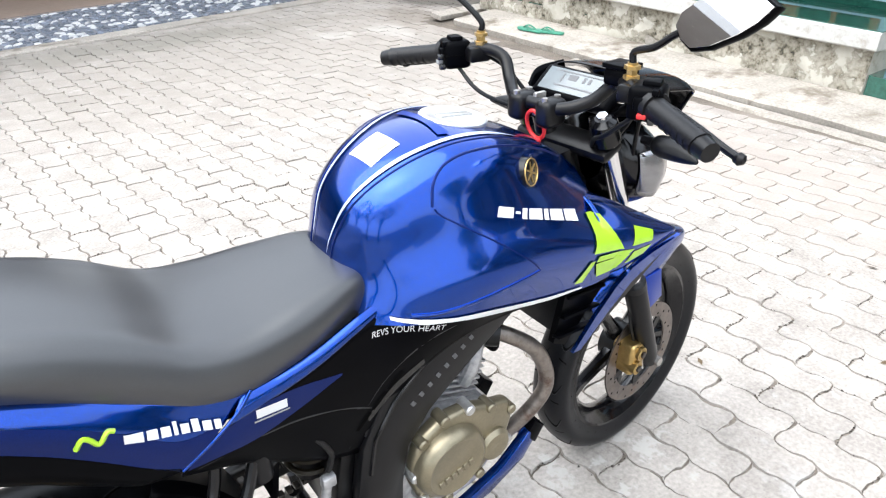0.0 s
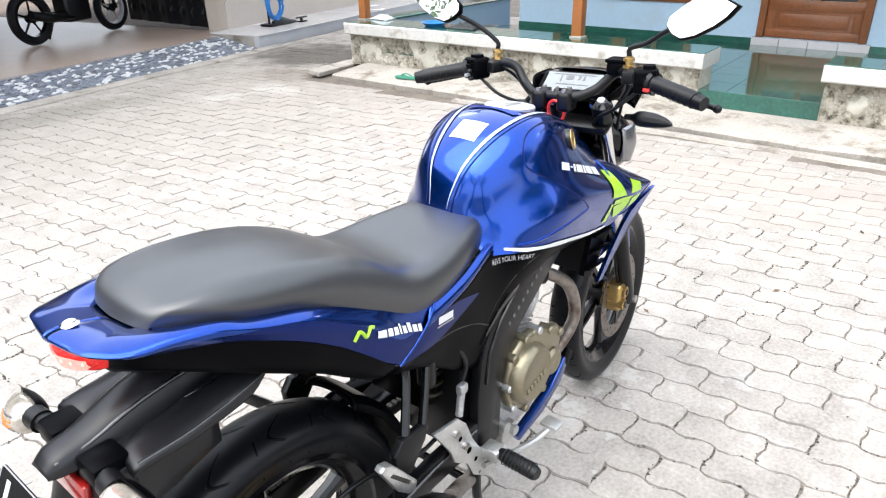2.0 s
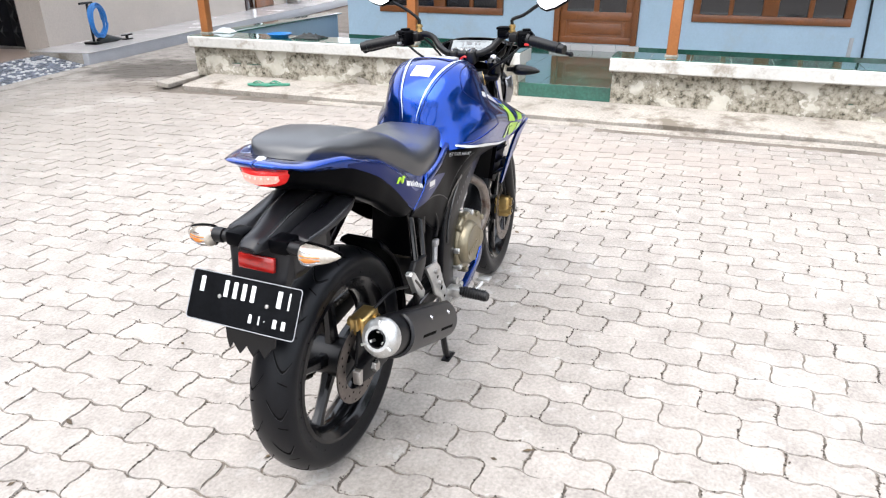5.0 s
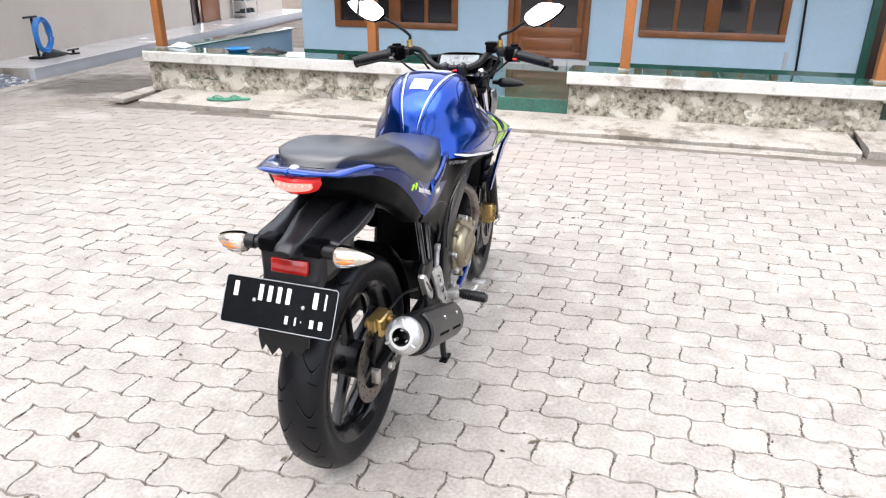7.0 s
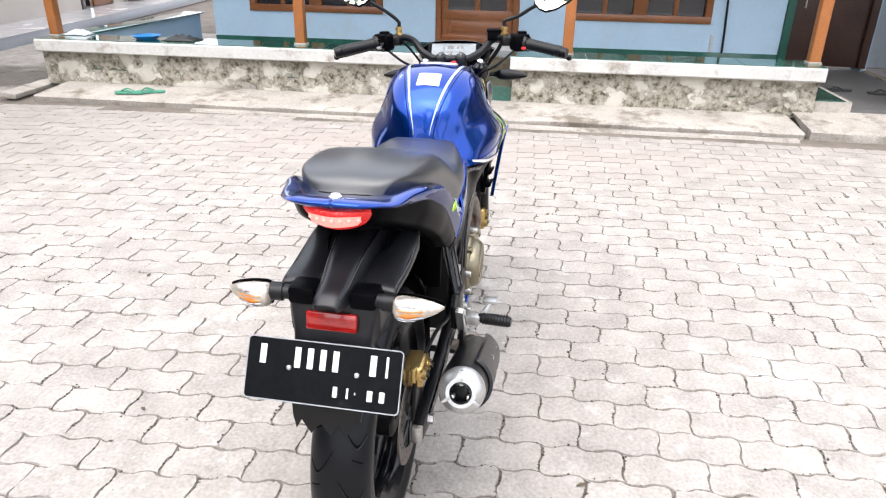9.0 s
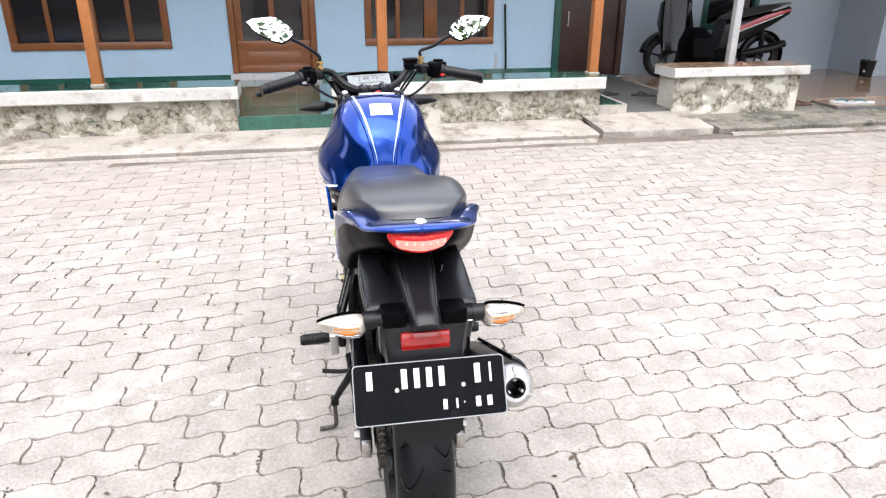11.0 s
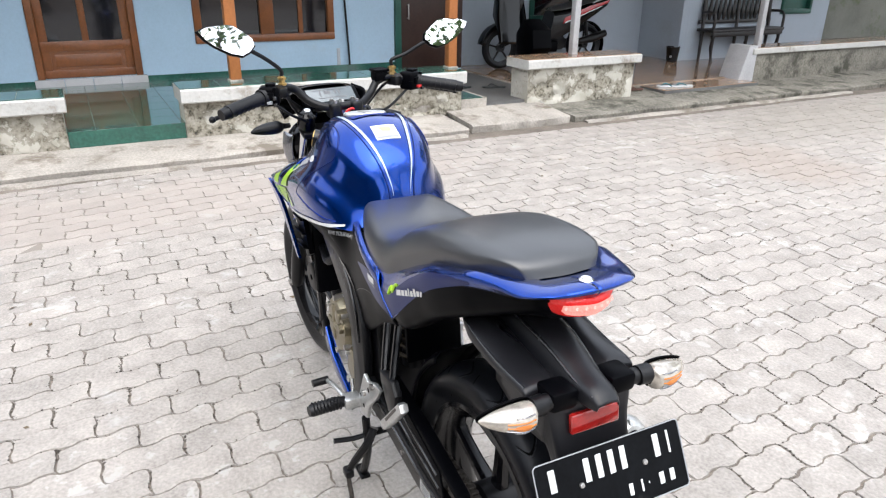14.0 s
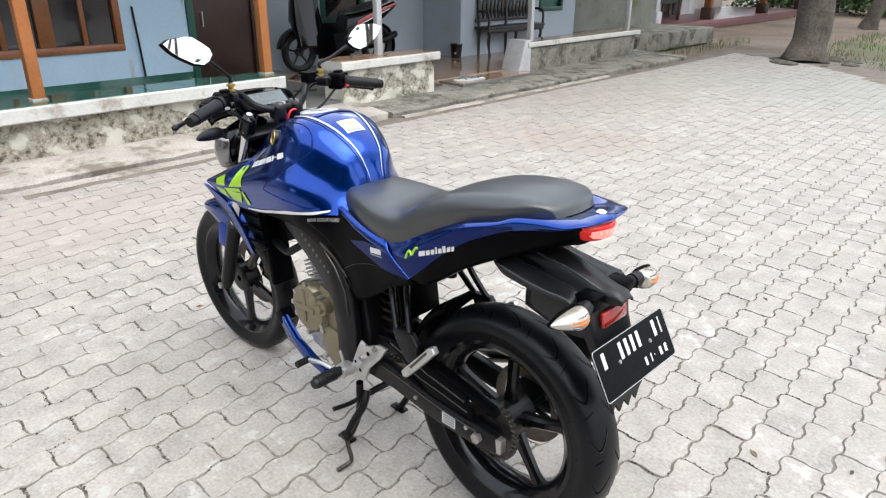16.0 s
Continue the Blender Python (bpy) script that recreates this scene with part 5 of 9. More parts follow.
for y, k in ((-0.046, 0.0), (-0.036, 0.7), (0, 1.0), (0.036, 0.7), (0.046, 0.0)):
    b = 0.036 * (abs(y) / 0.068) ** 2
    CORE.append([(-0.2485 + b, y, 0.8765 + 0.001 * k), (-0.2475 + b, y, 0.8705), (-0.2445 + b, y, 0.866 - 0.009 * k)])
part("lamp_core", loft(CORE, nu=4, nv=3), RED_CORE, tl, "pale lit core of the lamp", smooth=60)
for i in range(7):
    y = -0.042 + 0.014 * i
    part("diode", moved(lathe([(0.0, 0.0), (0.0015, 0.002), (0.0, 0.003)], 10, "x"), Matrix.Translation((-0.2482 + 0.036 * (abs(y) / 0.068) ** 2, y, 0.871)) @ pose(0, 0, 0, 0, 0, 180)), RED_GLOW, tl)

# -- black side covers, front to back --
COVER = [
    [(0.2, 0.138, 0.668), (0.198, 0.138, 0.662), (0.196, 0.136, 0.655), (0.195, 0.13, 0.648)],
    [(0.265, 0.1435, 0.708), (0.268, 0.142, 0.675), (0.272, 0.136, 0.645), (0.28, 0.124, 0.612)],
    [(0.34, 0.1415, 0.724), (0.342, 0.138, 0.678), (0.346, 0.13, 0.625), (0.352, 0.117, 0.562)],
    [(0.4, 0.1355, 0.737), (0.405, 0.134, 0.68), (0.412, 0.127, 0.605), (0.42, 0.112, 0.52)],
    [(0.47, 0.1245, 0.756), (0.475, 0.13, 0.69), (0.478, 0.124, 0.61), (0.48, 0.111, 0.51)],
    [(0.53, 0.118, 0.757), (0.532, 0.133, 0.702), (0.525, 0.128, 0.638), (0.515, 0.115, 0.565)],
    [(0.59, 0.15, 0.742), (0.59, 0.146, 0.712), (0.585, 0.137, 0.672), (0.578, 0.126, 0.635)],
    [(0.65, 0.168, 0.729), (0.65, 0.158, 0.712), (0.65, 0.146, 0.688), (0.65, 0.137, 0.67)],
    [(0.74, 0.168, 0.71), (0.74, 0.161, 0.702), (0.74, 0.153, 0.693), (0.74, 0.148, 0.684)],
    [(0.88, 0.166, 0.687), (0.88, 0.163, 0.684), (0.88, 0.159, 0.681), (0.88, 0.156, 0.678)],
]
cover_m = loft(COVER, nu=5, nv=6)
both("side_cover", cover_m, BLACK_PLASTIC, "matt black side cover", shell=0.004, smooth=60)
COV = Skin(cover_m, flip_y(cover_m))
both("tail_edge", tube([(0.299, 0.1355, 0.741), (0.277, 0.1435, 0.7225), (0.241, 0.1475, 0.6985), (0.197, 0.1435, 0.668)], 0.0026, 8, 4), BLUE, smooth=60)
for s in (1, -1):
    part("blue_flash", COV.strip([(0.205, 0.666), (0.262, 0.706), (0.34, 0.719), (0.43, 0.701)], [(0.203, 0.661), (0.245, 0.662), (0.31, 0.665), (0.43, 0.698)], s, 24, 5, 0.002), FLANK_NAVY, bike, "dark blue flash on the side cover")
    part("side_sticker", COV.quad([(0.342, 0.694), (0.342, 0.709), (0.298, 0.714), (0.298, 0.699)], s, 5, 0.0028), WHITE_DECAL, bike, "small white sticker")
    part("sticker_bar", COV.quad([(0.345, 0.688), (0.345, 0.691), (0.294, 0.696), (0.294, 0.693)], s, 5, 0.0028), GREY_DECAL, bike)
    part("cover_fold", COV.line([(0.215, 0.655), (0.285, 0.662), (0.36, 0.655), (0.43, 0.63), (0.48, 0.6)], s, 0.003, lift=-0.001), GUARD_PLASTIC, bike, smooth=60)
    part("cover_fold", COV.line([(0.62, 0.715), (0.56, 0.69), (0.5, 0.645), (0.455, 0.58), (0.44, 0.53)], s, 0.0025, lift=-0.0008), GUARD_PLASTIC, bike, smooth=60)
    for k in range(3):
        part("cover_slot", COV.strip([(0.53 - 0.028 * k, 0.655 - 0.03 * k), (0.506 - 0.028 * k, 0.628 - 0.03 * k)], [(0.536 - 0.028 * k, 0.65 - 0.03 * k), (0.512 - 0.028 * k, 0.623 - 0.03 * k)], s, 6, 1, 0.0026), GROOVE, bike)
    part("cover_vent", COV.strip([(0.57, 0.66), (0.52, 0.63), (0.47, 0.585)], [(0.575, 0.648), (0.525, 0.617), (0.475, 0.572)], s, 12, 2, 0.0024), GLOSS_BLACK, bike, "narrow slotted vent")
    c = COV.side(0.475, 0.545, s, 0.0)
    part("cover_bolt", moved(lathe([(0, 0), (0.003, 0.004), (0.003, 0.008), (0, 0.009)], 12, "y"), Matrix.Translation(c) @ pose(0, 0, 0, 0, 0, 0 if s > 0 else 180)), SATIN_BLACK, bike)


def lettering(text, size, to, material, name, parent, label):
    """Words laid along a line on a skin: to(u, v) gives the place."""
    cu = bpy.data.curves.new(name, "FONT")
    cu.body, cu.size, cu.shear = text, size, 0.25
    tmp = bpy.data.objects.new(name, cu)
    scene.collection.objects.link(tmp)
    bpy.context.view_layer.update()
    dg = bpy.context.evaluated_depsgraph_get()
    me2 = bpy.data.meshes.new_from_object(tmp.evaluated_get(dg))
    bpy.data.objects.remove(tmp)
    for v in me2.vertices:
        v.co = to(v.co.x, v.co.y)
    me2.materials.clear()
    me2.materials.append(material)
    ob = new(name, me2)
    ob.parent = parent
    tagged(ob, label=label)
    return ob


WRAP = Skin(cover_m, flip_y(cover_m))
lettering("REVS YOUR HEART", 0.0142, lambda u, v: WRAP.side(0.484 + u * 0.95, 0.733 - u * 0.17 + v, -1, 0.002), WHITE_DECAL, "slogan", bike, "white slogan lettering")
lettering("REVS YOUR HEART", 0.0142, lambda u, v: WRAP.side(0.602 - u * 0.95, 0.712 + u * 0.17 + v, 1, 0.002), WHITE_DECAL, "slogan", bike, "white slogan lettering")

# -- frame beams, subframe, hangers --
beam = [(0.76, 0.688), (0.65, 0.71), (0.565, 0.66), (0.5, 0.6), (0.46, 0.52), (0.445, 0.42), (0.445, 0.3), (0.478, 0.262), (0.53, 0.28), (0.535, 0.4), (0.548, 0.475), (0.592, 0.532), (0.672, 0.592), (0.765, 0.655)]
both("frame_beam", prism(beam, 0.098, 0.124, 0.006), SATIN_BLACK, "black perimeter frame beam")
for s in (1, -1):
    for i in range(8):
        a, b = 0.556 + 0.0168 * i, 0.566 + 0.0116 * i
        bar = moved(box((-0.0036, 0.1245, -0.0052), (0.0036, 0.1253, 0.0052)), pose(a, 0, b, 0, -34, 0))
        part("decal_bar", bar if s > 0 else flip_y(bar), DIM_DECAL, bike)
both("frame_trim", tube([(0.655, 0.126, 0.69), (0.58, 0.126, 0.643), (0.52, 0.126, 0.59), (0.482, 0.126, 0.53), (0.47, 0.126, 0.46)], 0.0035, 6), GLOSS_BLACK)
for s in (1, -1):
    for dx in (0, -0.055):
        part("hanger_tube", tube([(0.25 - dx, 0.1 * s, 0.68), (0.235 - dx, 0.118 * s, 0.6), (0.19 - dx * 0.85, 0.15 * s, 0.505)], 0.0088, 10, 3), GLOSS_BLACK, bike, "gloss black footpeg hanger tube")
    pegp = part("pillion_peg", (lambda m: m if s > 0 else flip_y(m))(prism([(0.078, 0.52), (0.088, 0.534), (0.1, 0.53), (0.15, 0.476), (0.198, 0.424), (0.192, 0.41), (0.178, 0.412), (0.128, 0.464)] if s > 0 else [(0.104, 0.52), (0.112, 0.528), (0.13, 0.521), (0.16, 0.482), (0.191, 0.44), (0.186, 0.424), (0.17, 0.423), (0.142, 0.45)], 0.158, 0.178, 0.005)), ALU, bike, "folded alloy pillion footpeg")
    part("peg_slot", (lambda m: m if s > 0 else flip_y(m))(prism([(0.1, 0.515), (0.107, 0.516), (0.165, 0.451), (0.158, 0.449)] if s > 0 else [(0.122, 0.5), (0.13, 0.502), (0.172, 0.456), (0.165, 0.452)], 0.177, 0.1788, 0.0)), CHAIN_STEEL, pegp)
    part("peg_mount", (lambda m: m if s > 0 else flip_y(m))(prism([(0.18, 0.525), (0.25, 0.52), (0.24, 0.49), (0.2, 0.44), (0.165, 0.44), (0.16, 0.5)], 0.138, 0.158, 0.006)), SATIN_BLACK, bike, "black pillion peg mount")
    part("subframe_tube", tube([(0.45, 0.08 * s, 0.66), (0.25, 0.085 * s, 0.68), (0.1, 0.085 * s, 0.72), (-0.05, 0.07 * s, 0.79)], 0.011, 8, 3), SATIN_BLACK, bike)
part("underseat_box", box((0.2, -0.08, 0.655), (0.45, 0.08, 0.75), 0.02), BLACK_PLASTIC, bike, "black battery box under the seat")
part("splash_guard", moved(box((-0.006, -0.085, -0.11), (0.006, 0.058, 0.11), 0.004), pose(0.338, 0, 0.575, 0, 8, 0)), BLACK_PLASTIC, bike, "black splash guard in front of the rear wheel")
part("rear_shock", tube([(0.4, 0, 0.66), (0.405, 0, 0.55), (0.408, 0, 0.545), (0.42, 0, 0.4)], [0.042, 0.042, 0.03, 0.03], 16, 2), SATIN_BLACK, bike, "rear shock absorber")
spring = [(0.41 + 0.01 * t + 0.04 * math.cos(8 * math.pi * t), 0.04 * math.sin(8 * math.pi * t), 0.53 - 0.11 * t) for t in np.linspace(0, 1, 120)]
part("shock_spring", tube(spring, 0.0055, 6), SPRING_GOLD, bike, "gold shock spring")
part("inner_fender", lathe([(-0.064, 0.306), (-0.06, 0.318), (-0.045, 0.329), (0.045, 0.329), (0.06, 0.318), (0.064, 0.306)], 24, "y", (RX, 0, RZ), arc=(radians(-8), radians(56))), BLACK_PLASTIC, bike, "black inner mudguard", shell=0.004)

# -- engine --
part("crankcase", prism([(0.535, 0.44), (0.57, 0.47), (0.66, 0.475), (0.74, 0.455), (0.785, 0.4), (0.78, 0.32), (0.72, 0.25), (0.6, 0.225), (0.54, 0.25), (0.525, 0.34)], -0.105, 0.085, 0.02, segments=3), ALU_DARK, bike, "alloy crankcase")
part("pivot_plate", prism([(0.5, 0.6), (0.53, 0.5), (0.53, 0.26), (0.44, 0.27), (0.42, 0.4), (0.45, 0.56)], -0.09, 0.09, 0.01), SATIN_BLACK, bike, "black frame plate round the swingarm pivot")
CYL = pose(0.668, 0, 0.45, 0, 20, 0)
for i in range(9):
    part("cooling_fin", moved(box((-0.06, -0.075, 0.012 * i), (0.055, 0.075, 0.012 * i + 0.006), 0.003), CYL), ALU_DARK, bike)
part("cylinder", moved(box((-0.05, -0.062, 0.0), (0.045, 0.062, 0.12), 0.01), CYL), ALU_DARK, bike, "dull alloy cylinder")
part("cylinder_head", moved(joined(box((-0.055, -0.07, 0.115), (0.05, 0.07, 0.165), 0.01), box((-0.045, -0.06, 0.16), (0.04, 0.06, 0.205), 0.02, 3)), CYL), ALU, bike, "alloy cylinder head")
part("head_cap", moved(lathe([(0.065, 0.0), (0.085, 0.0), (0.085, 0.026), (0.078, 0.031), (0.06, 0.032)], 24, "y"), CYL @ pose(0, 0, 0.165)), ALU, bike, "round cam cover cap")
# right side: clutch cover
cc = (0.624, 0.41)
part("case_lug", joined(rod((0.55, -0.13, 0.29), (0.55, -0.1, 0.29), 0.014, 12), rod((0.58, -0.135, 0.265), (0.58, -0.1, 0.265), 0.012, 12), box((0.54, -0.125, 0.235), (0.6, -0.095, 0.28), 0.008)), ALU, bike, "alloy engine mount lugs")
part("water_pipe", tube([(0.7, -0.075, 0.5), (0.715, -0.085, 0.55), (0.735, -0.07, 0.6)], 0.013, 10, 4), ALU_DARK, bike, "alloy water pipe on the cylinder")
part("clutch_case", prism([(0.55, 0.43), (0.565, 0.475), (0.61, 0.5), (0.665, 0.497), (0.72, 0.475), (0.765, 0.462), (0.778, 0.42), (0.765, 0.37), (0.725, 0.335), (0.69, 0.31), (0.62, 0.3), (0.565, 0.33), (0.548, 0.38)], -0.132, -0.1, 0.012, segments=3), GOLD_CAST, bike, "champagne cast clutch case")
part("clutch_cover", moved(lathe([(0.0, 0.074), (-0.012, 0.073), (-0.026, 0.067), (-0.031, 0.059), (-0.029, 0.054), (-0.029, 0.0)], 48, "y"), pose(cc[0], -0.128, cc[1] - 0.005)), GOLD_CAST, bike, "round champagne clutch cover")
for i in range(6):
    part("raised_bar", moved(box((-0.006 + 0.0135 * (i - 2.5), -0.1605, -0.007), (0.004 + 0.0135 * (i - 2.5), -0.156, 0.008), 0.001, 1), pose(cc[0], 0, cc[1] - 0.02, 0, -14, 0)), GOLD_CAST, bike)
part("oil_filter_cover", moved(lathe([(0.0, 0.036), (-0.012, 0.036), (-0.02, 0.029), (-0.022, 0.02), (-0.019, 0.0)], 28, "y"), pose(0.728, -0.125, 0.378)), GOLD_CAST, bike, "small round oil filter cover")
for k, (x, z) in enumerate(((0.553, 0.4), (0.57, 0.47), (0.615, 0.497), (0.67, 0.493), (0.72, 0.47), (0.77, 0.44), (0.765, 0.365), (0.7, 0.315), (0.625, 0.302), (0.57, 0.335))):
    part("case_boss", moved(lathe([(0.0, 0.011), (-0.03, 0.0105), (-0.033, 0.008), (-0.033, 0.0)], 12, "y"), pose(x, -0.104, z)), GOLD_CAST if k % 3 else ALU, bike)
# left side: magneto cover and sprocket cover
part("magneto_cover", moved(joined(lathe([(0.0, 0.085), (0.018, 0.084), (0.034, 0.074), (0.038, 0.05), (0.037, 0.0)], 40, "y")), pose(0.69, 0.082, 0.4)), GOLD_CAST, bike, "champagne magneto cover")
part("magneto_ridge", joined(box((0.645, 0.112, 0.392), (0.745, 0.126, 0.41), 0.006), box((0.69, 0.112, 0.35), (0.71, 0.125, 0.46), 0.006), moved(lathe([(0.0, 0.02), (0.05, 0.018), (0.052, 0.0)], 18, "y"), pose(0.64, 0.08, 0.45))), GOLD_CAST, bike)
part("sprocket_cover", prism([(0.52, 0.36), (0.63, 0.37), (0.64, 0.29), (0.58, 0.235), (0.51, 0.25)], 0.084, 0.108, 0.008), GOLD_CAST, bike, "champagne sprocket cover")
for x, z in ((0.745, 0.44), (0.755, 0.36), (0.7, 0.322), (0.62, 0.26), (0.625, 0.345)):
    part("case_boss", moved(lathe([(0.0, 0.01), (0.034, 0.0095), (0.036, 0.0)], 12, "y"), pose(x, 0.08, z)), ALU, bike)
part("case_nut", joined(rod((0.6, 0.08, 0.435), (0.6, 0.128, 0.435), 0.024, 18), rod((0.6, 0.128, 0.435), (0.6, 0.14, 0.435), 0.014, 6)), GOLD_CAST, bike, "cast boss with a hexagonal nut")
part("case_block", prism([(0.545, 0.47), (0.64, 0.49), (0.66, 0.44), (0.6, 0.36), (0.54, 0.37)], 0.08, 0.1, 0.008), GOLD_CAST, bike, "champagne cast block behind the magneto")
part("coolant_hose", tube([(0.72, 0.075, 0.6), (0.76, 0.095, 0.57), (0.8, 0.1, 0.55), (0.88, 0.09, 0.56)], 0.012, 10, 4), GRIP_RUBBER, bike, "black coolant hose")
for x, z in ((0.745, 0.44), (0.69, 0.318), (0.615, 0.365), (0.625, 0.455), (0.69, 0.482), (0.76, 0.4)):
    part("cover_bolt", rod((x, 0.09, z), (x, 0.122, z), 0.008, 10), STEEL, bike)
part("starter_motor", rod((0.62, -0.05, 0.515), (0.62, 0.06, 0.515), 0.026, 18), ALU, bike, "cylindrical starter motor")
part("throttle_body", box((0.55, -0.05, 0.56), (0.63, 0.05, 0.66), 0.015), SATIN_BLACK, bike)

# -- exhaust --
part("exhaust_header", tube([(0.73, -0.04, 0.585), (0.765, -0.058, 0.58), (0.8, -0.08, 0.566), (0.85, -0.1, 0.525), (0.882, -0.106, 0.46), (0.884, -0.105, 0.405), (0.852, -0.092, 0.35), (0.8, -0.068, 0.29), (0.7, -0.05, 0.215), (0.57, -0.06, 0.19), (0.44, -0.11, 0.22), (0.33, -0.165, 0.31), (0.26, -0.195, 0.355)], 0.0158, 16, 5), HEADER_STEEL, bike, "heat-stained exhaust header pipe")
part("header_flange", moved(lathe([(-0.012, 0.03), (0.012, 0.03), (0.014, 0.022)], 18, "x"), pose(0.772, -0.062, 0.579, 0, 8, -32)), SATIN_BLACK, bike)
M0, M1 = Vector((0.25, -0.2, 0.33)), Vector((-0.128, -0.212, 0.478))
md = (M1 - M0).normalized()
MT = Matrix.Translation(M0) @ md.to_track_quat("X", "Z").to_matrix().to_4x4()
ML = (M1 - M0).length
part("muffler", moved(lathe([(-0.03, 0.02), (0.0, 0.034), (0.035, 0.046), (0.07, 0.05), (ML - 0.03, 0.05), (ML, 0.047)], 36, "x"), MT), SATIN_BLACK, bike, "black exhaust muffler")
part("muffler_shield", moved(lathe([(0.03, 0.05), (0.035, 0.0575), (ML - 0.055, 0.0575), (ML - 0.05, 0.052)], 26, "x", arc=(radians(-150), radians(70))), MT), GUARD_PLASTIC, bike, "black muffler heat shield", shell=0.003)
for a in (0.09, 0.22):
    part("shield_bolt", moved(lathe([(0.0575, 0.0), (0.0605, 0.003), (0.0585, 0.007)], 12, "z", (0, 0, 0)), MT @ pose(a, 0, 0, -55, 0, 0) @ pose(0, 0, 0.0)), CHROME, bike)
    part("shield_slot", moved(box((a - 0.02, -0.004, 0.0575), (a + 0.07, 0.004, 0.0592), 0.0005, 1), MT @ pose(0, 0, 0, -95, 0, 0)), GROOVE, bike)
part("muffler_cap", moved(lathe([(ML - 0.002, 0.0475), (ML + 0.008, 0.0475), (ML + 0.022, 0.041), (ML + 0.03, 0.03), (ML + 0.03, 0.0225), (ML + 0.02, 0.021)], 40, "x"), MT), CHROME and ALU, bike, "satin silver muffler end cap")
part("muffler_ridge", moved(joined(*[moved(box((ML + 0.006, 0.014, -0.0035), (ML + 0.03, 0.044, 0.0035), 0.002), pose(0, 0, 0, 120 * k + 90, 0, 0)) for k in range(3)]), MT), ALU, bike)
part("tail_pipe", moved(lathe([(ML - 0.04, 0.021), (ML + 0.031, 0.0225), (ML + 0.032, 0.0185), (ML - 0.04, 0.017), (ML - 0.04, 0.0)], 28, "x"), MT), GLOSS_BLACK, bike, "dark tail pipe")
for k in range(3):
    part("cap_rivet", moved(lathe([(ML + 0.016, 0.0045), (ML + 0.019, 0.003), (ML + 0.0195, 0.0)], 10, "x"), MT @ pose(0, 0, 0, 120 * k + 30, 0, 0) @ pose(0, 0.04, 0)), STEEL, bike)
part("muffler_hanger", prism([(0.14, 0.46), (0.165, 0.46), (0.16, 0.41), (0.135, 0.41)], -0.175, -0.165, 0.002), SATIN_BLACK, bike)

# -- swingarm, chain, stands, footrests --
for s in (1, -1):
    part("swingarm", (lambda m: ([(p[0], p[1] * s, p[2]) for p in m[0]], m[1]))(joined(prism([(0.47, 0.37), (0.3, 0.365), (0.13, 0.342), (-0.01, 0.335), (-0.07, 0.33), (-0.075, 0.29), (-0.01, 0.275), (0.13, 0.278), (0.3, 0.3), (0.47, 0.3)], 0.095, 0.122, 0.006))), SATIN_BLACK, bike, "black swingarm")
    part("chain_adjuster", box((-0.085, min(0.098 * s, 0.12 * s), 0.288), (-0.055, max(0.098 * s, 0.12 * s), 0.328), 0.003), STEEL, bike)
    part("axle_nut", lathe([(0.118 * s, 0.015), (0.134 * s, 0.014), (0.136 * s, 0.0)], 6, "y", (RX, 0, RZ)), STEEL, bike)
part("chain_guard", joined(prism([(0.36, 0.44), (0.3, 0.455), (0.1, 0.43), (-0.05, 0.395), (-0.06, 0.38), (0.1, 0.41), (0.3, 0.425)], 0.088, 0.118, 0.004), prism([(0.33, 0.45), (0.25, 0.455), (0.02, 0.4), (0.0, 0.345), (0.15, 0.35)], 0.116, 0.121, 0.001)), BLACK_PLASTIC, bike, "black chain guard")
part("guard_rib", joined(tube([(0.3, 0.121, 0.44), (0.15, 0.121, 0.405), (0.03, 0.121, 0.385)], 0.003, 6), tube([(0.24, 0.121, 0.39), (0.1, 0.121, 0.372), (0.02, 0.121, 0.36)], 0.003, 6)), SHEEN_BLACK, bike)
for s in (1, -1):
    part("swingarm_rib", tube([(0.44, 0.123 * s, 0.355), (0.3, 0.123 * s, 0.352), (0.13, 0.123 * s, 0.33), (-0.02, 0.123 * s, 0.322)], 0.0035, 6, 3), SHEEN_BLACK, bike)
    for x in (0.4, 0.2, 0.02):
        part("swingarm_bolt", rod((x, 0.12 * s, 0.318), (x, 0.128 * s, 0.318), 0.006, 8), STEEL, bike)
part("warning_sticker", box((0.06, 0.1222, 0.29), (0.105, 0.1232, 0.325)), WHITE_DECAL, bike, "small white warning sticker")
for i in range(4):
    part("sticker_bar", box((0.063, 0.1234, 0.2945 + 0.007 * i), (0.1, 0.1238, 0.2975 + 0.007 * i)), SATIN_BLACK, bike)
links = []
chain = [(RX + 0.078 * math.cos(a), RZ + 0.078 * math.sin(a)) for a in np.linspace(radians(100), radians(262), 18)]
runs = [((0.53, 0.352), chain[0]), (chain[-1], (0.53, 0.30))]
for (a, b) in runs:
    n = 34
    chain += [(a[0] + (b[0] - a[0]) * i / n, a[1] + (b[1] - a[1]) * i / n) for i in range(n)]
for x, z in chain:
    links.append(box((x - 0.006, 0.066, z - 0.0045), (x + 0.006, 0.082, z + 0.0045), 0.0015, 1))
part("chain", joined(*links), CHAIN_STEEL, bike, "oily drive chain")
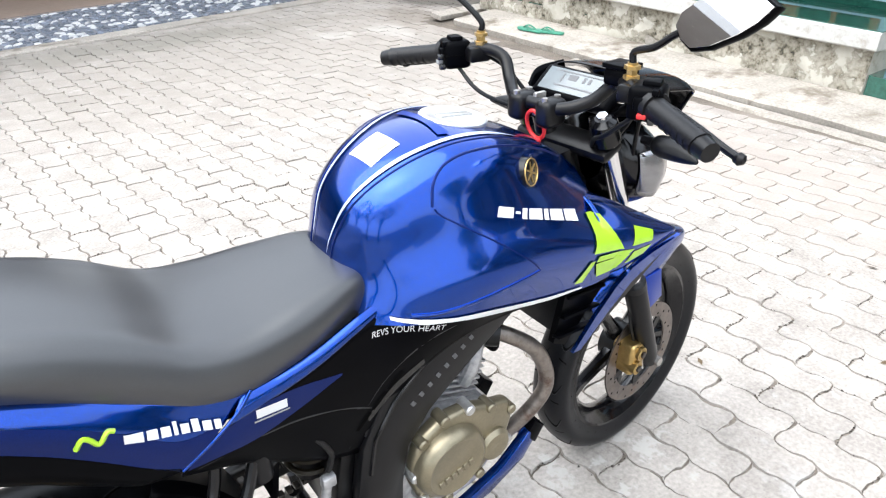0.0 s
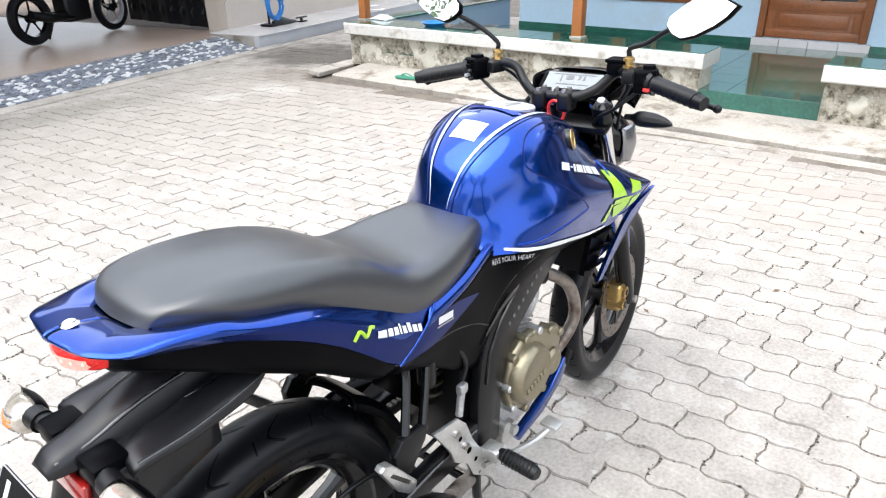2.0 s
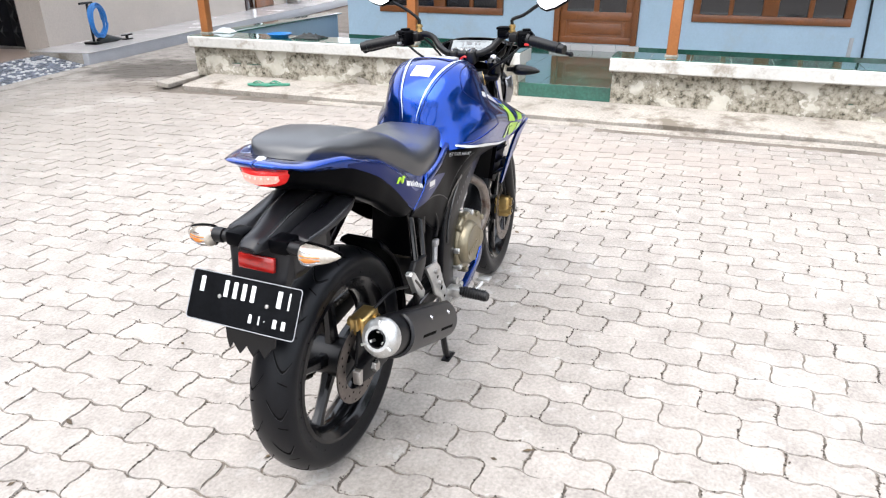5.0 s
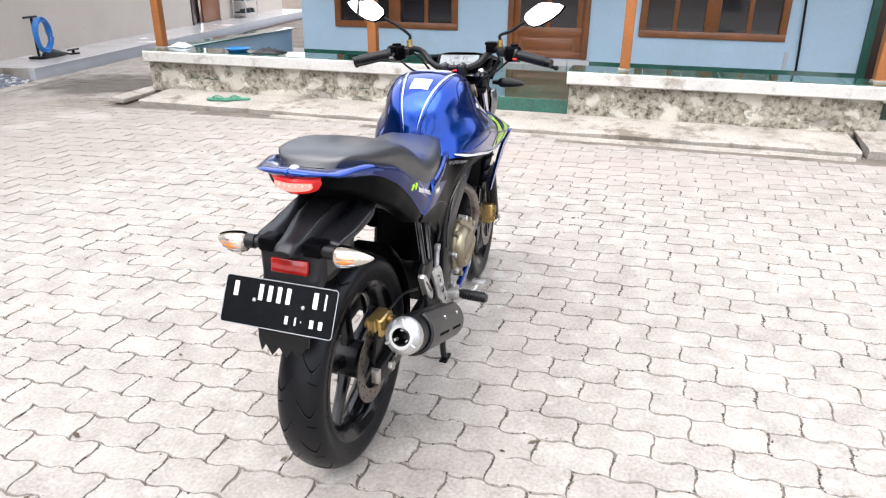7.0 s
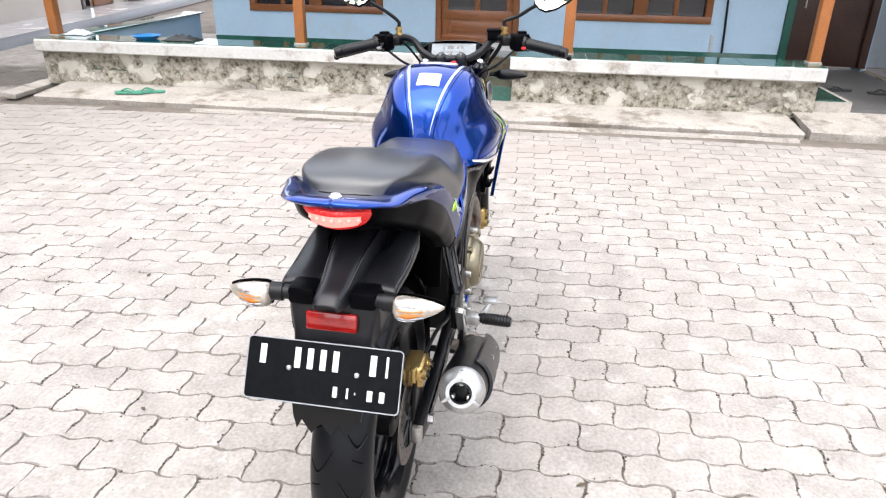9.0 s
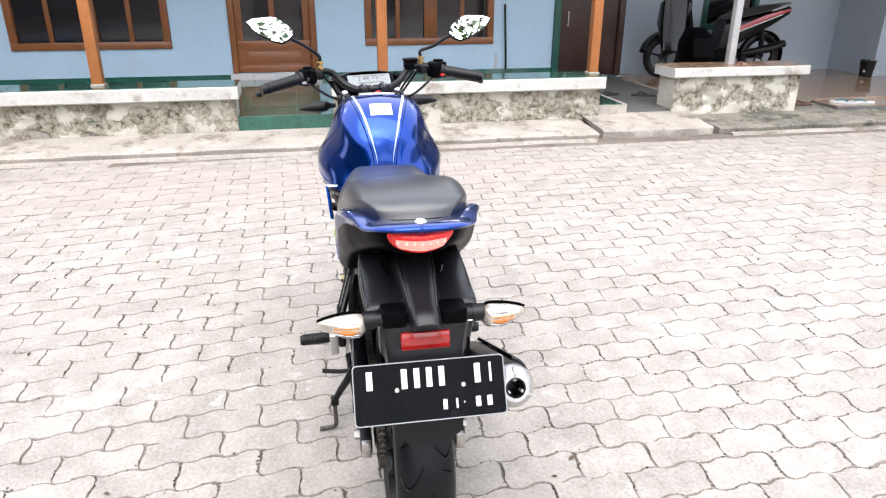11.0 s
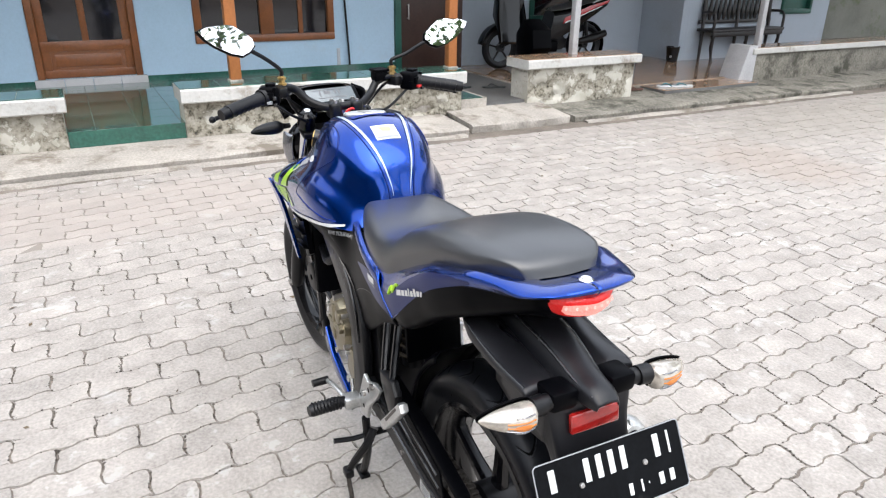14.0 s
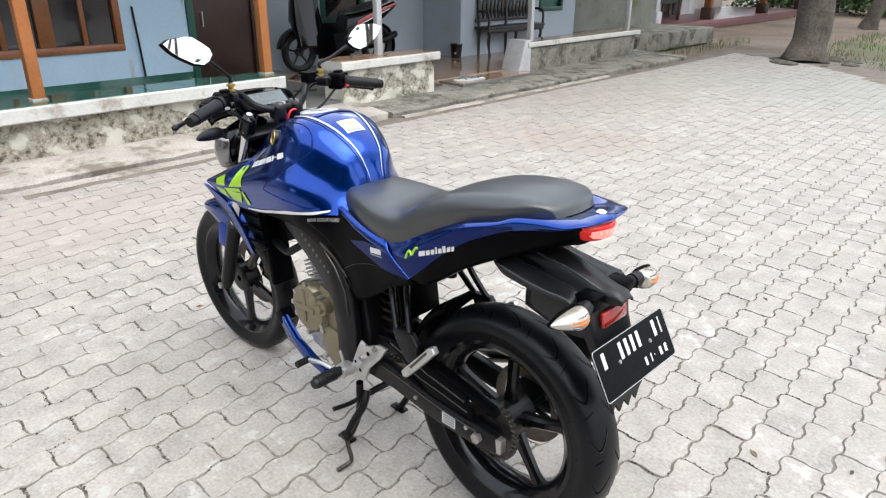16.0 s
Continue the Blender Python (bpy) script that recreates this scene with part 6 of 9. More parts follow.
for s in (1, -1):
    plate = ([(0.405, 0.41), (0.38, 0.402), (0.331, 0.426), (0.295, 0.427), (0.327, 0.382), (0.375, 0.333), (0.392, 0.287), (0.435, 0.274), (0.452, 0.313), (0.426, 0.369)] if s > 0 else
             [(0.282, 0.458), (0.36, 0.446), (0.384, 0.42), (0.406, 0.366), (0.43, 0.326), (0.486, 0.276), (0.5, 0.24), (0.448, 0.232), (0.408, 0.264), (0.387, 0.311), (0.346, 0.343), (0.334, 0.378)])
    mm = prism(plate, 0.13, 0.14, 0.0025)
    rs = part("footrest_plate", mm if s > 0 else flip_y(mm), ALU, bike, "cast alloy footrest plate")
    for bx, bz in (((0.34, 0.412), (0.398, 0.36)) if s > 0 else ((0.345, 0.422), (0.375, 0.37))):
        part("plate_bolt", rod((bx, 0.135 * s, bz), (bx, 0.148 * s, bz), 0.008, 10), STEEL, rs)
    for hx, hz, hr in (((0.372, 0.383, 0.007), (0.41, 0.315, 0.006), (0.43, 0.335, 0.005)) if s > 0 else ((0.362, 0.395, 0.006), (0.392, 0.345, 0.008), (0.415, 0.305, 0.006), (0.455, 0.262, 0.007))):
        part("plate_hole", lathe([(0.1405 * s, 0.0), (0.1407 * s, hr)], 12, "y", (hx, 0, hz)), GROOVE, rs)
    part("footrest_bracket", box((0.435, min(0.136 * s, 0.18 * s), 0.292), (0.475, max(0.136 * s, 0.18 * s), 0.322), 0.006), ALU, bike)
    peg = part("footpeg", tube([(0.455, 0.175 * s, 0.31), (0.455, 0.2 * s, 0.31), (0.453, 0.262 * s, 0.308), (0.452, 0.27 * s, 0.308)], [0.013, 0.0165, 0.0165, 0.013], 14), GRIP_RUBBER, bike, "black ribbed rubber footpeg")
    for i in range(9):
        part("rib", lathe([(-0.0016, 0.0172), (0.0, 0.0186), (0.0016, 0.0172)], 14, "y", (0.4545, (0.19 + 0.0085 * i) * s, 0.3095)), GRIP_RUBBER, peg)
part("gear_lever", joined(tube([(0.47, 0.15, 0.27), (0.55, 0.165, 0.285), (0.62, 0.175, 0.275)], 0.007, 8, 3), rod((0.47, 0.145, 0.28), (0.5, 0.14, 0.34), 0.005)), ALU, bike, "alloy gear lever")
part("gear_lever_rubber", tube([(0.618, 0.17, 0.275), (0.618, 0.215, 0.273)], 0.0105, 12), GRIP_RUBBER, bike)
part("brake_pedal", joined(tube([(0.43, -0.15, 0.28), (0.52, -0.16, 0.255), (0.6, -0.175, 0.245), (0.655, -0.19, 0.262)], 0.007, 8, 3), box((0.635, -0.21, 0.26), (0.672, -0.165, 0.27), 0.003)), ALU, bike, "alloy brake pedal")
part("master_cylinder", joined(rod((0.385, -0.12, 0.43), (0.396, -0.118, 0.485), 0.008), box((0.386, -0.126, 0.478), (0.41, -0.11, 0.5), 0.004)), ALU_DARK, bike, "rear brake master cylinder")
part("brake_hose", tube([(0.4, -0.118, 0.51), (0.405, -0.122, 0.55), (0.37, -0.12, 0.6), (0.31, -0.11, 0.57)], 0.005, 8, 4), GRIP_RUBBER, bike)
part("oil_reservoir", rod((0.3, -0.11, 0.56), (0.3, -0.11, 0.61), 0.018, 14), SATIN_BLACK, bike)
part("centre_stand", joined(tube([(0.43, 0.13, 0.26), (0.45, 0.12, 0.15), (0.51, 0.112, 0.03), (0.535, 0.112, 0.008)], 0.011, 10, 4), tube([(0.43, -0.13, 0.26), (0.45, -0.12, 0.15), (0.51, -0.106, 0.03), (0.535, -0.106, 0.008)], 0.011, 10, 4),
                            rod((0.44, -0.125, 0.2), (0.44, 0.125, 0.2), 0.01), box((0.5, 0.098, 0.0), (0.56, 0.126, 0.008), 0.002), box((0.5, -0.12, 0.0), (0.56, -0.092, 0.008), 0.002)), SATIN_BLACK, bike, "black centre stand, feet on the paving")
part("centre_stand_lever", tube([(0.44, 0.125, 0.2), (0.445, 0.16, 0.195), (0.45, 0.212, 0.2)], 0.007, 8, 3), SATIN_BLACK, bike)
ss = part("side_stand", joined(tube([(0.42, 0.112, 0.23), (0.413, 0.135, 0.19), (0.43, 0.16, 0.14), (0.442, 0.181, 0.094)], [0.012, 0.012, 0.011, 0.009], 10, 4), box((0.424, 0.168, 0.085), (0.456, 0.192, 0.108), 0.005)), SATIN_BLACK, bike, "side stand swung down")
part("stand_foot", tube([(0.442, 0.181, 0.1), (0.432, 0.181, 0.06), (0.421, 0.181, 0.022), (0.423, 0.2, 0.012), (0.426, 0.23, 0.008)], 0.0066, 10, 4), CHAIN_STEEL, ss, "worn steel foot of the stand")


# -- wheels --
def steer(name, m, material, label="", parent=None, **k):
    return part(name, moved(m, STEER), material, parent or bike, label, **k)


def turned(name, m, material, parent, label="", **k):
    return part(name, moved(m, STEER), material, parent, label, **k)


def wheel(put, name, x, z, tyre_w, tyre_r, rim_w, disc_r, disc_y, label, spin):
    """Cast five-spoke wheel: tyre with grooves, rim, twin-bladed spokes, hub and brake disc."""
    w = put(name, lathe([(-rim_w / 2, 0.045), (-rim_w / 2 + 0.004, 0.052), (rim_w / 2 - 0.004, 0.052), (rim_w / 2, 0.045), (rim_w / 2, 0.012), (-rim_w / 2, 0.012)], 28, "y", (x, 0, z), True), SATIN_BLACK, bike, label)
    rr = 0.2159
    h = tyre_r - rr
    hw = tyre_w / 2
    prof = [(-rim_w / 2, rr - 0.006), (-hw * 0.86, rr + h * 0.22), (-hw, rr + h * 0.5), (-hw * 0.93, rr + h * 0.72), (-hw * 0.7, rr + h * 0.885), (-hw * 0.38, rr + h * 0.972), (0, rr + h),
            (hw * 0.38, rr + h * 0.972), (hw * 0.7, rr + h * 0.885), (hw * 0.93, rr + h * 0.72), (hw, rr + h * 0.5), (hw * 0.86, rr + h * 0.22), (rim_w / 2, rr - 0.006)]
    P = spline([(a, b, 0) for a, b in prof], 3)[:, :2]
    tyre = put("tyre", lathe([tuple(p) for p in P], 96, "y", (x, 0, z)), RUBBER, w, "black road tyre with slanted grooves", smooth=80)

    def on(y, a, lift=0.0005):
        r = np.interp(y, P[3:-3, 0], P[3:-3, 1]) + lift
        return (x + r * math.cos(a), y, z + r * math.sin(a))
    gr, lips = [], []
    for k in range(16):
        for s in (1, -1):
            a0 = 2 * math.pi * (k + (0.5 if s < 0 else 0)) / 16
            line = [(0.1, 0.0), (0.42, 0.12), (0.66, 0.155), (0.9, 0.05)]
            L = spline([(hw * u * s, a0 + v, 0) for u, v in line], 5)
            wv, wf = [], []
            for i, q in enumerate(L):
                t = 0.0035 * math.sin(math.pi * min(1, max(0.08, i / (len(L) - 1) * 0.92 + 0.06))) / tyre_r + 0.002
                wv += [on(q[0], q[1] - t), on(q[0], q[1] + t)]
            wf = [[2 * i, 2 * i + 1, 2 * i + 3, 2 * i + 2] for i in range(len(L) - 1)]
            gr.append((wv, wf))
            lips.append(tube([on(q[0], q[1] + 0.011, -0.0004) for q in L[1:-1]], 0.0016, 5))
            L2 = [(hw * (0.5 + 0.4 * i / 5) * s, a0 + 0.24 + 0.035 * i / 5) for i in range(6)]
            wv = []
            for q in L2:
                wv += [on(q[0], q[1] - 0.0055), on(q[0], q[1] + 0.0055)]
            gr.append((wv, [[2 * i, 2 * i + 1, 2 * i + 3, 2 * i + 2] for i in range(5)]))
    tagged(put("tread", joined(*gr), GROOVE, tyre), kind="stuff")
    tagged(put("tread_edge", joined(*lips), RUBBER, tyre), kind="stuff")
    put("rim", lathe([(-rim_w / 2 - 0.004, rr + 0.006), (-rim_w / 2 - 0.006, rr - 0.004), (-rim_w / 2 + 0.004, rr - 0.016), (-rim_w / 2 + 0.016, rr - 0.03), (0, rr - 0.036), (rim_w / 2 - 0.016, rr - 0.03),
                       (rim_w / 2 - 0.004, rr - 0.016), (rim_w / 2 + 0.006, rr - 0.004), (rim_w / 2 + 0.004, rr + 0.006)], 72, "y", (x, 0, z)), GLOSS_BLACK, w, "gloss black cast rim", smooth=50)
    for k in range(5):
        a = spin + 2 * math.pi * k / 5
        sp = []
        for r, hwid, t in ((0.04, 0.02, 0.017), (0.1, 0.015, 0.014), (0.16, 0.014, 0.013), (0.186, 0.02, 0.016)):
            c, s2 = math.cos(a), math.sin(a)
            ring = [(-hwid, -t * 0.5), (-hwid * 0.5, -t), (hwid * 0.5, -t), (hwid, -t * 0.5), (hwid, t * 0.5), (hwid * 0.5, t), (-hwid * 0.5, t), (-hwid, t * 0.5)]
            sp.append([(x + r * c - u * s2, y, z + r * s2 + u * c) for u, y in ring])
        v = [p for ring in sp for p in ring]
        f = [[i * 8 + j, i * 8 + (j + 1) % 8, (i + 1) * 8 + (j + 1) % 8, (i + 1) * 8 + j] for i in range(3) for j in range(8)]
        put("spoke", (v, f), GLOSS_BLACK, w)
    d = put("brake_disc", lathe([(disc_y - 0.002, disc_r), (disc_y + 0.002, disc_r), (disc_y + 0.002, disc_r - 0.038), (disc_y - 0.002, disc_r - 0.038)], 56, "y", (x, 0, z), True), DISC_STEEL, w, "drilled steel brake disc")
    put("disc_carrier", joined(*[moved(box((0.02, disc_y - 0.002, -0.009), (disc_r - 0.03, disc_y + 0.002, 0.009)), pose(x, 0, z, 0, 72 * k + 20, 0)) for k in range(5)]), SATIN_BLACK, w)
    holes = []
    sd = 1 if disc_y > 0 else -1
    for k in range(30):
        a = 2 * math.pi * k / 30
        r = disc_r - 0.008 - 0.011 * (k % 3)
        holes.append(lathe([(disc_y + 0.0024 * sd, 0.0), (disc_y + 0.0024 * sd, 0.0034)], 8, "y", (x + r * math.cos(a), 0, z + r * math.sin(a))))
    tagged(put("drilling", joined(*holes), GROOVE, d), kind="stuff")
    return w


wheel(part, "rear_wheel", RX, RZ, 0.122, 0.298, 0.092, 0.11, -0.078, "black five-spoke rear wheel", radians(20))
wheel(turned, "front_wheel", FXL, FZ, 0.094, 0.287, 0.064, 0.133, -0.058, "black five-spoke front wheel", radians(55))
spr = part("rear_sprocket", lathe([(0.07, 0.074), (0.078, 0.074), (0.078, 0.04), (0.07, 0.04)], 60, "y", (RX, 0, RZ), True), CHAIN_STEEL, bike, "steel rear sprocket")
part("sprocket_teeth", joined(*[moved(box((0.072, 0.071, -0.003), (0.0815, 0.077, 0.003)), pose(RX, 0, RZ, 0, 360 * k / 42, 0)) for k in range(42)]), CHAIN_STEEL, spr)
part("hub_carrier", lathe([(0.05, 0.045), (0.084, 0.042), (0.088, 0.03), (0.088, 0.0)], 24, "y", (RX, 0, RZ)), SATIN_BLACK, bike)
# calipers
part("rear_caliper", joined(box((-0.035, -0.112, 0.395), (0.045, -0.064, 0.45), 0.01, 3), rod((-0.02, -0.118, 0.43), (-0.02, -0.06, 0.43), 0.014), rod((0.025, -0.118, 0.425), (0.025, -0.06, 0.425), 0.014), box((-0.05, -0.1, 0.42), (-0.03, -0.085, 0.455), 0.004)), GOLD_BRIGHT, bike, "gold rear brake caliper")
part("caliper_bracket", prism([(0.04, 0.43), (-0.04, 0.42), (-0.06, 0.33), (-0.02, 0.29), (0.02, 0.34)], -0.1, -0.09, 0.002), SATIN_BLACK, bike)
steer("front_caliper", joined(box((1.165, -0.1, 0.285), (1.215, -0.045, 0.37), 0.01, 3), rod((1.19, -0.108, 0.345), (1.19, -0.04, 0.345), 0.017), rod((1.18, -0.108, 0.31), (1.18, -0.04, 0.31), 0.017), box((1.2, -0.095, 0.33), (1.235, -0.075, 0.37), 0.005)), GOLD_BRIGHT, "gold front brake caliper")

for x, z in ((1.19, 0.345), (1.18, 0.31)):
    steer("caliper_bolt", rod((x, -0.113, z), (x, -0.106, z), 0.008, 6), CHAIN_STEEL)
    steer("caliper_ring", lathe([(-0.11, 0.012), (-0.108, 0.0155), (-0.104, 0.0155)], 18, "y", (x, 0, z)), GOLD_BRIGHT)
steer("pad_pin", rod((1.21, -0.1, 0.29), (1.225, -0.07, 0.375), 0.004, 8), STEEL)
part("caliper_bolt", rod((-0.02, -0.124, 0.43), (-0.02, -0.117, 0.43), 0.008, 6), CHAIN_STEEL, bike)
part("caliper_bolt", rod((0.025, -0.124, 0.425), (0.025, -0.117, 0.425), 0.008, 6), CHAIN_STEEL, bike)
part("brake_line", tube([(0.03, -0.105, 0.45), (0.12, -0.115, 0.46), (0.25, -0.12, 0.42), (0.36, -0.12, 0.43)], 0.0045, 8, 4), GRIP_RUBBER, bike, "black rear brake hose")

# -- front end --
for s in (1, -1):
    base = Vector((1.262 - 0.012, 0.088 * s, 0.3))
    top = base + HEADANG * 0.685
    k1 = base + HEADANG * 0.26
    steer("fork_slider", tube([base - HEADANG * 0.02, base + HEADANG * 0.02, k1 - HEADANG * 0.01, k1], [0.018, 0.024, 0.025, 0.023], 18), SATIN_BLACK, "black fork slider")
    steer("fork_tube", tube([k1, top], 0.0165, 16), CHROME, "chrome fork tube")
    steer("fork_boot", tube([k1 - HEADANG * 0.004, k1 + HEADANG * 0.014], 0.026, 16), GRIP_RUBBER)
    steer("fork_cap", tube([top - HEADANG * 0.03, top, top + HEADANG * 0.012, top + HEADANG * 0.02], [0.025, 0.026, 0.024, 0.014], 18), GLOSS_BLACK, "black fork cap")
    steer("cap_nut", tube([top + HEADANG * 0.018, top + HEADANG * 0.026], [0.011, 0.01], 6), CHROME)
    steer("axle_bolt", rod((FXL, 0.07 * s, FZ), (FXL, 0.115 * s, FZ), 0.012, 6), STEEL)
fk = [Vector((1.25, 0, 0.3)) + HEADANG * d for d in (0.45, 0.64)]
steer("lower_clamp", moved(box((-0.035, -0.115, -0.018), (0.03, 0.115, 0.018), 0.01), Matrix.Translation(fk[0]) @ pose(0, 0, 0, 0, -23, 0)), SATIN_BLACK)
steer("upper_clamp", moved(box((-0.034, -0.106, -0.011), (0.02, 0.106, 0.011), 0.009), Matrix.Translation(fk[1]) @ pose(0, 0, 0, 0, -23, 0)), SATIN_BLACK, "black upper fork clamp")
steer("steering_head", rod(tuple(fk[0] - Vector((0.03, 0, 0.02))), tuple(fk[1] - Vector((0.03, 0, 0.01))), 0.03, 18), SATIN_BLACK)
FENDER = [
    [(1.05, 0, 0.535), (1.05, 0.03, 0.53), (1.05, 0.05, 0.515), (1.055, 0.058, 0.49)],
    [(1.14, 0, 0.578), (1.14, 0.034, 0.573), (1.142, 0.058, 0.553), (1.15, 0.066, 0.5)],
    [(1.24, 0, 0.597), (1.24, 0.034, 0.592), (1.24, 0.058, 0.57), (1.245, 0.066, 0.5)],
    [(1.34, 0, 0.588), (1.34, 0.03, 0.583), (1.338, 0.05, 0.565), (1.335, 0.056, 0.53)],
    [(1.42, 0, 0.562), (1.42, 0.02, 0.559), (1.418, 0.033, 0.55), (1.415, 0.036, 0.535)],
    [(1.455, 0, 0.543), (1.455, 0.008, 0.542), (1.453, 0.013, 0.538), (1.452, 0.014, 0.534)],
]
steer("front_fender", half_loft(FENDER, nu=5, nv=4), BLUE, "glossy blue front mudguard", shell=0.003, smooth=60)
steer("fender_stay", prism([(1.2, 0.52), (1.28, 0.52), (1.3, 0.44), (1.25, 0.42)], 0.064, 0.07, 0.002), NAVY)
steer("fender_stay", prism([(1.2, 0.52), (1.28, 0.52), (1.3, 0.44), (1.25, 0.42)], -0.07, -0.064, 0.002), NAVY)
steer("head_lamp", loft([[(1.06, r * 0.98 * math.cos(a) * 0.1, 0.82 + 0.085 * r * math.sin(a)) for a in np.linspace(0, 2 * math.pi, 17)] if False else [(x0, w * math.cos(a), zc + h * math.sin(a)) for a in np.linspace(0, 2 * math.pi, 17)]
                        for x0, w, h, zc in ((1.04, 0.05, 0.05, 0.84), (1.07, 0.1, 0.085, 0.83), (1.12, 0.115, 0.095, 0.815), (1.17, 0.1, 0.085, 0.8), (1.205, 0.06, 0.05, 0.79), (1.212, 0.005, 0.005, 0.79))] , nu=4, nv=2), GLOSS_BLACK, "black head lamp shell", smooth=60)
flank = loft([[(1.075, 0.103, 0.86), (1.075, 0.109, 0.82), (1.08, 0.1, 0.775)], [(1.12, 0.116, 0.865), (1.12, 0.123, 0.815), (1.12, 0.112, 0.765)], [(1.165, 0.1, 0.845), (1.165, 0.107, 0.805), (1.165, 0.097, 0.765)]], nu=4, nv=4)
steer("head_lamp_side", flank, LAMP_SILVER, "silver head lamp flank", shell=0.003)
steer("head_lamp_side", flip_y(flank), LAMP_SILVER, "silver head lamp flank", shell=0.003)
# instrument cowl and display
COWL = [
    [(0.99, 0, 0.945), (0.99, 0.05, 0.945), (0.992, 0.09, 0.95), (0.995, 0.105, 0.965)],
    [(1.04, 0, 0.93), (1.04, 0.06, 0.932), (1.04, 0.105, 0.945), (1.035, 0.12, 0.985)],
    [(1.1, 0, 0.93), (1.1, 0.05, 0.935), (1.095, 0.09, 0.955), (1.085, 0.1, 0.995)],
]
steer("instrument_cowl", joined(half_loft(COWL, nu=4, nv=4)), BLACK_PLASTIC, "black instrument cowl", shell=0.004, smooth=60)
steer("flyscreen", half_loft([[(1.055, 0, 1.004), (1.055, 0.07, 1.0), (1.05, 0.112, 0.982)], [(1.13, 0, 0.994), (1.13, 0.08, 0.989), (1.125, 0.123, 0.971)], [(1.19, 0, 0.98), (1.19, 0.088, 0.975), (1.185, 0.127, 0.96)], [(1.215, 0, 0.955), (1.21, 0.075, 0.948), (1.2, 0.11, 0.935)], [(1.205, 0, 0.9), (1.2, 0.06, 0.895), (1.19, 0.09, 0.885)]], nu=5, nv=5), GLOSS_BLACK, "small black flyscreen", shell=0.003, smooth=60)
DISP = STEER @ pose(1.005, 0, 0.977, 0, -38, 0)
inst = part("instrument", moved(box((-0.036, -0.088, -0.02), (0.036, 0.088, 0.006), 0.012, 3), DISP), BLACK_PLASTIC, bike, "black digital instrument")
part("display", moved(box((-0.024, -0.072, 0.0062), (0.026, 0.072, 0.0075), 0.0005, 1), DISP), SCREEN, inst, "grey lcd display")
for a, b, c, d in ((0.004, -0.03, 0.016, -0.024), (0.004, -0.018, 0.016, -0.012), (0.004, 0.0, 0.016, 0.02), (-0.012, -0.045, -0.009, 0.04), (-0.003, 0.03, 0.016, 0.034), (0.019, -0.055, 0.0215, 0.055)):
    part("display_mark", moved(box((a, b, 0.0076), (c, d, 0.0079)), DISP), DIM_DECAL, inst)
# handlebar
bar_pts = [(0.9, 0, 0.968), (0.903, 0.05, 0.968), (0.93, 0.092, 0.985), (0.945, 0.125, 1.018), (0.925, 0.165, 1.03), (0.895, 0.22, 1.018), (0.843, 0.352, 0.994)]
TURN = STEER
full = [(x, -y, z) for x, y, z in bar_pts[:0:-1]] + bar_pts
bar = part("handlebar", moved(tube(full, 0.0112, 14, 5), TURN), SATIN_BLACK, bike, "black tubular handlebar")


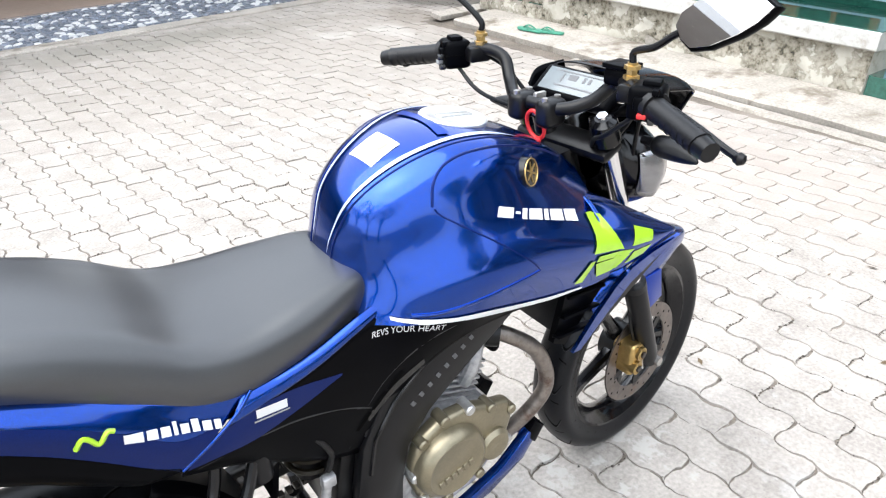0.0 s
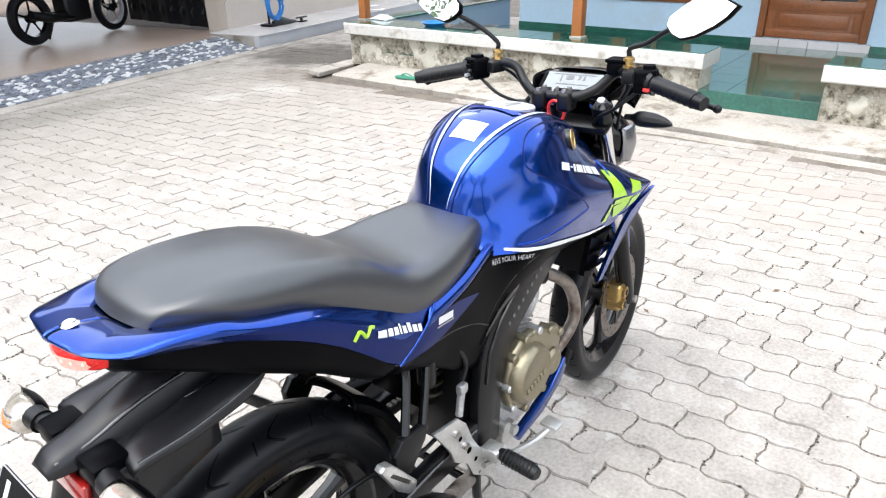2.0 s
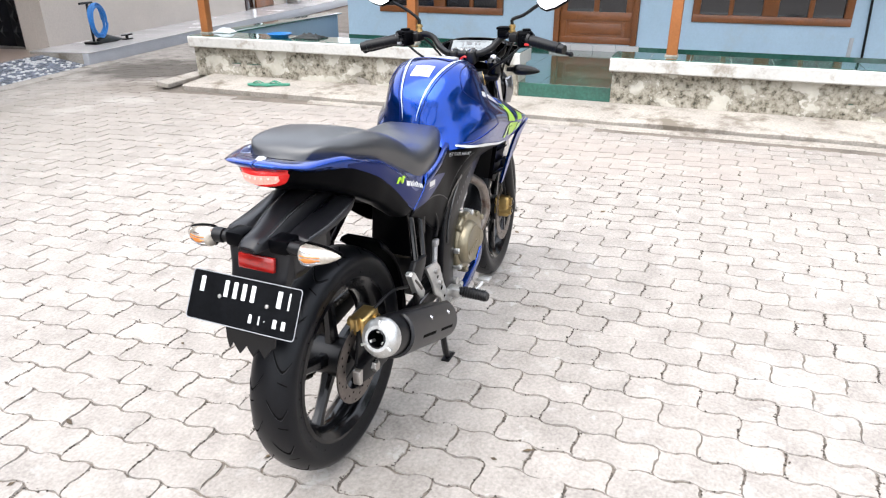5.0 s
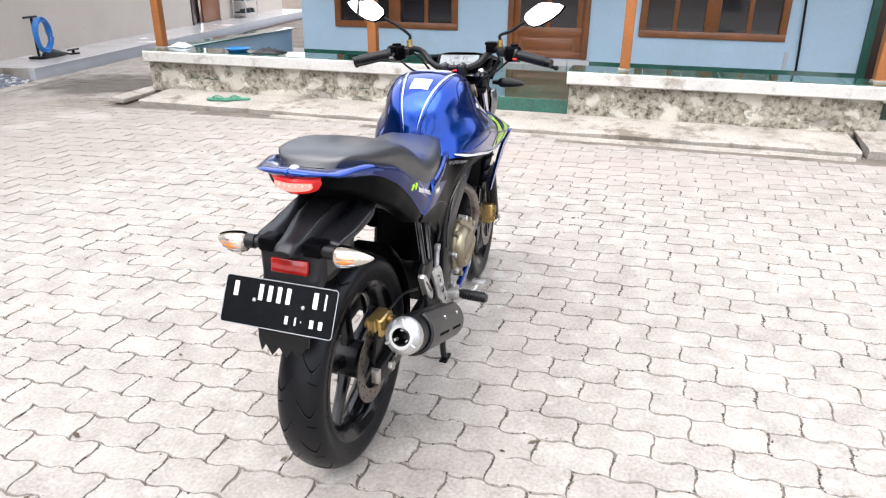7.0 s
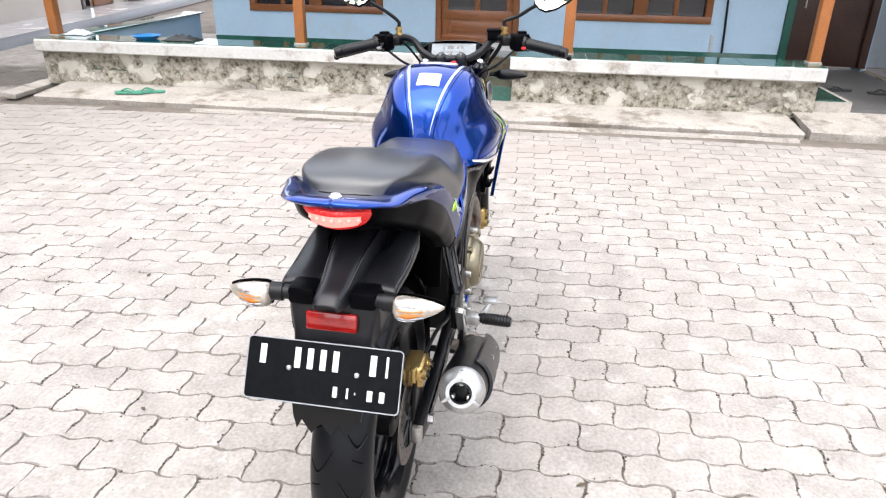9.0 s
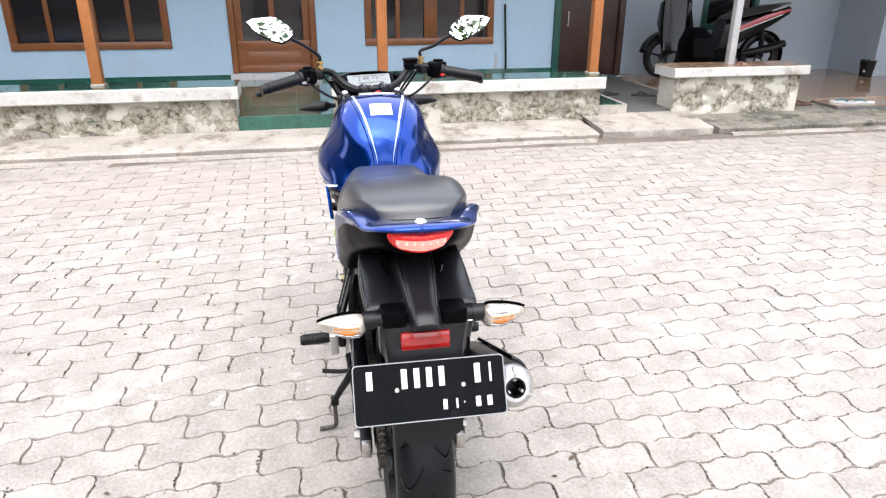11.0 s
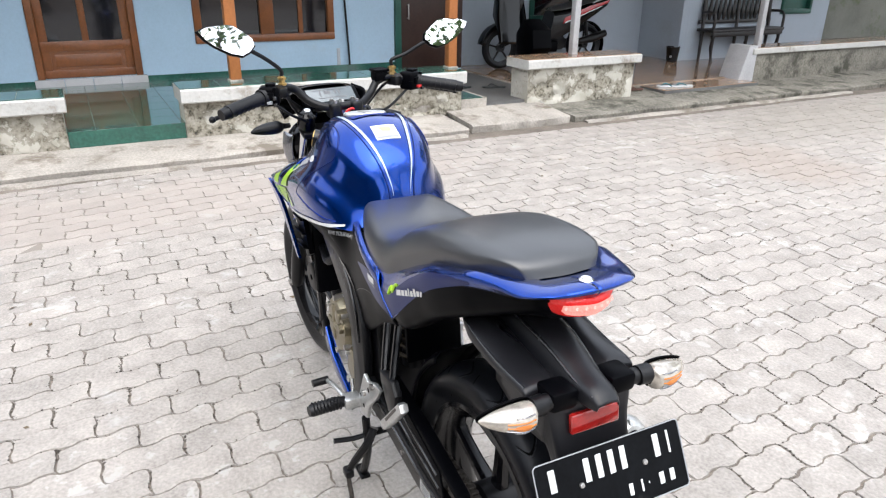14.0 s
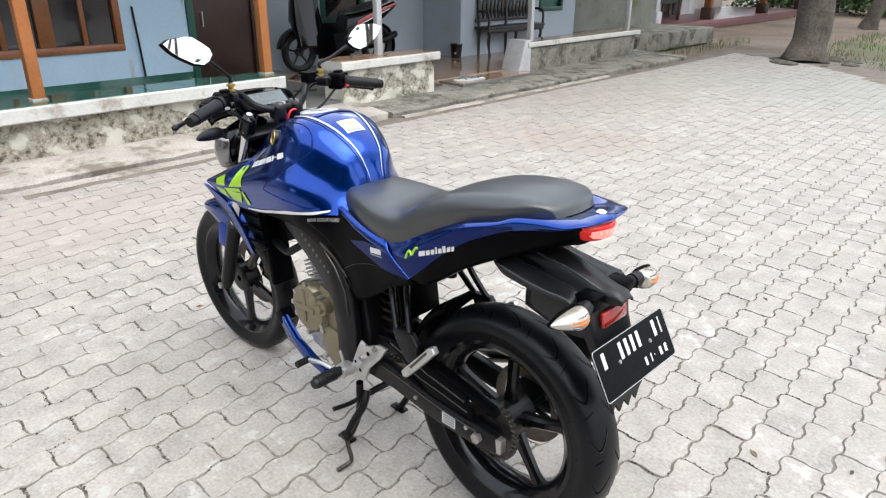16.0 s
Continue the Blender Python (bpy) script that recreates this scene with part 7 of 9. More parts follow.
for s in (1, -1):
    steer("bar_clamp", joined(box((0.876, 0.032 * s - 0.018, 0.935), (0.928, 0.032 * s + 0.018, 0.983), 0.012, 3)), SATIN_BLACK, "black handlebar clamp")
    for bx in (0.886, 0.917):
        steer("clamp_bolt", rod((bx, 0.032 * s, 0.98), (bx, 0.032 * s, 0.9865), 0.0055, 10), STEEL, "steel clamp bolt")
    steer("grip_flange", tube([(0.8935, 0.229 * s, 1.016), (0.8895, 0.238 * s, 1.0148)], [0.025, 0.023], 18), GRIP_RUBBER, "round flange of the grip")
    gd = [(0.888, 0.238 * s, 1.0145), (0.878, 0.262 * s, 1.011), (0.855, 0.322 * s, 1.0), (0.85, 0.334 * s, 0.997)]
    grip = steer("grip", tube(gd, [0.0185, 0.0165, 0.0165, 0.018], 16, 3), GRIP_RUBBER, "black rubber handlebar grip")
    steer("bar_end", tube([(0.85, 0.335 * s, 0.9965), (0.842, 0.354 * s, 0.993)], [0.0165, 0.0145], 14), SATIN_BLACK, "black bar end weight")
    for i in range(6):
        q = 0.252 + 0.013 * i
        part("rib", moved(tube([(0.888 - (q - 0.238) * 0.39, q * s, 1.0145 - (q - 0.238) * 0.183), (0.888 - (q + 0.003 - 0.238) * 0.39, (q + 0.003) * s, 1.0145 - (q - 0.235) * 0.183)], 0.0176, 14), TURN), GRIP_RUBBER, grip)
    sw = steer("switch_box", moved(joined(box((-0.024, -0.028, -0.026), (0.028, 0.024, 0.026), 0.01, 3), box((-0.03, -0.014, -0.008), (-0.018, 0.012, 0.012), 0.003), box((-0.012, -0.02, 0.022), (0.012, 0.006, 0.033), 0.003)), Matrix.Translation((0.9, 0.212 * s, 1.018)) @ pose(0, 0, 0, 0, 0, -21 * s)), BLACK_PLASTIC, "black switch housing")
    part("switch", moved(box((-0.034, -0.01, -0.018), (-0.022, 0.004, -0.01), 0.002), TURN @ Matrix.Translation((0.9, 0.212 * s, 1.018)) @ pose(0, 0, 0, 0, 0, -21 * s)), GREY_DECAL if s > 0 else RED_CORD, sw)
    for bx, bz, mt in ((-0.02, 0.02, BLACK_PLASTIC), (-0.03, -0.002, SHEEN_BLACK), (-0.026, -0.02, SHEEN_BLACK)):
        part("button", moved(box((bx - 0.008, -0.022, bz - 0.005), (bx + 0.004, -0.012, bz + 0.005), 0.002), TURN @ Matrix.Translation((0.9, 0.212 * s, 1.018)) @ pose(0, 0, 0, 0, 0, -21 * s)), mt, sw)
    part("housing_seam", moved(box((-0.0245, -0.0285, -0.001), (0.0285, 0.0245, 0.001)), TURN @ Matrix.Translation((0.9, 0.212 * s, 1.018)) @ pose(0, 0, 0, 0, 0, -21 * s)), GROOVE, sw)
    steer("clamp_bolt", rod((0.918, 0.176 * s, 1.03), (0.918, 0.176 * s, 1.038), 0.005, 8), STEEL)
    steer("cap_bolt", rod((0.985, 0.06 * s, 0.93), (0.981, 0.06 * s, 0.94), 0.007, 8), CHROME)
    # lever
    steer("lever", tube([(0.925, 0.185 * s, 1.012), (0.94, 0.215 * s, 1.004), (0.932, 0.27 * s, 0.992), (0.915, 0.33 * s, 0.978), (0.905, 0.362 * s, 0.972)], [0.011, 0.0085, 0.007, 0.0062, 0.006], 10, 4), SATIN_BLACK, "black lever")
    steer("lever_ball", lathe([(-0.0095, 0.0), (-0.007, 0.0065), (0, 0.0095), (0.007, 0.0065), (0.0095, 0.0)], 14, "y", (0.904, 0.365 * s, 0.9715)), SATIN_BLACK)
    steer("lever_perch", moved(box((-0.014, -0.02, -0.014), (0.03, 0.02, 0.014), 0.006), pose(0.915, 0.176 * s, 1.02, 0, 0, -15 * s)), SATIN_BLACK)
    # mirror
    mir = steer("mirror", tube([(0.926, 0.165 * s, 1.035), (0.926, 0.165 * s, 1.062)], [0.009, 0.0085], 6), GOLD_BRIGHT, "rear-view mirror on a gold adaptor")
    for zz in (1.04, 1.055):
        part("nut", moved(lathe([(-0.004, 0.0085), (-0.003, 0.0125), (0.003, 0.0125), (0.004, 0.0085)], 6, "z", (0.926, 0.165 * s, zz)), TURN), GOLD_BRIGHT, mir)
    dz = 0.006 if s > 0 else -0.012
    part("stem", moved(tube([(0.926, 0.165 * s, 1.06), (0.926, 0.166 * s, 1.078), (0.915, 0.205 * s, 1.104 + dz), (0.897, 0.243 * s, 1.128 + dz), (0.89, 0.262 * s, 1.138 + dz)], 0.0055, 10, 4), TURN), SATIN_BLACK, mir, "black mirror stem")
    rim2 = [(0.377, 1.188), (0.357, 1.197), (0.309, 1.2), (0.289, 1.197), (0.266, 1.179), (0.247, 1.161), (0.245, 1.144), (0.261, 1.128), (0.281, 1.12), (0.309, 1.128), (0.343, 1.149), (0.363, 1.167)]
    ring = [((a - 0.31) * 1.07, (b - 1.16) * 1.05) for a, b in rim2]
    at = TURN @ Matrix.Translation((0.873, (0.306 if s > 0 else 0.318) * s, 1.16 + dz)) @ pose(0, 0, 0, 0, 19, (6 if s > 0 else 13) * s)
    part("shell", moved(prism([(a * s, b) for a, b in ring], 0.0, 0.02, 0.007, "x"), at), BLACK_PLASTIC, mir, "black angular mirror housing")
    part("glass", moved(prism([(a * s * 0.93, b * 0.92) for a, b in ring], -0.0012, 0.001, 0, "x"), at), MIRROR, mir, "mirror glass")
    # front indicators on short stalks
    steer("front_indicator", loft([[(1.06 + dx, (0.115 + dy) * s, 0.9 + 0.0), ] * 1 + [(1.06 + dx + r * 0.9 * math.cos(a), (0.115 + dy) * s, 0.895 + r * 0.75 * math.sin(a)) for a in np.linspace(0, 2 * math.pi, 13)][1:] for dx, dy, r in ((0, 0, 0.01), (0.0, 0.02, 0.012), (-0.004, 0.035, 0.024), (-0.008, 0.07, 0.024), (-0.018, 0.105, 0.015), (-0.03, 0.125, 0.004))], nu=3, nv=1), SATIN_BLACK, "black front indicator")
steer("brake_reservoir", joined(box((0.926, -0.154, 1.018), (0.966, -0.112, 1.046), 0.006), box((0.924, -0.156, 1.045), (0.968, -0.11, 1.053), 0.002)), BLACK_PLASTIC, "black brake fluid reservoir")
for pts in ([(0.93, 0.16, 1.02), (0.97, 0.14, 0.99), (1.0, 0.1, 0.93), (1.01, 0.05, 0.86)], [(0.93, -0.16, 1.02), (0.98, -0.15, 0.99), (1.01, -0.11, 0.93), (1.01, -0.05, 0.85)], [(0.9, 0.2, 0.995), (0.91, 0.15, 0.955), (0.96, 0.09, 0.92), (1.0, 0.05, 0.87)],
            [(0.9, -0.2, 0.995), (0.91, -0.14, 0.945), (0.95, -0.09, 0.915), (1.0, -0.05, 0.87)], [(0.95, -0.14, 1.03), (1.0, -0.15, 1.0), (1.06, -0.1, 0.9), (1.1, -0.075, 0.7), (1.16, -0.08, 0.45), (1.19, -0.08, 0.37)]):
    steer("cable", tube(pts, 0.004, 8, 5), GRIP_RUBBER, "black control cable")
part("ignition", joined(rod((0.935, 0, 0.915), (0.925, 0, 0.945), 0.02, 16), rod((0.925, 0, 0.945), (0.921, 0, 0.958), 0.013, 14)), SATIN_BLACK, bike, "black ignition lock")
part("key", box((0.9, -0.004, 0.945), (0.925, 0.004, 0.985), 0.002), STEEL, bike, "key in the lock")
part("key_cord", tube([(0.888 - 0.006 * math.sin(a), 0.021 * math.cos(a) - 0.02, 0.937 + 0.025 * math.sin(a)) for a in np.linspace(0, 2 * math.pi, 24)], 0.0036, 8), RED_CORD, bike, "red key cord")
part("key_tag", box((0.884, -0.034, 0.9), (0.892, -0.02, 0.916), 0.003), RED_CORD, bike)
part("tank_front_cover", box((0.935, -0.07, 0.77), (0.99, 0.07, 0.84), 0.02), BLACK_PLASTIC, bike)

# -- rear mudguard, lights and plate --
part("mudguard_spine", half_loft([
    [(-0.02, 0, 0.806), (-0.02, 0.03, 0.802), (-0.02, 0.045, 0.79), (-0.02, 0.05, 0.765)],
    [(-0.1, 0, 0.8), (-0.1, 0.024, 0.797), (-0.1, 0.038, 0.785), (-0.1, 0.046, 0.75)],
    [(-0.18, 0, 0.786), (-0.18, 0.02, 0.783), (-0.18, 0.033, 0.769), (-0.18, 0.042, 0.735)],
    [(-0.245, 0, 0.762), (-0.245, 0.018, 0.759), (-0.245, 0.028, 0.748), (-0.245, 0.034, 0.73)],
    [(-0.285, 0, 0.752), (-0.285, 0.016, 0.75), (-0.285, 0.024, 0.742), (-0.285, 0.027, 0.728)],
    [(-0.304, 0, 0.738), (-0.304, 0.012, 0.737), (-0.303, 0.018, 0.734), (-0.302, 0.02, 0.728)]], nu=5, nv=5), GUARD_PLASTIC, bike, "black rear mudguard spine", shell=0.003, smooth=60)
for s in (1, -1):
    wing = [[(-0.025, 0.045, 0.777), (-0.023, 0.075, 0.784), (-0.026, 0.1, 0.776), (-0.05, 0.106, 0.758)],
            [(-0.07, 0.044, 0.768), (-0.07, 0.074, 0.776), (-0.07, 0.104, 0.766), (-0.075, 0.109, 0.75)],
            [(-0.15, 0.04, 0.75), (-0.15, 0.07, 0.759), (-0.15, 0.104, 0.75), (-0.15, 0.108, 0.739)],
            [(-0.222, 0.036, 0.735), (-0.222, 0.066, 0.747), (-0.226, 0.1, 0.744), (-0.226, 0.104, 0.735)],
            [(-0.232, 0.036, 0.72), (-0.232, 0.066, 0.726), (-0.232, 0.098, 0.724), (-0.232, 0.102, 0.72)]]
    m = loft(wing, nu=5, nv=5)
    wing_ob = part("mudguard_wing", m if s > 0 else flip_y(m), GUARD_PLASTIC, bike, "matt black mudguard wing", shell=0.004, smooth=60)
    part("spine_edge", tube([(-0.03, 0.04 * s, 0.796), (-0.1, 0.034 * s, 0.79), (-0.18, 0.029 * s, 0.775), (-0.245, 0.024 * s, 0.752), (-0.29, 0.02 * s, 0.744)], [0.003, 0.0042, 0.004, 0.0035, 0.003], 8, 4), SHEEN_BLACK, bike, smooth=60)
    part("wing_edge", tube([(-0.028, 0.1 * s, 0.774), (-0.07, 0.1045 * s, 0.764), (-0.15, 0.1045 * s, 0.75), (-0.226, 0.1 * s, 0.744)], 0.003, 8, 4), SHEEN_BLACK, wing_ob, smooth=60)
    part("wing_slot", tube([(-0.02, 0.068 * s, 0.7755), (-0.09, 0.062 * s, 0.7705), (-0.13, 0.052 * s, 0.763)], [0.001, 0.0035, 0.001], 6, 3), GLOSS_BLACK, wing_ob)
part("mudguard_body", half_loft([
    [(-0.1, 0, 0.745), (-0.1, 0.06, 0.745), (-0.1, 0.072, 0.72), (-0.1, 0.072, 0.68)],
    [(-0.2, 0, 0.742), (-0.2, 0.068, 0.742), (-0.2, 0.08, 0.722), (-0.2, 0.08, 0.66)],
    [(-0.252, 0, 0.732), (-0.252, 0.068, 0.732), (-0.25, 0.08, 0.722), (-0.25, 0.08, 0.66)],
    [(-0.262, 0, 0.715), (-0.262, 0.066, 0.715), (-0.258, 0.078, 0.705), (-0.255, 0.078, 0.66)],
    [(-0.272, 0, 0.67), (-0.272, 0.062, 0.67), (-0.268, 0.07, 0.66), (-0.262, 0.07, 0.64)],
    [(-0.3, 0, 0.6), (-0.3, 0.058, 0.6), (-0.296, 0.064, 0.592), (-0.29, 0.064, 0.58)],
    [(-0.313, 0, 0.555), (-0.313, 0.055, 0.555), (-0.309, 0.06, 0.546), (-0.305, 0.06, 0.54)]], nu=4, nv=4), GUARD_PLASTIC, bike, "black rear mudguard with plate holder", shell=0.004, smooth=50)
flap = [(-0.065, 0.56), (0.065, 0.56), (0.063, 0.525), (0.057, 0.5), (0.047, 0.518), (0.03, 0.493), (0.012, 0.515), (-0.005, 0.492), (-0.02, 0.516), (-0.035, 0.495), (-0.05, 0.518), (-0.061, 0.525)]
part("mud_flap", (lambda m: ([(p[0] - 0.12 * (0.56 - p[2]), p[1], p[2]) for p in m[0]], m[1]))(prism(flap, -0.322, -0.316, 0, "x")), GRIP_RUBBER, bike, "black mud flap with a ragged lower edge")
part("reflector", moved(box((-0.007, -0.046, -0.017), (0.004, 0.046, 0.017), 0.004), pose(-0.272, 0, 0.693, 0, 8, 0)), RED_REFLECTOR, bike, "rectangular red reflector")
for s in (1, -1):
    part("indicator_arm", joined(rod((-0.25, 0.03 * s, 0.733), (-0.262, 0.112 * s, 0.736), 0.0135, 14), rod((-0.26, 0.09 * s, 0.7355), (-0.262, 0.112 * s, 0.736), 0.0165, 14)), GRIP_RUBBER, bike, "ribbed black indicator arm")
    part("arm_housing", box((-0.272, min(0.03 * s, 0.08 * s), 0.718), (-0.222, max(0.03 * s, 0.08 * s), 0.752), 0.008), BLACK_PLASTIC, bike)
    secs, shells = [], []
    for y, rx, rz, cx in ((0.108, 0.008, 0.012, -0.268), (0.116, 0.02, 0.021, -0.268), (0.135, 0.024, 0.021, -0.268), (0.16, 0.02, 0.0165, -0.264), (0.182, 0.011, 0.009, -0.258), (0.194, 0.002, 0.002, -0.252)):
        secs.append([(cx + rx * math.cos(a), y * s, 0.733 - 0.002 + rz * math.sin(a)) for a in np.linspace(0, 2 * math.pi, 17)])
        shells.append([(cx + 0.004 + (rx + 0.0015) * math.cos(a), y * s, 0.7315 + (rz + 0.002) * math.sin(a)) for a in np.linspace(radians(-80), radians(66), 9)])
    ind = part("rear_indicator", loft(secs, nu=4, nv=2), LENS, bike, "clear rear indicator with amber bulb", smooth=70)
    for k, a in enumerate((2.5, 2.85, 3.2, 3.55, 3.9)):
        rows = ((0.12, 0.0213, 0.021, -0.268), (0.135, 0.024, 0.021, -0.268), (0.15, 0.0222, 0.0192, -0.266), (0.163, 0.019, 0.0158, -0.2635))
        part("lens_rib", tube([(cx + (rx + 0.0006) * math.cos(a), y * s, 0.731 + (rz + 0.0006) * math.sin(a)) for y, rx, rz, cx in rows[:3 if k in (0, 4) else 4]], 0.0013, 6, 3), AMBER if k in (1, 2) else LAMP_SILVER, ind)
    part("indicator_shell", loft(shells, nu=4, nv=2), BLACK_PLASTIC, ind, "black indicator back", shell=0.002, smooth=70)
    part("bulb", loft([[(-0.287 + dx + r * math.cos(a) * 0.4, (y) * s, 0.729 + r * math.sin(a)) for a in np.linspace(0, 2 * math.pi, 11)] for y, r, dx in ((0.124, 0.002, -0.003), (0.132, 0.005, -0.0045), (0.145, 0.0045, -0.003), (0.157, 0.002, 0.003))], nu=3, nv=1), AMBER, ind, "amber bulb")
# number plate: black with a white rim; its characters stay plain bars
pl_at = Matrix.Translation((-0.3335, 0, 0.6245)) @ pose(0, 0, 0, 0, 28, 0)
W2, H2 = 0.1375, 0.0535
CORNERS = [(sy * (W2 - 0.007) + 0.007 * math.cos(a0 + k * math.pi / 8), sz * (H2 - 0.007) + 0.007 * math.sin(a0 + k * math.pi / 8)) for sy, sz, a0 in ((1, 1, 0), (-1, 1, math.pi / 2), (-1, -1, math.pi), (1, -1, 1.5 * math.pi)) for k in range(5)]
plt = part("number_plate", moved(prism(CORNERS, -0.0012, 0.0012, 0, "x"), pl_at), PLATE_BLACK, bike, "black number plate with a white rim and plain bars")
rim_line = [(-0.0014, y * 0.993, z * 0.985) for y, z in CORNERS]
part("plate_rim", moved(tube(rim_line + rim_line[:1], 0.0011, 6), pl_at), GREY_DECAL, plt, "white plate rim")
bars = [(0.098, 0.118, 0.008, 0.041)] + [(0.0555 - 0.0225 * i - 0.019, 0.0555 - 0.0225 * i, 0.006, 0.041) for i in range(4)] + [(-0.097, -0.077, 0.006, 0.041), (-0.115, -0.107, 0.006, 0.041)]
bars += [(-0.032, -0.018, -0.036, -0.018), (-0.05, -0.043, -0.036, -0.018), (-0.062, -0.058, -0.028, -0.024), (-0.094, -0.077, -0.036, -0.018), (-0.115, -0.098, -0.036, -0.018)]
for a, b, c, d in bars:
    part("plate_bar", moved(box((-0.0026, a + 0.22 * (b - a), c), (-0.001, b - 0.22 * (b - a), d), 0.0007, 1), pl_at), PLATE_WHITE, plt)
for y in (0.06, -0.06):
    part("plate_bolt", moved(lathe([(-0.004, 0.0), (-0.0035, 0.004), (-0.001, 0.0048)], 10, "x", (0, y, 0.005)), pl_at), STEEL, plt)

# ---- loose things round the yard ----
def wheel_simple(parent, x, y, z, r, w, along, rim_mat):
    """A small scooter wheel with its axle across the way it points (along: 'y' or 'x')."""
    ax = "x" if along == "y" else "y"
    wh = part("wheel", lathe([(-w * 0.4, 0.05), (w * 0.4, 0.05), (w * 0.4, 0.015), (-w * 0.4, 0.015)], 20, ax, (x, y, z), True), SATIN_BLACK, parent)
    prof = [(-w / 2 * 0.7, r * 0.72), (-w / 2, r * 0.84), (-w / 2 * 0.75, r * 0.95), (0, r), (w / 2 * 0.75, r * 0.95), (w / 2, r * 0.84), (w / 2 * 0.7, r * 0.72)]
    part("tyre", lathe(prof, 40, ax, (x, y, z)), RUBBER, wh, "black tyre")
    part("rim", lathe([(-w * 0.36, r * 0.74), (-w * 0.3, r * 0.66), (w * 0.3, r * 0.66), (w * 0.36, r * 0.74)], 40, ax, (x, y, z)), rim_mat, wh)
    for k in range(5):
        a = math.radians(72 * k + 15)
        c, s = math.cos(a), math.sin(a)
        p0, p1 = (0.04 * c, 0.04 * s), (r * 0.68 * c, r * 0.68 * s)
        q = [(x, y + p[0], z + p[1]) for p in (p0, p1)] if ax == "x" else [(x + p[0], y, z + p[1]) for p in (p0, p1)]
        part("spoke", rod(q[0], q[1], 0.014, 8, 0.01), rim_mat, wh)
    return wh


SCOOTER_RED = surface("red_scooter_paint", (0.42, 0.01, 0.012), 0.25, var=0.08, coat=0.8, bump=0)
sc = thing("scooter", "black and red automatic scooter parked on the tiled porch", "scooter", pose(6.72, -3.2, 0.122, 0, 0, -4))
wheel_simple(sc, 0, 0, 0.26, 0.26, 0.08, "y", SATIN_BLACK)
wheel_simple(sc, 0, -1.27, 0.27, 0.27, 0.1, "y", SATIN_BLACK)
part("front_mudguard", lathe([(-0.075, 0.25), (-0.06, 0.3), (0.0, 0.315), (0.06, 0.3), (0.075, 0.25)], 18, "x", (0, 0, 0.26), arc=(radians(10), radians(150))), GLOSS_BLACK, sc, "black front mudguard", shell=0.004)
part("fork", joined(rod((-0.06, 0, 0.26), (-0.05, -0.16, 0.62), 0.018), rod((0.06, 0, 0.26), (0.05, -0.16, 0.62), 0.018)), SATIN_BLACK, sc)
part("front_apron", loft([[(-0.03, -0.04, 0.62), (0, -0.02, 0.64), (0.03, -0.04, 0.62)], [(-0.17, -0.14, 0.68), (0, -0.02, 0.72), (0.17, -0.14, 0.68)], [(-0.2, -0.2, 0.85), (0, -0.06, 0.92), (0.2, -0.2, 0.85)], [(-0.12, -0.2, 1.02), (0, -0.12, 1.06), (0.12, -0.2, 1.02)]], nu=5, nv=5), GLOSS_BLACK, sc, "gloss black front apron", shell=0.01)
for s in (1, -1):
    part("apron_flash", prism([(-0.02, 0.63), (-0.13, 0.66), (-0.2, 0.6), (-0.1, 0.6)], 0.1 * s - 0.004, 0.1 * s + 0.004, 0, "x"), SCOOTER_RED, sc, "red flash")
part("leg_shield", loft([[(-0.19, -0.2, 0.84), (0, -0.24, 0.86), (0.19, -0.2, 0.84)], [(-0.18, -0.26, 0.6), (0, -0.3, 0.6), (0.18, -0.26, 0.6)], [(-0.13, -0.34, 0.33), (0, -0.36, 0.33), (0.13, -0.34, 0.33)]], nu=5, nv=4), BLACK_PLASTIC, sc, "black leg shield", shell=0.03)
part("footboard", box((-0.16, -0.78, 0.2), (0.16, -0.28, 0.35), 0.03, 3), BLACK_PLASTIC, sc, "black footboard")
part("body", loft([[(-0.1, -0.66, 0.3), (-0.13, -0.66, 0.45), (-0.12, -0.7, 0.66), (0, -0.7, 0.7), (0.12, -0.7, 0.66), (0.13, -0.66, 0.45), (0.1, -0.66, 0.3)],
                  [(-0.13, -0.9, 0.42), (-0.16, -0.9, 0.55), (-0.14, -0.92, 0.7), (0, -0.92, 0.73), (0.14, -0.92, 0.7), (0.16, -0.9, 0.55), (0.13, -0.9, 0.42)],
                  [(-0.12, -1.25, 0.6), (-0.15, -1.25, 0.68), (-0.13, -1.25, 0.77), (0, -1.25, 0.79), (0.13, -1.25, 0.77), (0.15, -1.25, 0.68), (0.12, -1.25, 0.6)],
                  [(-0.06, -1.56, 0.76), (-0.08, -1.56, 0.8), (-0.06, -1.56, 0.84), (0, -1.56, 0.85), (0.06, -1.56, 0.84), (0.08, -1.56, 0.8), (0.06, -1.56, 0.76)]], nu=5, nv=4, caps=True), GLOSS_BLACK, sc, "gloss black scooter body", smooth=60)
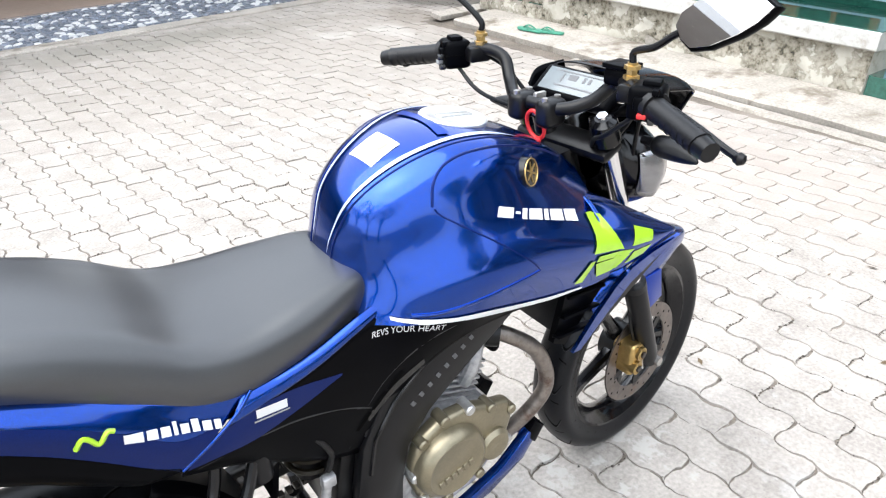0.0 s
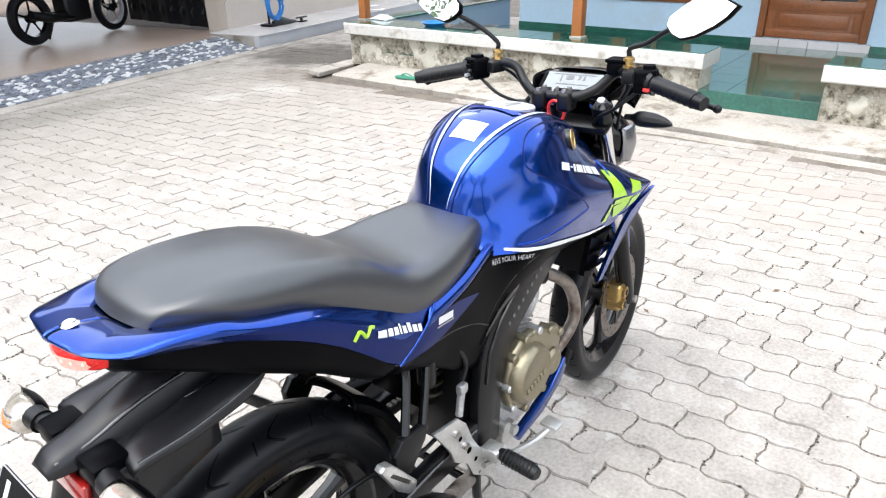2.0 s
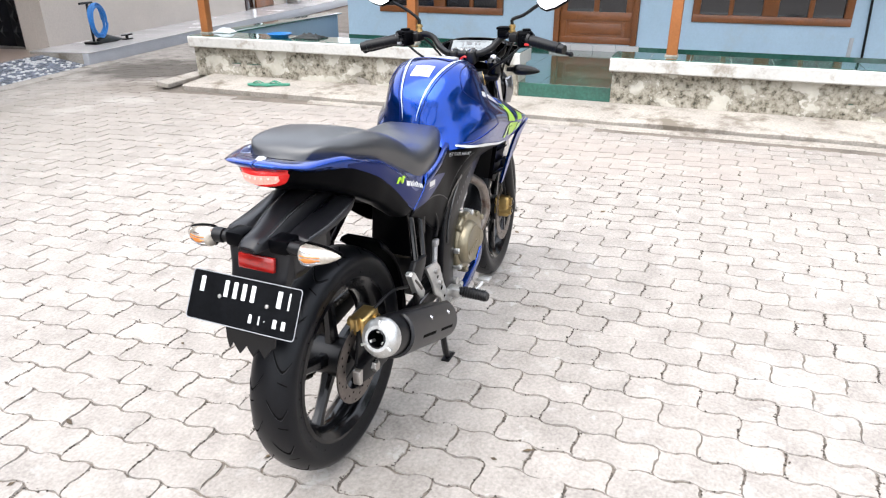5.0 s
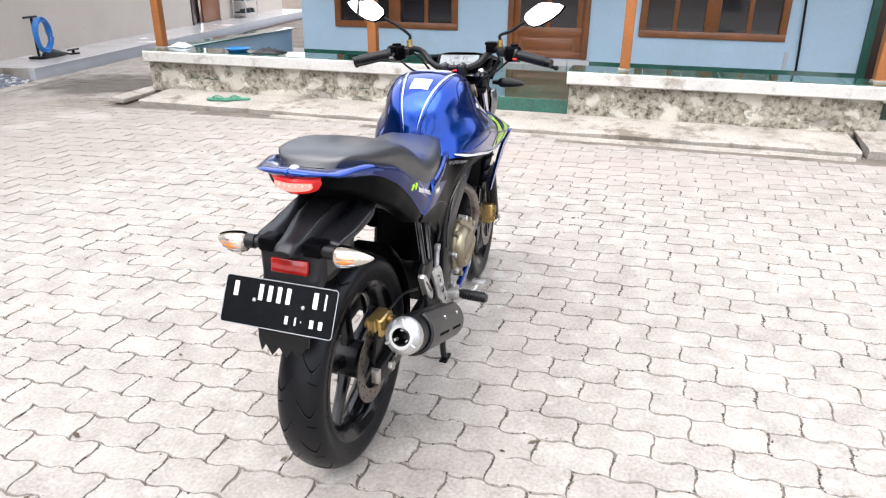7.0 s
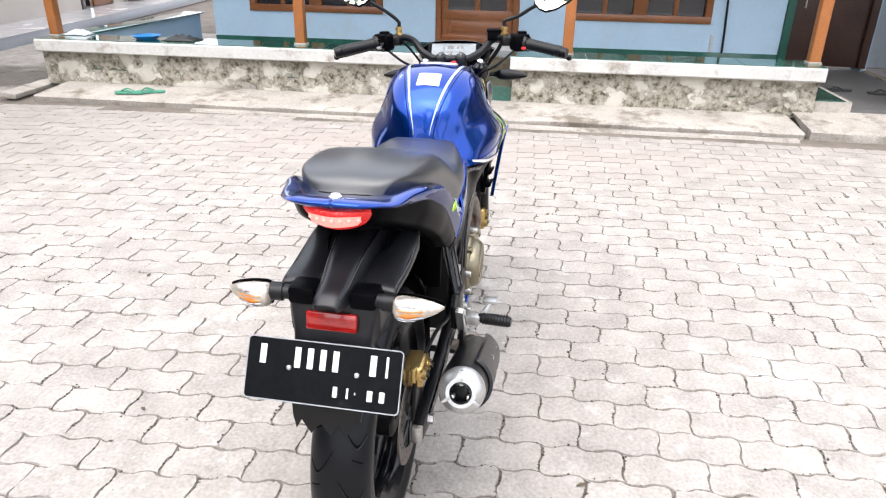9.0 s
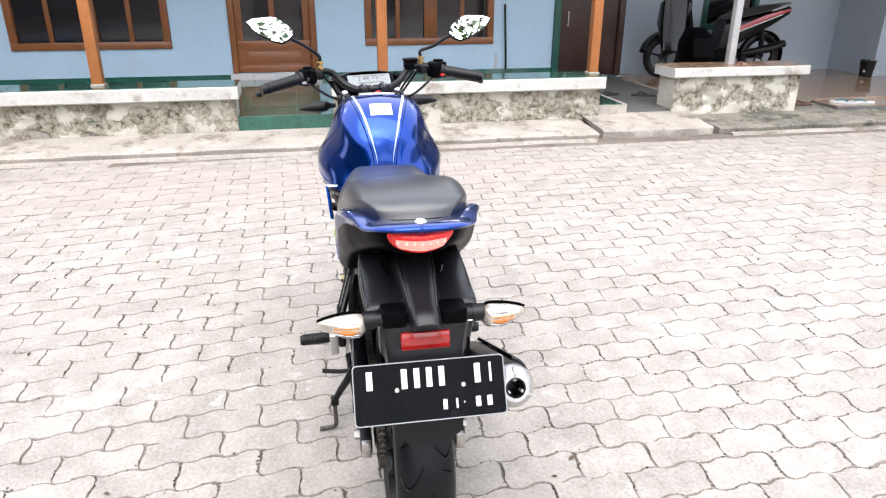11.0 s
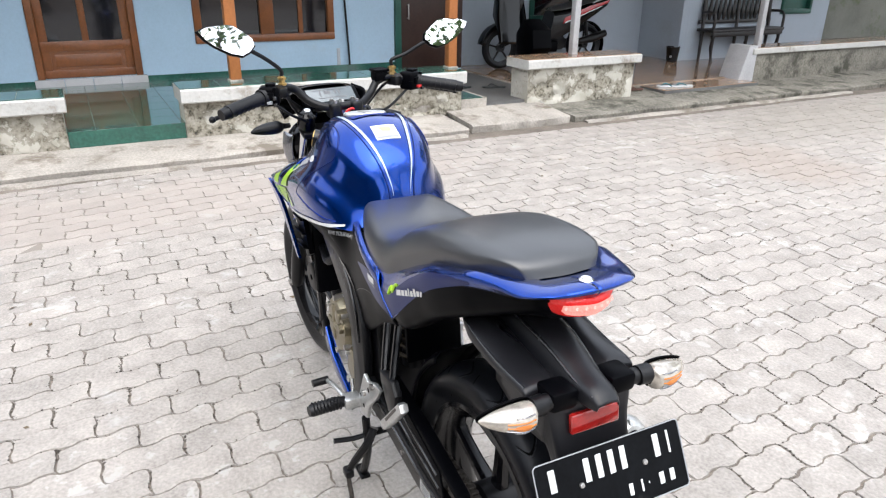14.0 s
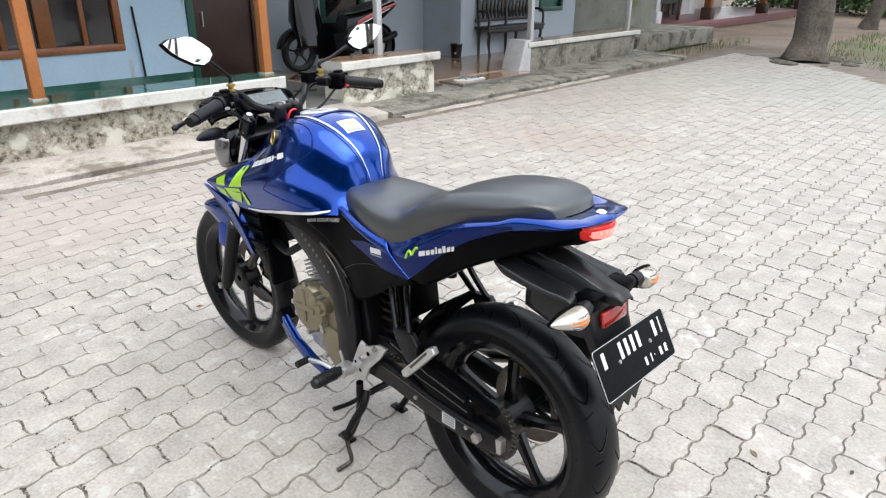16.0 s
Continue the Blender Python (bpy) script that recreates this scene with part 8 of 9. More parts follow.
for s in (1, -1):
    part("side_flash", (lambda m: ([(p[0] * s, p[1], p[2]) for p in m[0]], m[1]))(prism([(-0.82, 0.55), (-1.5, 0.8), (-1.52, 0.835), (-1.2, 0.76), (-0.84, 0.62)], 0.152, 0.168, 0.003, "x")), SCOOTER_RED, sc, "red side flash")
    part("flash_edge", (lambda m: ([(p[0] * s, p[1], p[2]) for p in m[0]], m[1]))(prism([(-0.85, 0.555), (-1.4, 0.755), (-1.4, 0.765), (-0.85, 0.57)], 0.166, 0.171, 0, "x")), WHITE_DECAL, sc)
    part("grab_rail", (lambda m: ([(p[0] * s, p[1], p[2]) for p in m[0]], m[1]))(tube([(0.13, -1.28, 0.8), (0.12, -1.5, 0.87), (0.0, -1.58, 0.885)], 0.014, 8, 4)), GREY_DECAL, sc, "silver grab rail")
part("seat", loft([[(-0.08, -0.68, 0.7), (0, -0.68, 0.74), (0.08, -0.68, 0.7)], [(-0.14, -0.9, 0.73), (0, -0.9, 0.79), (0.14, -0.9, 0.73)], [(-0.13, -1.2, 0.79), (0, -1.2, 0.86), (0.13, -1.2, 0.79)], [(-0.08, -1.45, 0.84), (0, -1.45, 0.88), (0.08, -1.45, 0.84)]], nu=5, nv=5), SEAT_VINYL, sc, "black vinyl scooter seat", shell=0.02, smooth=60)
part("handlebar_cover", loft([[(-0.1, -0.2, 1.02), (0, -0.16, 1.04), (0.1, -0.2, 1.02)], [(-0.13, -0.24, 1.08), (0, -0.18, 1.1), (0.13, -0.24, 1.08)], [(-0.1, -0.3, 1.1), (0, -0.28, 1.12), (0.1, -0.3, 1.1)]], nu=4, nv=4), GLOSS_BLACK, sc, shell=0.02)
part("handlebar", tube([(-0.33, -0.34, 1.06), (-0.15, -0.27, 1.07), (0.15, -0.27, 1.07), (0.33, -0.34, 1.06)], 0.016, 10, 3), GRIP_RUBBER, sc)
part("body_lower", prism([(-0.62, 0.22), (-0.6, 0.5), (-0.75, 0.66), (-0.98, 0.56), (-1.02, 0.36), (-0.9, 0.22)], -0.13, 0.13, 0.03), BLACK_PLASTIC, sc, "black lower body")
part("inner_guard", prism([(-0.3, 0.36), (-0.22, 0.62), (-0.2, 0.95), (-0.06, 0.9), (-0.02, 0.66), (-0.1, 0.55), (-0.24, 0.33)], -0.15, 0.15, 0.03), GLOSS_BLACK, sc, "black front body")
part("engine", joined(box((0.05, -1.3, 0.22), (0.15, -0.85, 0.34), 0.02), rod((0.0, -0.9, 0.3), (0.1, -0.9, 0.3), 0.09, 20)), SATIN_BLACK, sc, "dark engine case")
part("muffler", tube([(-0.14, -0.95, 0.3), (-0.15, -1.3, 0.36), (-0.15, -1.5, 0.42)], [0.03, 0.055, 0.045], 14, 3), SATIN_BLACK, sc, "black muffler")
part("shock", rod((-0.1, -1.25, 0.33), (-0.1, -1.2, 0.62), 0.024, 12), SATIN_BLACK, sc)
part("rear_mudguard", lathe([(-0.05, 0.28), (-0.045, 0.3), (0.045, 0.3), (0.05, 0.28)], 16, "x", (0, -1.27, 0.27), arc=(radians(60), radians(215))), BLACK_PLASTIC, sc, shell=0.004)

# dark carved bench on the porch
bn = thing("bench", "dark turned wooden bench against the blue porch wall", "bench", pose(6.13, -6.3, 0.122))
BENCH = surface("dark_bench_wood", (0.018, 0.014, 0.013), 0.4, var=0.2, scale=9, bump=0.15)
part("seat", box((-0.05, -1.5, 0.4), (0.25, 0.0, 0.44), 0.01), BENCH, bn)
part("apron", joined(box((-0.04, -1.48, 0.34), (-0.015, -0.02, 0.4), 0.004)), BENCH, bn)
for y in (-0.06, -0.75, -1.44):
    part("leg", tube([(0.0, y, 0.36), (-0.01, y, 0.3), (0.0, y, 0.2), (-0.015, y, 0.08), (-0.03, y, 0.0)], [0.035, 0.022, 0.028, 0.017, 0.026], 10, 4), BENCH, bn)
    part("leg", tube([(0.2, y, 0.0), (0.2, y, 0.4), (0.235, y, 0.98)], [0.02, 0.026, 0.02], 10, 4), BENCH, bn)
for y in (-0.03, -1.47):
    part("armrest", tube([(-0.02, y, 0.42), (-0.02, y, 0.6), (0.05, y, 0.66), (0.21, y, 0.66)], 0.02, 10, 4), BENCH, bn)
part("top_rail", box((0.212, -1.5, 0.86), (0.25, 0.0, 0.99), 0.012), BENCH, bn)
part("lower_rail", box((0.212, -1.5, 0.5), (0.245, 0.0, 0.55), 0.006), BENCH, bn)
for i in range(15):
    y = -0.1 - 0.095 * i
    part("spindle", tube([(0.228, y, 0.54), (0.228, y, 0.66), (0.228, y, 0.74), (0.228, y, 0.87)], [0.016, 0.034, 0.022, 0.016], 8, 4), BENCH, bn)

# a patterned can, sandals, dish and cloths
can = thing("flower_can", "small dark can with a pale pattern on the tiled floor", "can", pose(6.42, -5.93, 0.122))
part("body", lathe([(0, 0.0), (0, 0.075), (0.19, 0.095), (0.2, 0.1), (0.2, 0.09), (0.02, 0.07), (0.02, 0.0)], 24, "z"), GLOSS_BLACK, can)
for k in range(9):
    a = 0.7 * k
    part("pattern", moved(box((0.086, -0.014, 0.045 + 0.05 * (k % 3)), (0.092, 0.014, 0.075 + 0.05 * (k % 3)), 0.003, 1), pose(0, 0, 0, 0, -6, math.degrees(a))), WHITE_DECAL, can)


def sandal(label, at, sole, strap, group):
    """A thong sandal: sole with a waist, and a Y-shaped strap."""
    o = thing("flip_flop", label, "sandal", at, group)
    ring = spline([(-0.125, 0, 0), (-0.11, 0.032, 0), (-0.03, 0.032, 0), (0.05, 0.044, 0), (0.11, 0.036, 0), (0.13, 0, 0), (0.11, -0.036, 0), (0.05, -0.04, 0), (-0.03, -0.03, 0), (-0.11, -0.03, 0), (-0.125, 0, 0)], 3)[:-1]
    part("sole", prism([(p[0], p[1]) for p in ring], 0, 0.018, 0.004, "z"), sole, o)
    for s in (1, -1):
        part("strap", tube([(0.075, 0, 0.018), (0.03, 0.018 * s, 0.04), (-0.03, 0.032 * s, 0.016)], 0.0055, 6, 4), strap, o)
    return o


SANDAL_GREEN = surface("green_sandal_foam", (0.07, 0.3, 0.2), 0.6, var=0.12, bump=0.1)
SANDAL_TEAL = surface("teal_strap", (0.02, 0.18, 0.24), 0.5, var=0.1)
SANDAL_WHITE = surface("white_sandal_foam", (0.68, 0.72, 0.74), 0.6, var=0.06)
SANDAL_DARK = surface("dark_sandal_foam", (0.03, 0.035, 0.035), 0.6, var=0.15)
SANDAL_BROWN = surface("brown_sandal", (0.14, 0.07, 0.05), 0.6, var=0.15)
sandal("green foam flip-flop on the concrete apron", pose(4.3, 4.28, 0.068, 0, 0, 95), SANDAL_GREEN, SANDAL_GREEN, "green flip-flops")
sandal("green foam flip-flop on the concrete apron", pose(4.36, 4.12, 0.07, 0, 0, 110), SANDAL_GREEN, SANDAL_GREEN, "green flip-flops")
sandal("white flip-flop with teal straps on the porch step", pose(4.76, -4.2, 0.113, 0, 0, 60), SANDAL_WHITE, SANDAL_TEAL, "white flip-flops")
sandal("white flip-flop with teal straps on the porch step", pose(4.72, -4.38, 0.113, 0, 0, 75), SANDAL_WHITE, SANDAL_TEAL, "white flip-flops")
sandal("dark worn flip-flop on the grey concrete floor", pose(5.5, -1.95, 0.136, 0, 0, 100), SANDAL_DARK, SANDAL_DARK, "dark flip-flops")
sandal("dark worn flip-flop on the grey concrete floor", pose(5.4, -2.3, 0.136, 0, 0, 70), SANDAL_DARK, SANDAL_DARK, "dark flip-flops")
sandal("brown sandal beside the low porch wall", pose(4.87, -3.78, 0.09, 0, 0, 80), SANDAL_BROWN, SANDAL_BROWN, "brown sandals")

ds = solid("dish", lathe([(0.0, 0.0), (0.0, 0.085), (0.03, 0.12), (0.034, 0.125), (0.028, 0.118), (0.006, 0.08), (0.006, 0.0)], 28, "z", (4.77, 4.32, 0.469)), HOSE_BLUE, "bright blue plastic dish on the green wall top", "dish")


def cloth(name, at, w, d, h, material, label):
    n = 14
    v = []
    for i in range(n + 1):
        for j in range(n + 1):
            a, b = i / n - 0.5, j / n - 0.5
            r = max(abs(a), abs(b)) * 2
            z = h * (1 - r ** 2) * (0.6 + 0.7 * abs(noise.fractal(Vector((a * 5 + at[0], b * 5 + at[1], 0)), 1.0, 2.0, 3))) + 0.004
            k = 1 + 0.25 * noise.noise(Vector((a * 3, b * 3, at[1])))
            v.append((at[0] + a * d * k, at[1] + b * w * k, at[2] + z))
    f = [[i * (n + 1) + j, (i + 1) * (n + 1) + j, (i + 1) * (n + 1) + j + 1, i * (n + 1) + j + 1] for i in range(n) for j in range(n)]
    ob = solid(name, (v, f), material, label, "cloth", smooth=80)
    m = ob.modifiers.new("thickness", "SOLIDIFY")
    m.thickness = 0.004
    return ob


cloth("cloth", (4.78, 3.98, 0.469), 0.3, 0.2, 0.05, SANDAL_DARK, "crumpled dark cloth on the green wall top")
cloth("cloth", (4.9, 5.08, 0.469), 0.22, 0.16, 0.05, SANDAL_WHITE, "crumpled white cloth at the veranda corner")

# T-handled stand with a blue hose coil, on the white walkway
hs = thing("hose_stand", "black T-handled stand carrying a coiled blue hose", "hose stand", pose(5.6, 7.72, 0.151, 0, 0, 10))
part("post", joined(rod((0, 0, 0.03), (0, 0, 0.5), 0.016), rod((-0.14, 0, 0.5), (0.1, 0, 0.5), 0.014), box((-0.08, -0.09, 0), (0.08, 0.09, 0.03), 0.008)), SATIN_BLACK, hs, "black T-handled post")
rng = random.Random(3)
coil = []
for i in range(11 * 26):
    a = 2 * math.pi * i / 26
    k = i / 26
    coil.append((0.06 + (0.135 + 0.012 * math.sin(k * 5)) * math.cos(a) + 0.01 * math.sin(k * 3), -0.03 - 0.02 * (k % 4) + 0.006 * math.sin(3 * a + k), 0.285 + (0.19 + 0.022 * math.sin(k * 2.3)) * math.sin(a)))
part("hose", tube(coil, 0.009, 8), HOSE_BLUE, hs, "coiled blue hose")
part("bag", joined(tube([(0.02, -0.05, 0.03), (0.15, -0.08, 0.05), (0.3, -0.1, 0.03), (0.42, -0.1, 0.02)], [0.035, 0.055, 0.03, 0.012], 12, 4)), SANDAL_DARK, hs, "dark fabric bundle at its foot")
tap = solid("pump", joined(rod((6.12, 7.68, 0.151), (6.12, 7.68, 0.215), 0.02, 12), box((6.06, 7.64, 0.151), (6.19, 7.72, 0.168), 0.006), rod((6.03, 7.68, 0.21), (6.22, 7.68, 0.21), 0.01, 8)), SATIN_BLACK, "small black pump on the white walkway", "pump")

# folding gate with pressed diamonds, beside the garage
gt = thing("gate", "black folding metal gate with pressed diamond shapes", "gate", kind="structure")
for i in range(9):
    y0 = 8.2 + 0.25 * i
    a, b = (5.22, 5.26) if i % 2 else (5.26, 5.22)
    part("leaf", ([(a, y0, 0.12), (b, y0 + 0.25, 0.12), (b, y0 + 0.25, 2.4), (a, y0, 2.4), (a + 0.02, y0, 0.12), (b + 0.02, y0 + 0.25, 0.12), (b + 0.02, y0 + 0.25, 2.4), (a + 0.02, y0, 2.4)], box((0, 0, 0), (1, 1, 1))[1] and [[0, 1, 2, 3], [7, 6, 5, 4], [0, 4, 5, 1], [1, 5, 6, 2], [2, 6, 7, 3], [3, 7, 4, 0]]), GATE_BLACK, gt)
    for k in range(6):
        z, x = 0.3 + 0.19 * k, (a + b) / 2
        dm = [(x - 0.004, y0 + 0.03, z), (x - 0.004, y0 + 0.125, z - 0.08), (x - 0.004, y0 + 0.22, z), (x - 0.004, y0 + 0.125, z + 0.08), (x - 0.035, y0 + 0.125, z)]
        part("diamond", (dm, [[0, 1, 4], [1, 2, 4], [2, 3, 4], [3, 0, 4]]), GATE_BLACK, gt, smooth=0)

# dark motorcycle standing in the garage
mb = thing("parked_motorcycle", "dark motorcycle parked on the beige garage floor", "motorcycle", pose(3.25, 9.1, 0.117, 0, 0, 20))
wheel_simple(mb, 0, 0, 0.3, 0.3, 0.1, "x", SATIN_BLACK)
wheel_simple(mb, 1.3, 0, 0.29, 0.29, 0.09, "x", GREY_DECAL)
part("body", loft([[(0.0, -0.05, 0.66), (0.0, -0.12, 0.72), (0.0, 0, 0.8), (0.0, 0.12, 0.72), (0.0, 0.05, 0.66)], [(0.4, -0.08, 0.5), (0.4, -0.14, 0.66), (0.4, 0, 0.78), (0.4, 0.14, 0.66), (0.4, 0.08, 0.5)], [(0.8, -0.08, 0.5), (0.8, -0.15, 0.75), (0.8, 0, 0.98), (0.8, 0.15, 0.75), (0.8, 0.08, 0.5)], [(1.05, -0.04, 0.7), (1.05, -0.1, 0.8), (1.05, 0, 0.9), (1.05, 0.1, 0.8), (1.05, 0.04, 0.7)]], nu=5, nv=4, caps=True), GLOSS_BLACK, mb, "dark tank and body", smooth=60)
part("engine", box((0.45, -0.12, 0.2), (0.85, 0.12, 0.5), 0.05, 3), SATIN_BLACK, mb, "dark engine block")
part("swingarm", joined(box((0.0, -0.1, 0.27), (0.5, -0.07, 0.33), 0.01), box((0.0, 0.07, 0.27), (0.5, 0.1, 0.33), 0.01)), SATIN_BLACK, mb)
part("muffler", tube([(0.5, -0.14, 0.26), (0.1, -0.18, 0.3), (-0.15, -0.18, 0.36)], [0.025, 0.055, 0.05], 14, 3), SATIN_BLACK, mb)
part("fork", joined(rod((1.3, -0.09, 0.29), (1.06, -0.09, 0.95), 0.022), rod((1.3, 0.09, 0.29), (1.06, 0.09, 0.95), 0.022)), SATIN_BLACK, mb)
part("tail_lamp", box((-0.2, -0.07, 0.72), (-0.12, 0.07, 0.78), 0.015), RED_REFLECTOR, mb, "red tail lamp")
part("stand", joined(rod((0.45, 0.12, 0.25), (0.42, 0.24, 0.0), 0.012)), SATIN_BLACK, mb)

# shoe rack far along the white walkway
rk = thing("shoe_rack", "pale metal shoe rack with dark shoes", "shoe rack", UL @ pose(7.6, 0.45, 0.151))
for x in (0, 0.7):
    for y in (0, 0.28):
        part("upright", rod((x, y, 0), (x, y, 0.7), 0.012), GREY_POST, rk)
for z in (0.08, 0.34, 0.6):
    part("shelf", box((-0.01, -0.01, z), (0.71, 0.29, z + 0.015), 0.004), GREY_POST, rk)
for i in range(6):
    x, z = 0.12 + 0.22 * (i % 3), 0.097 + 0.26 * (i // 3)
    solid("shoe", moved(joined(box((-0.05, -0.13, 0), (0.05, 0.13, 0.03), 0.012), box((-0.045, -0.12, 0.025), (0.045, 0.02, 0.09), 0.025, 3)), UL @ pose(7.6 + x, 0.6, 0.151 + z)), SANDAL_DARK, "dark shoe on the pale metal rack", "shoe", group="shoes on the rack")

# ---- trees, far houses and ground cover ----
def leaves(rng, cx, cy, cz, rx, rz, n, size):
    """Clumps of small pointed leaves round a few hundred twig ends, with gaps between them."""
    v, f = [], []
    clumps = []
    for _ in range(n // 26):
        a, b = rng.uniform(0, 2 * math.pi), rng.uniform(-0.9, 1)
        k = (0.35 + 0.65 * rng.random() ** 0.5)
        h = math.sqrt(1 - min(1, b * b))
        clumps.append((cx + rx * k * h * math.cos(a), cy + rx * k * h * math.sin(a), cz + rz * k * b))
    for c in clumps:
        for _ in range(26):
            p = Vector((c[0] + rng.gauss(0, 0.2), c[1] + rng.gauss(0, 0.2), c[2] + rng.gauss(0, 0.14)))
            d = Vector((rng.gauss(0, 1), rng.gauss(0, 1), rng.gauss(-0.25, 0.6))).normalized()
            w = d.cross(Vector((rng.gauss(0, 1), rng.gauss(0, 1), rng.gauss(0, 1)))).normalized()
            s = size * rng.uniform(0.7, 1.3)
            o = len(v)
            v += [tuple(p), tuple(p + d * s * 0.5 + w * s * 0.24), tuple(p + d * s), tuple(p + d * s * 0.5 - w * s * 0.24)]
            f.append([o, o + 1, o + 2, o + 3])
    return v, f, clumps


def tree(label, x, y, r, top, crown_r, crown_z, n, seed, lean=(0, 0)):
    rng = random.Random(seed)
    t = thing("tree", label, "tree", pose(x, y, -0.02))
    path = [(0, 0, 0), (0.02 + lean[0] * 0.2, 0.01 + lean[1] * 0.2, 0.35), (lean[0] * 0.5, lean[1] * 0.5, 1.2), (lean[0], lean[1], top)]
    m = tube(path, [r * 1.45, r * 1.02, r * 0.95, r * 0.7], 22, 6)
    m = ([tuple(Vector(p) + Vector((p[0] - lean[0] * p[2] / top, p[1] - lean[1] * p[2] / top, 0)) * (0.3 * noise.noise(Vector((p[0] * 4, p[1] * 4, p[2] * 1.4))) + (0.5 * max(0, 0.25 - p[2]) * math.sin(5 * math.atan2(p[1], p[0])))) ) for p in m[0]], m[1])
    part("trunk", m, BARK, t, "rough grey-brown trunk", smooth=60)
    lv, lf, clumps = leaves(rng, lean[0], lean[1], crown_z, crown_r, crown_r * 0.6, n, 0.16)
    for i in range(7):
        c = clumps[rng.randrange(len(clumps))]
        part("limb", tube([(lean[0], lean[1], top - 0.3), ((lean[0] + c[0]) / 2 + rng.gauss(0, 0.2), (lean[1] + c[1]) / 2 + rng.gauss(0, 0.2), (top + c[2]) / 2), c], [r * 0.45, r * 0.25, r * 0.06], 8, 4), BARK, t)
    tagged(part("crown", (lv, lf), LEAF, t, "green leafy crown", smooth=0), kind="stuff")
    return t


tree("broad shade tree at the end of the paving", 2.68, -10.4, 0.27, 3.0, 3.2, 4.9, 9000, 3, (-0.1, -0.35))
tree("slimmer shade tree on the grass", 3.7, -19.4, 0.17, 3.0, 2.8, 4.8, 5000, 4, (-0.5, 0.1))
tree("leafy tree across the yard, seen in the mirrors", -8.5, 2.2, 0.26, 3.2, 3.6, 5.6, 2300, 7, (0.3, 0.2))
tree("leafy tree across the yard, seen in the mirrors", -7.5, -6.0, 0.26, 3.2, 3.2, 5.4, 2300, 9, (-0.2, 0.3))
tree("leafy tree across the yard, seen in the mirrors", -8.6, -2.0, 0.24, 3.2, 3.2, 6.0, 2300, 12, (0.1, 0.1))

# mound of roots, stones and litter round the tree
ROOT_STONE = surface("earthy_stone", (0.12, 0.105, 0.085), 0.95, var=0.3, scale=9, fine=60, bump=0.6, dirt=(0.07, 0.075, 0.04), dirt_at=0.55, dirt_scale=6, bump_dist=0.006)
rng = random.Random(21)
for i in range(16):
    a = rng.uniform(0, 2 * math.pi)
    d = rng.uniform(0.42, 0.75)
    s = rng.uniform(0.05, 0.12)
    k = 9
    v = []
    for lat in range(4):
        for q in range(k):
            w = 2 * math.pi * q / k
            rr = s * (1, 1.05, 0.75, 0.3)[lat] * rng.uniform(0.85, 1.15)
            v.append((2.5 + d * math.cos(a) + rr * math.cos(w) * 1.3, -10.32 + d * math.sin(a) + rr * math.sin(w), -0.02 + s * (0, 0.3, 0.5, 0.62)[lat] * rng.uniform(0.75, 1.2)))
    f = [[l * k + q, l * k + (q + 1) % k, (l + 1) * k + (q + 1) % k, (l + 1) * k + q] for l in range(3) for q in range(k)] + [[3 * k + q for q in range(k)]]
    solid("stone", (v, f), ROOT_STONE, "rough dark grey-brown stone at the foot of the tree", "stone", group="stones round the tree", smooth=50)
v, f = [], []
for i in range(11000):
    if i % 60 == 0:
        x, y = rng.uniform(4.5, 5.1), rng.uniform(-13.5, -9.6)
    else:
        x, y = rng.uniform(-6, 3.2), rng.uniform(-22, -8.6)
        if y > -9.4 - 0.93 * (x - 1.0) or noise.noise(Vector((x * 0.7, y * 0.7, 2))) < -0.12:
            continue
    h, w, a, b = rng.uniform(0.04, 0.13), rng.uniform(0.004, 0.009), rng.uniform(0, 6.28), rng.uniform(-0.05, 0.05)
    o = len(v)
    v += [(x - w * math.cos(a), y - w * math.sin(a), -0.03), (x + w * math.cos(a), y + w * math.sin(a), -0.03), (x + b, y + b * 0.7, h)]
    f.append([o, o + 1, o + 2])
solid("grass", (v, f), GRASS, "short green grass tufts on the dirt", "grass", "stuff", smooth=0)
v, f = [], []
for i in range(900):
    x, y = rng.uniform(-4, 4), rng.uniform(-10.8, 5)
    if i % 3:
        x, y = rng.uniform(2.5, 6.6), rng.uniform(-18, -10.6)
    s, a = rng.uniform(0.006, 0.022), rng.uniform(0, 6.28)
    if y < -10.5:
        s *= 2.5
    o = len(v)
    v += [(x + s * math.cos(a), y + s * math.sin(a), 0.004), (x - s * 0.4 * math.sin(a), y + s * 0.4 * math.cos(a), 0.007), (x - s * math.cos(a), y - s * math.sin(a), 0.004), (x + s * 0.4 * math.sin(a), y - s * 0.4 * math.cos(a), 0.003)]
    f.append([o, o + 1, o + 2, o + 3])
solid("leaf_litter", (v, f), surface("dry_leaf", (0.13, 0.09, 0.05), 0.8, var=0.3, island=0.5, bump=0), "small dry leaves and crumbs scattered on the paving", "leaves", "stuff", smooth=0)

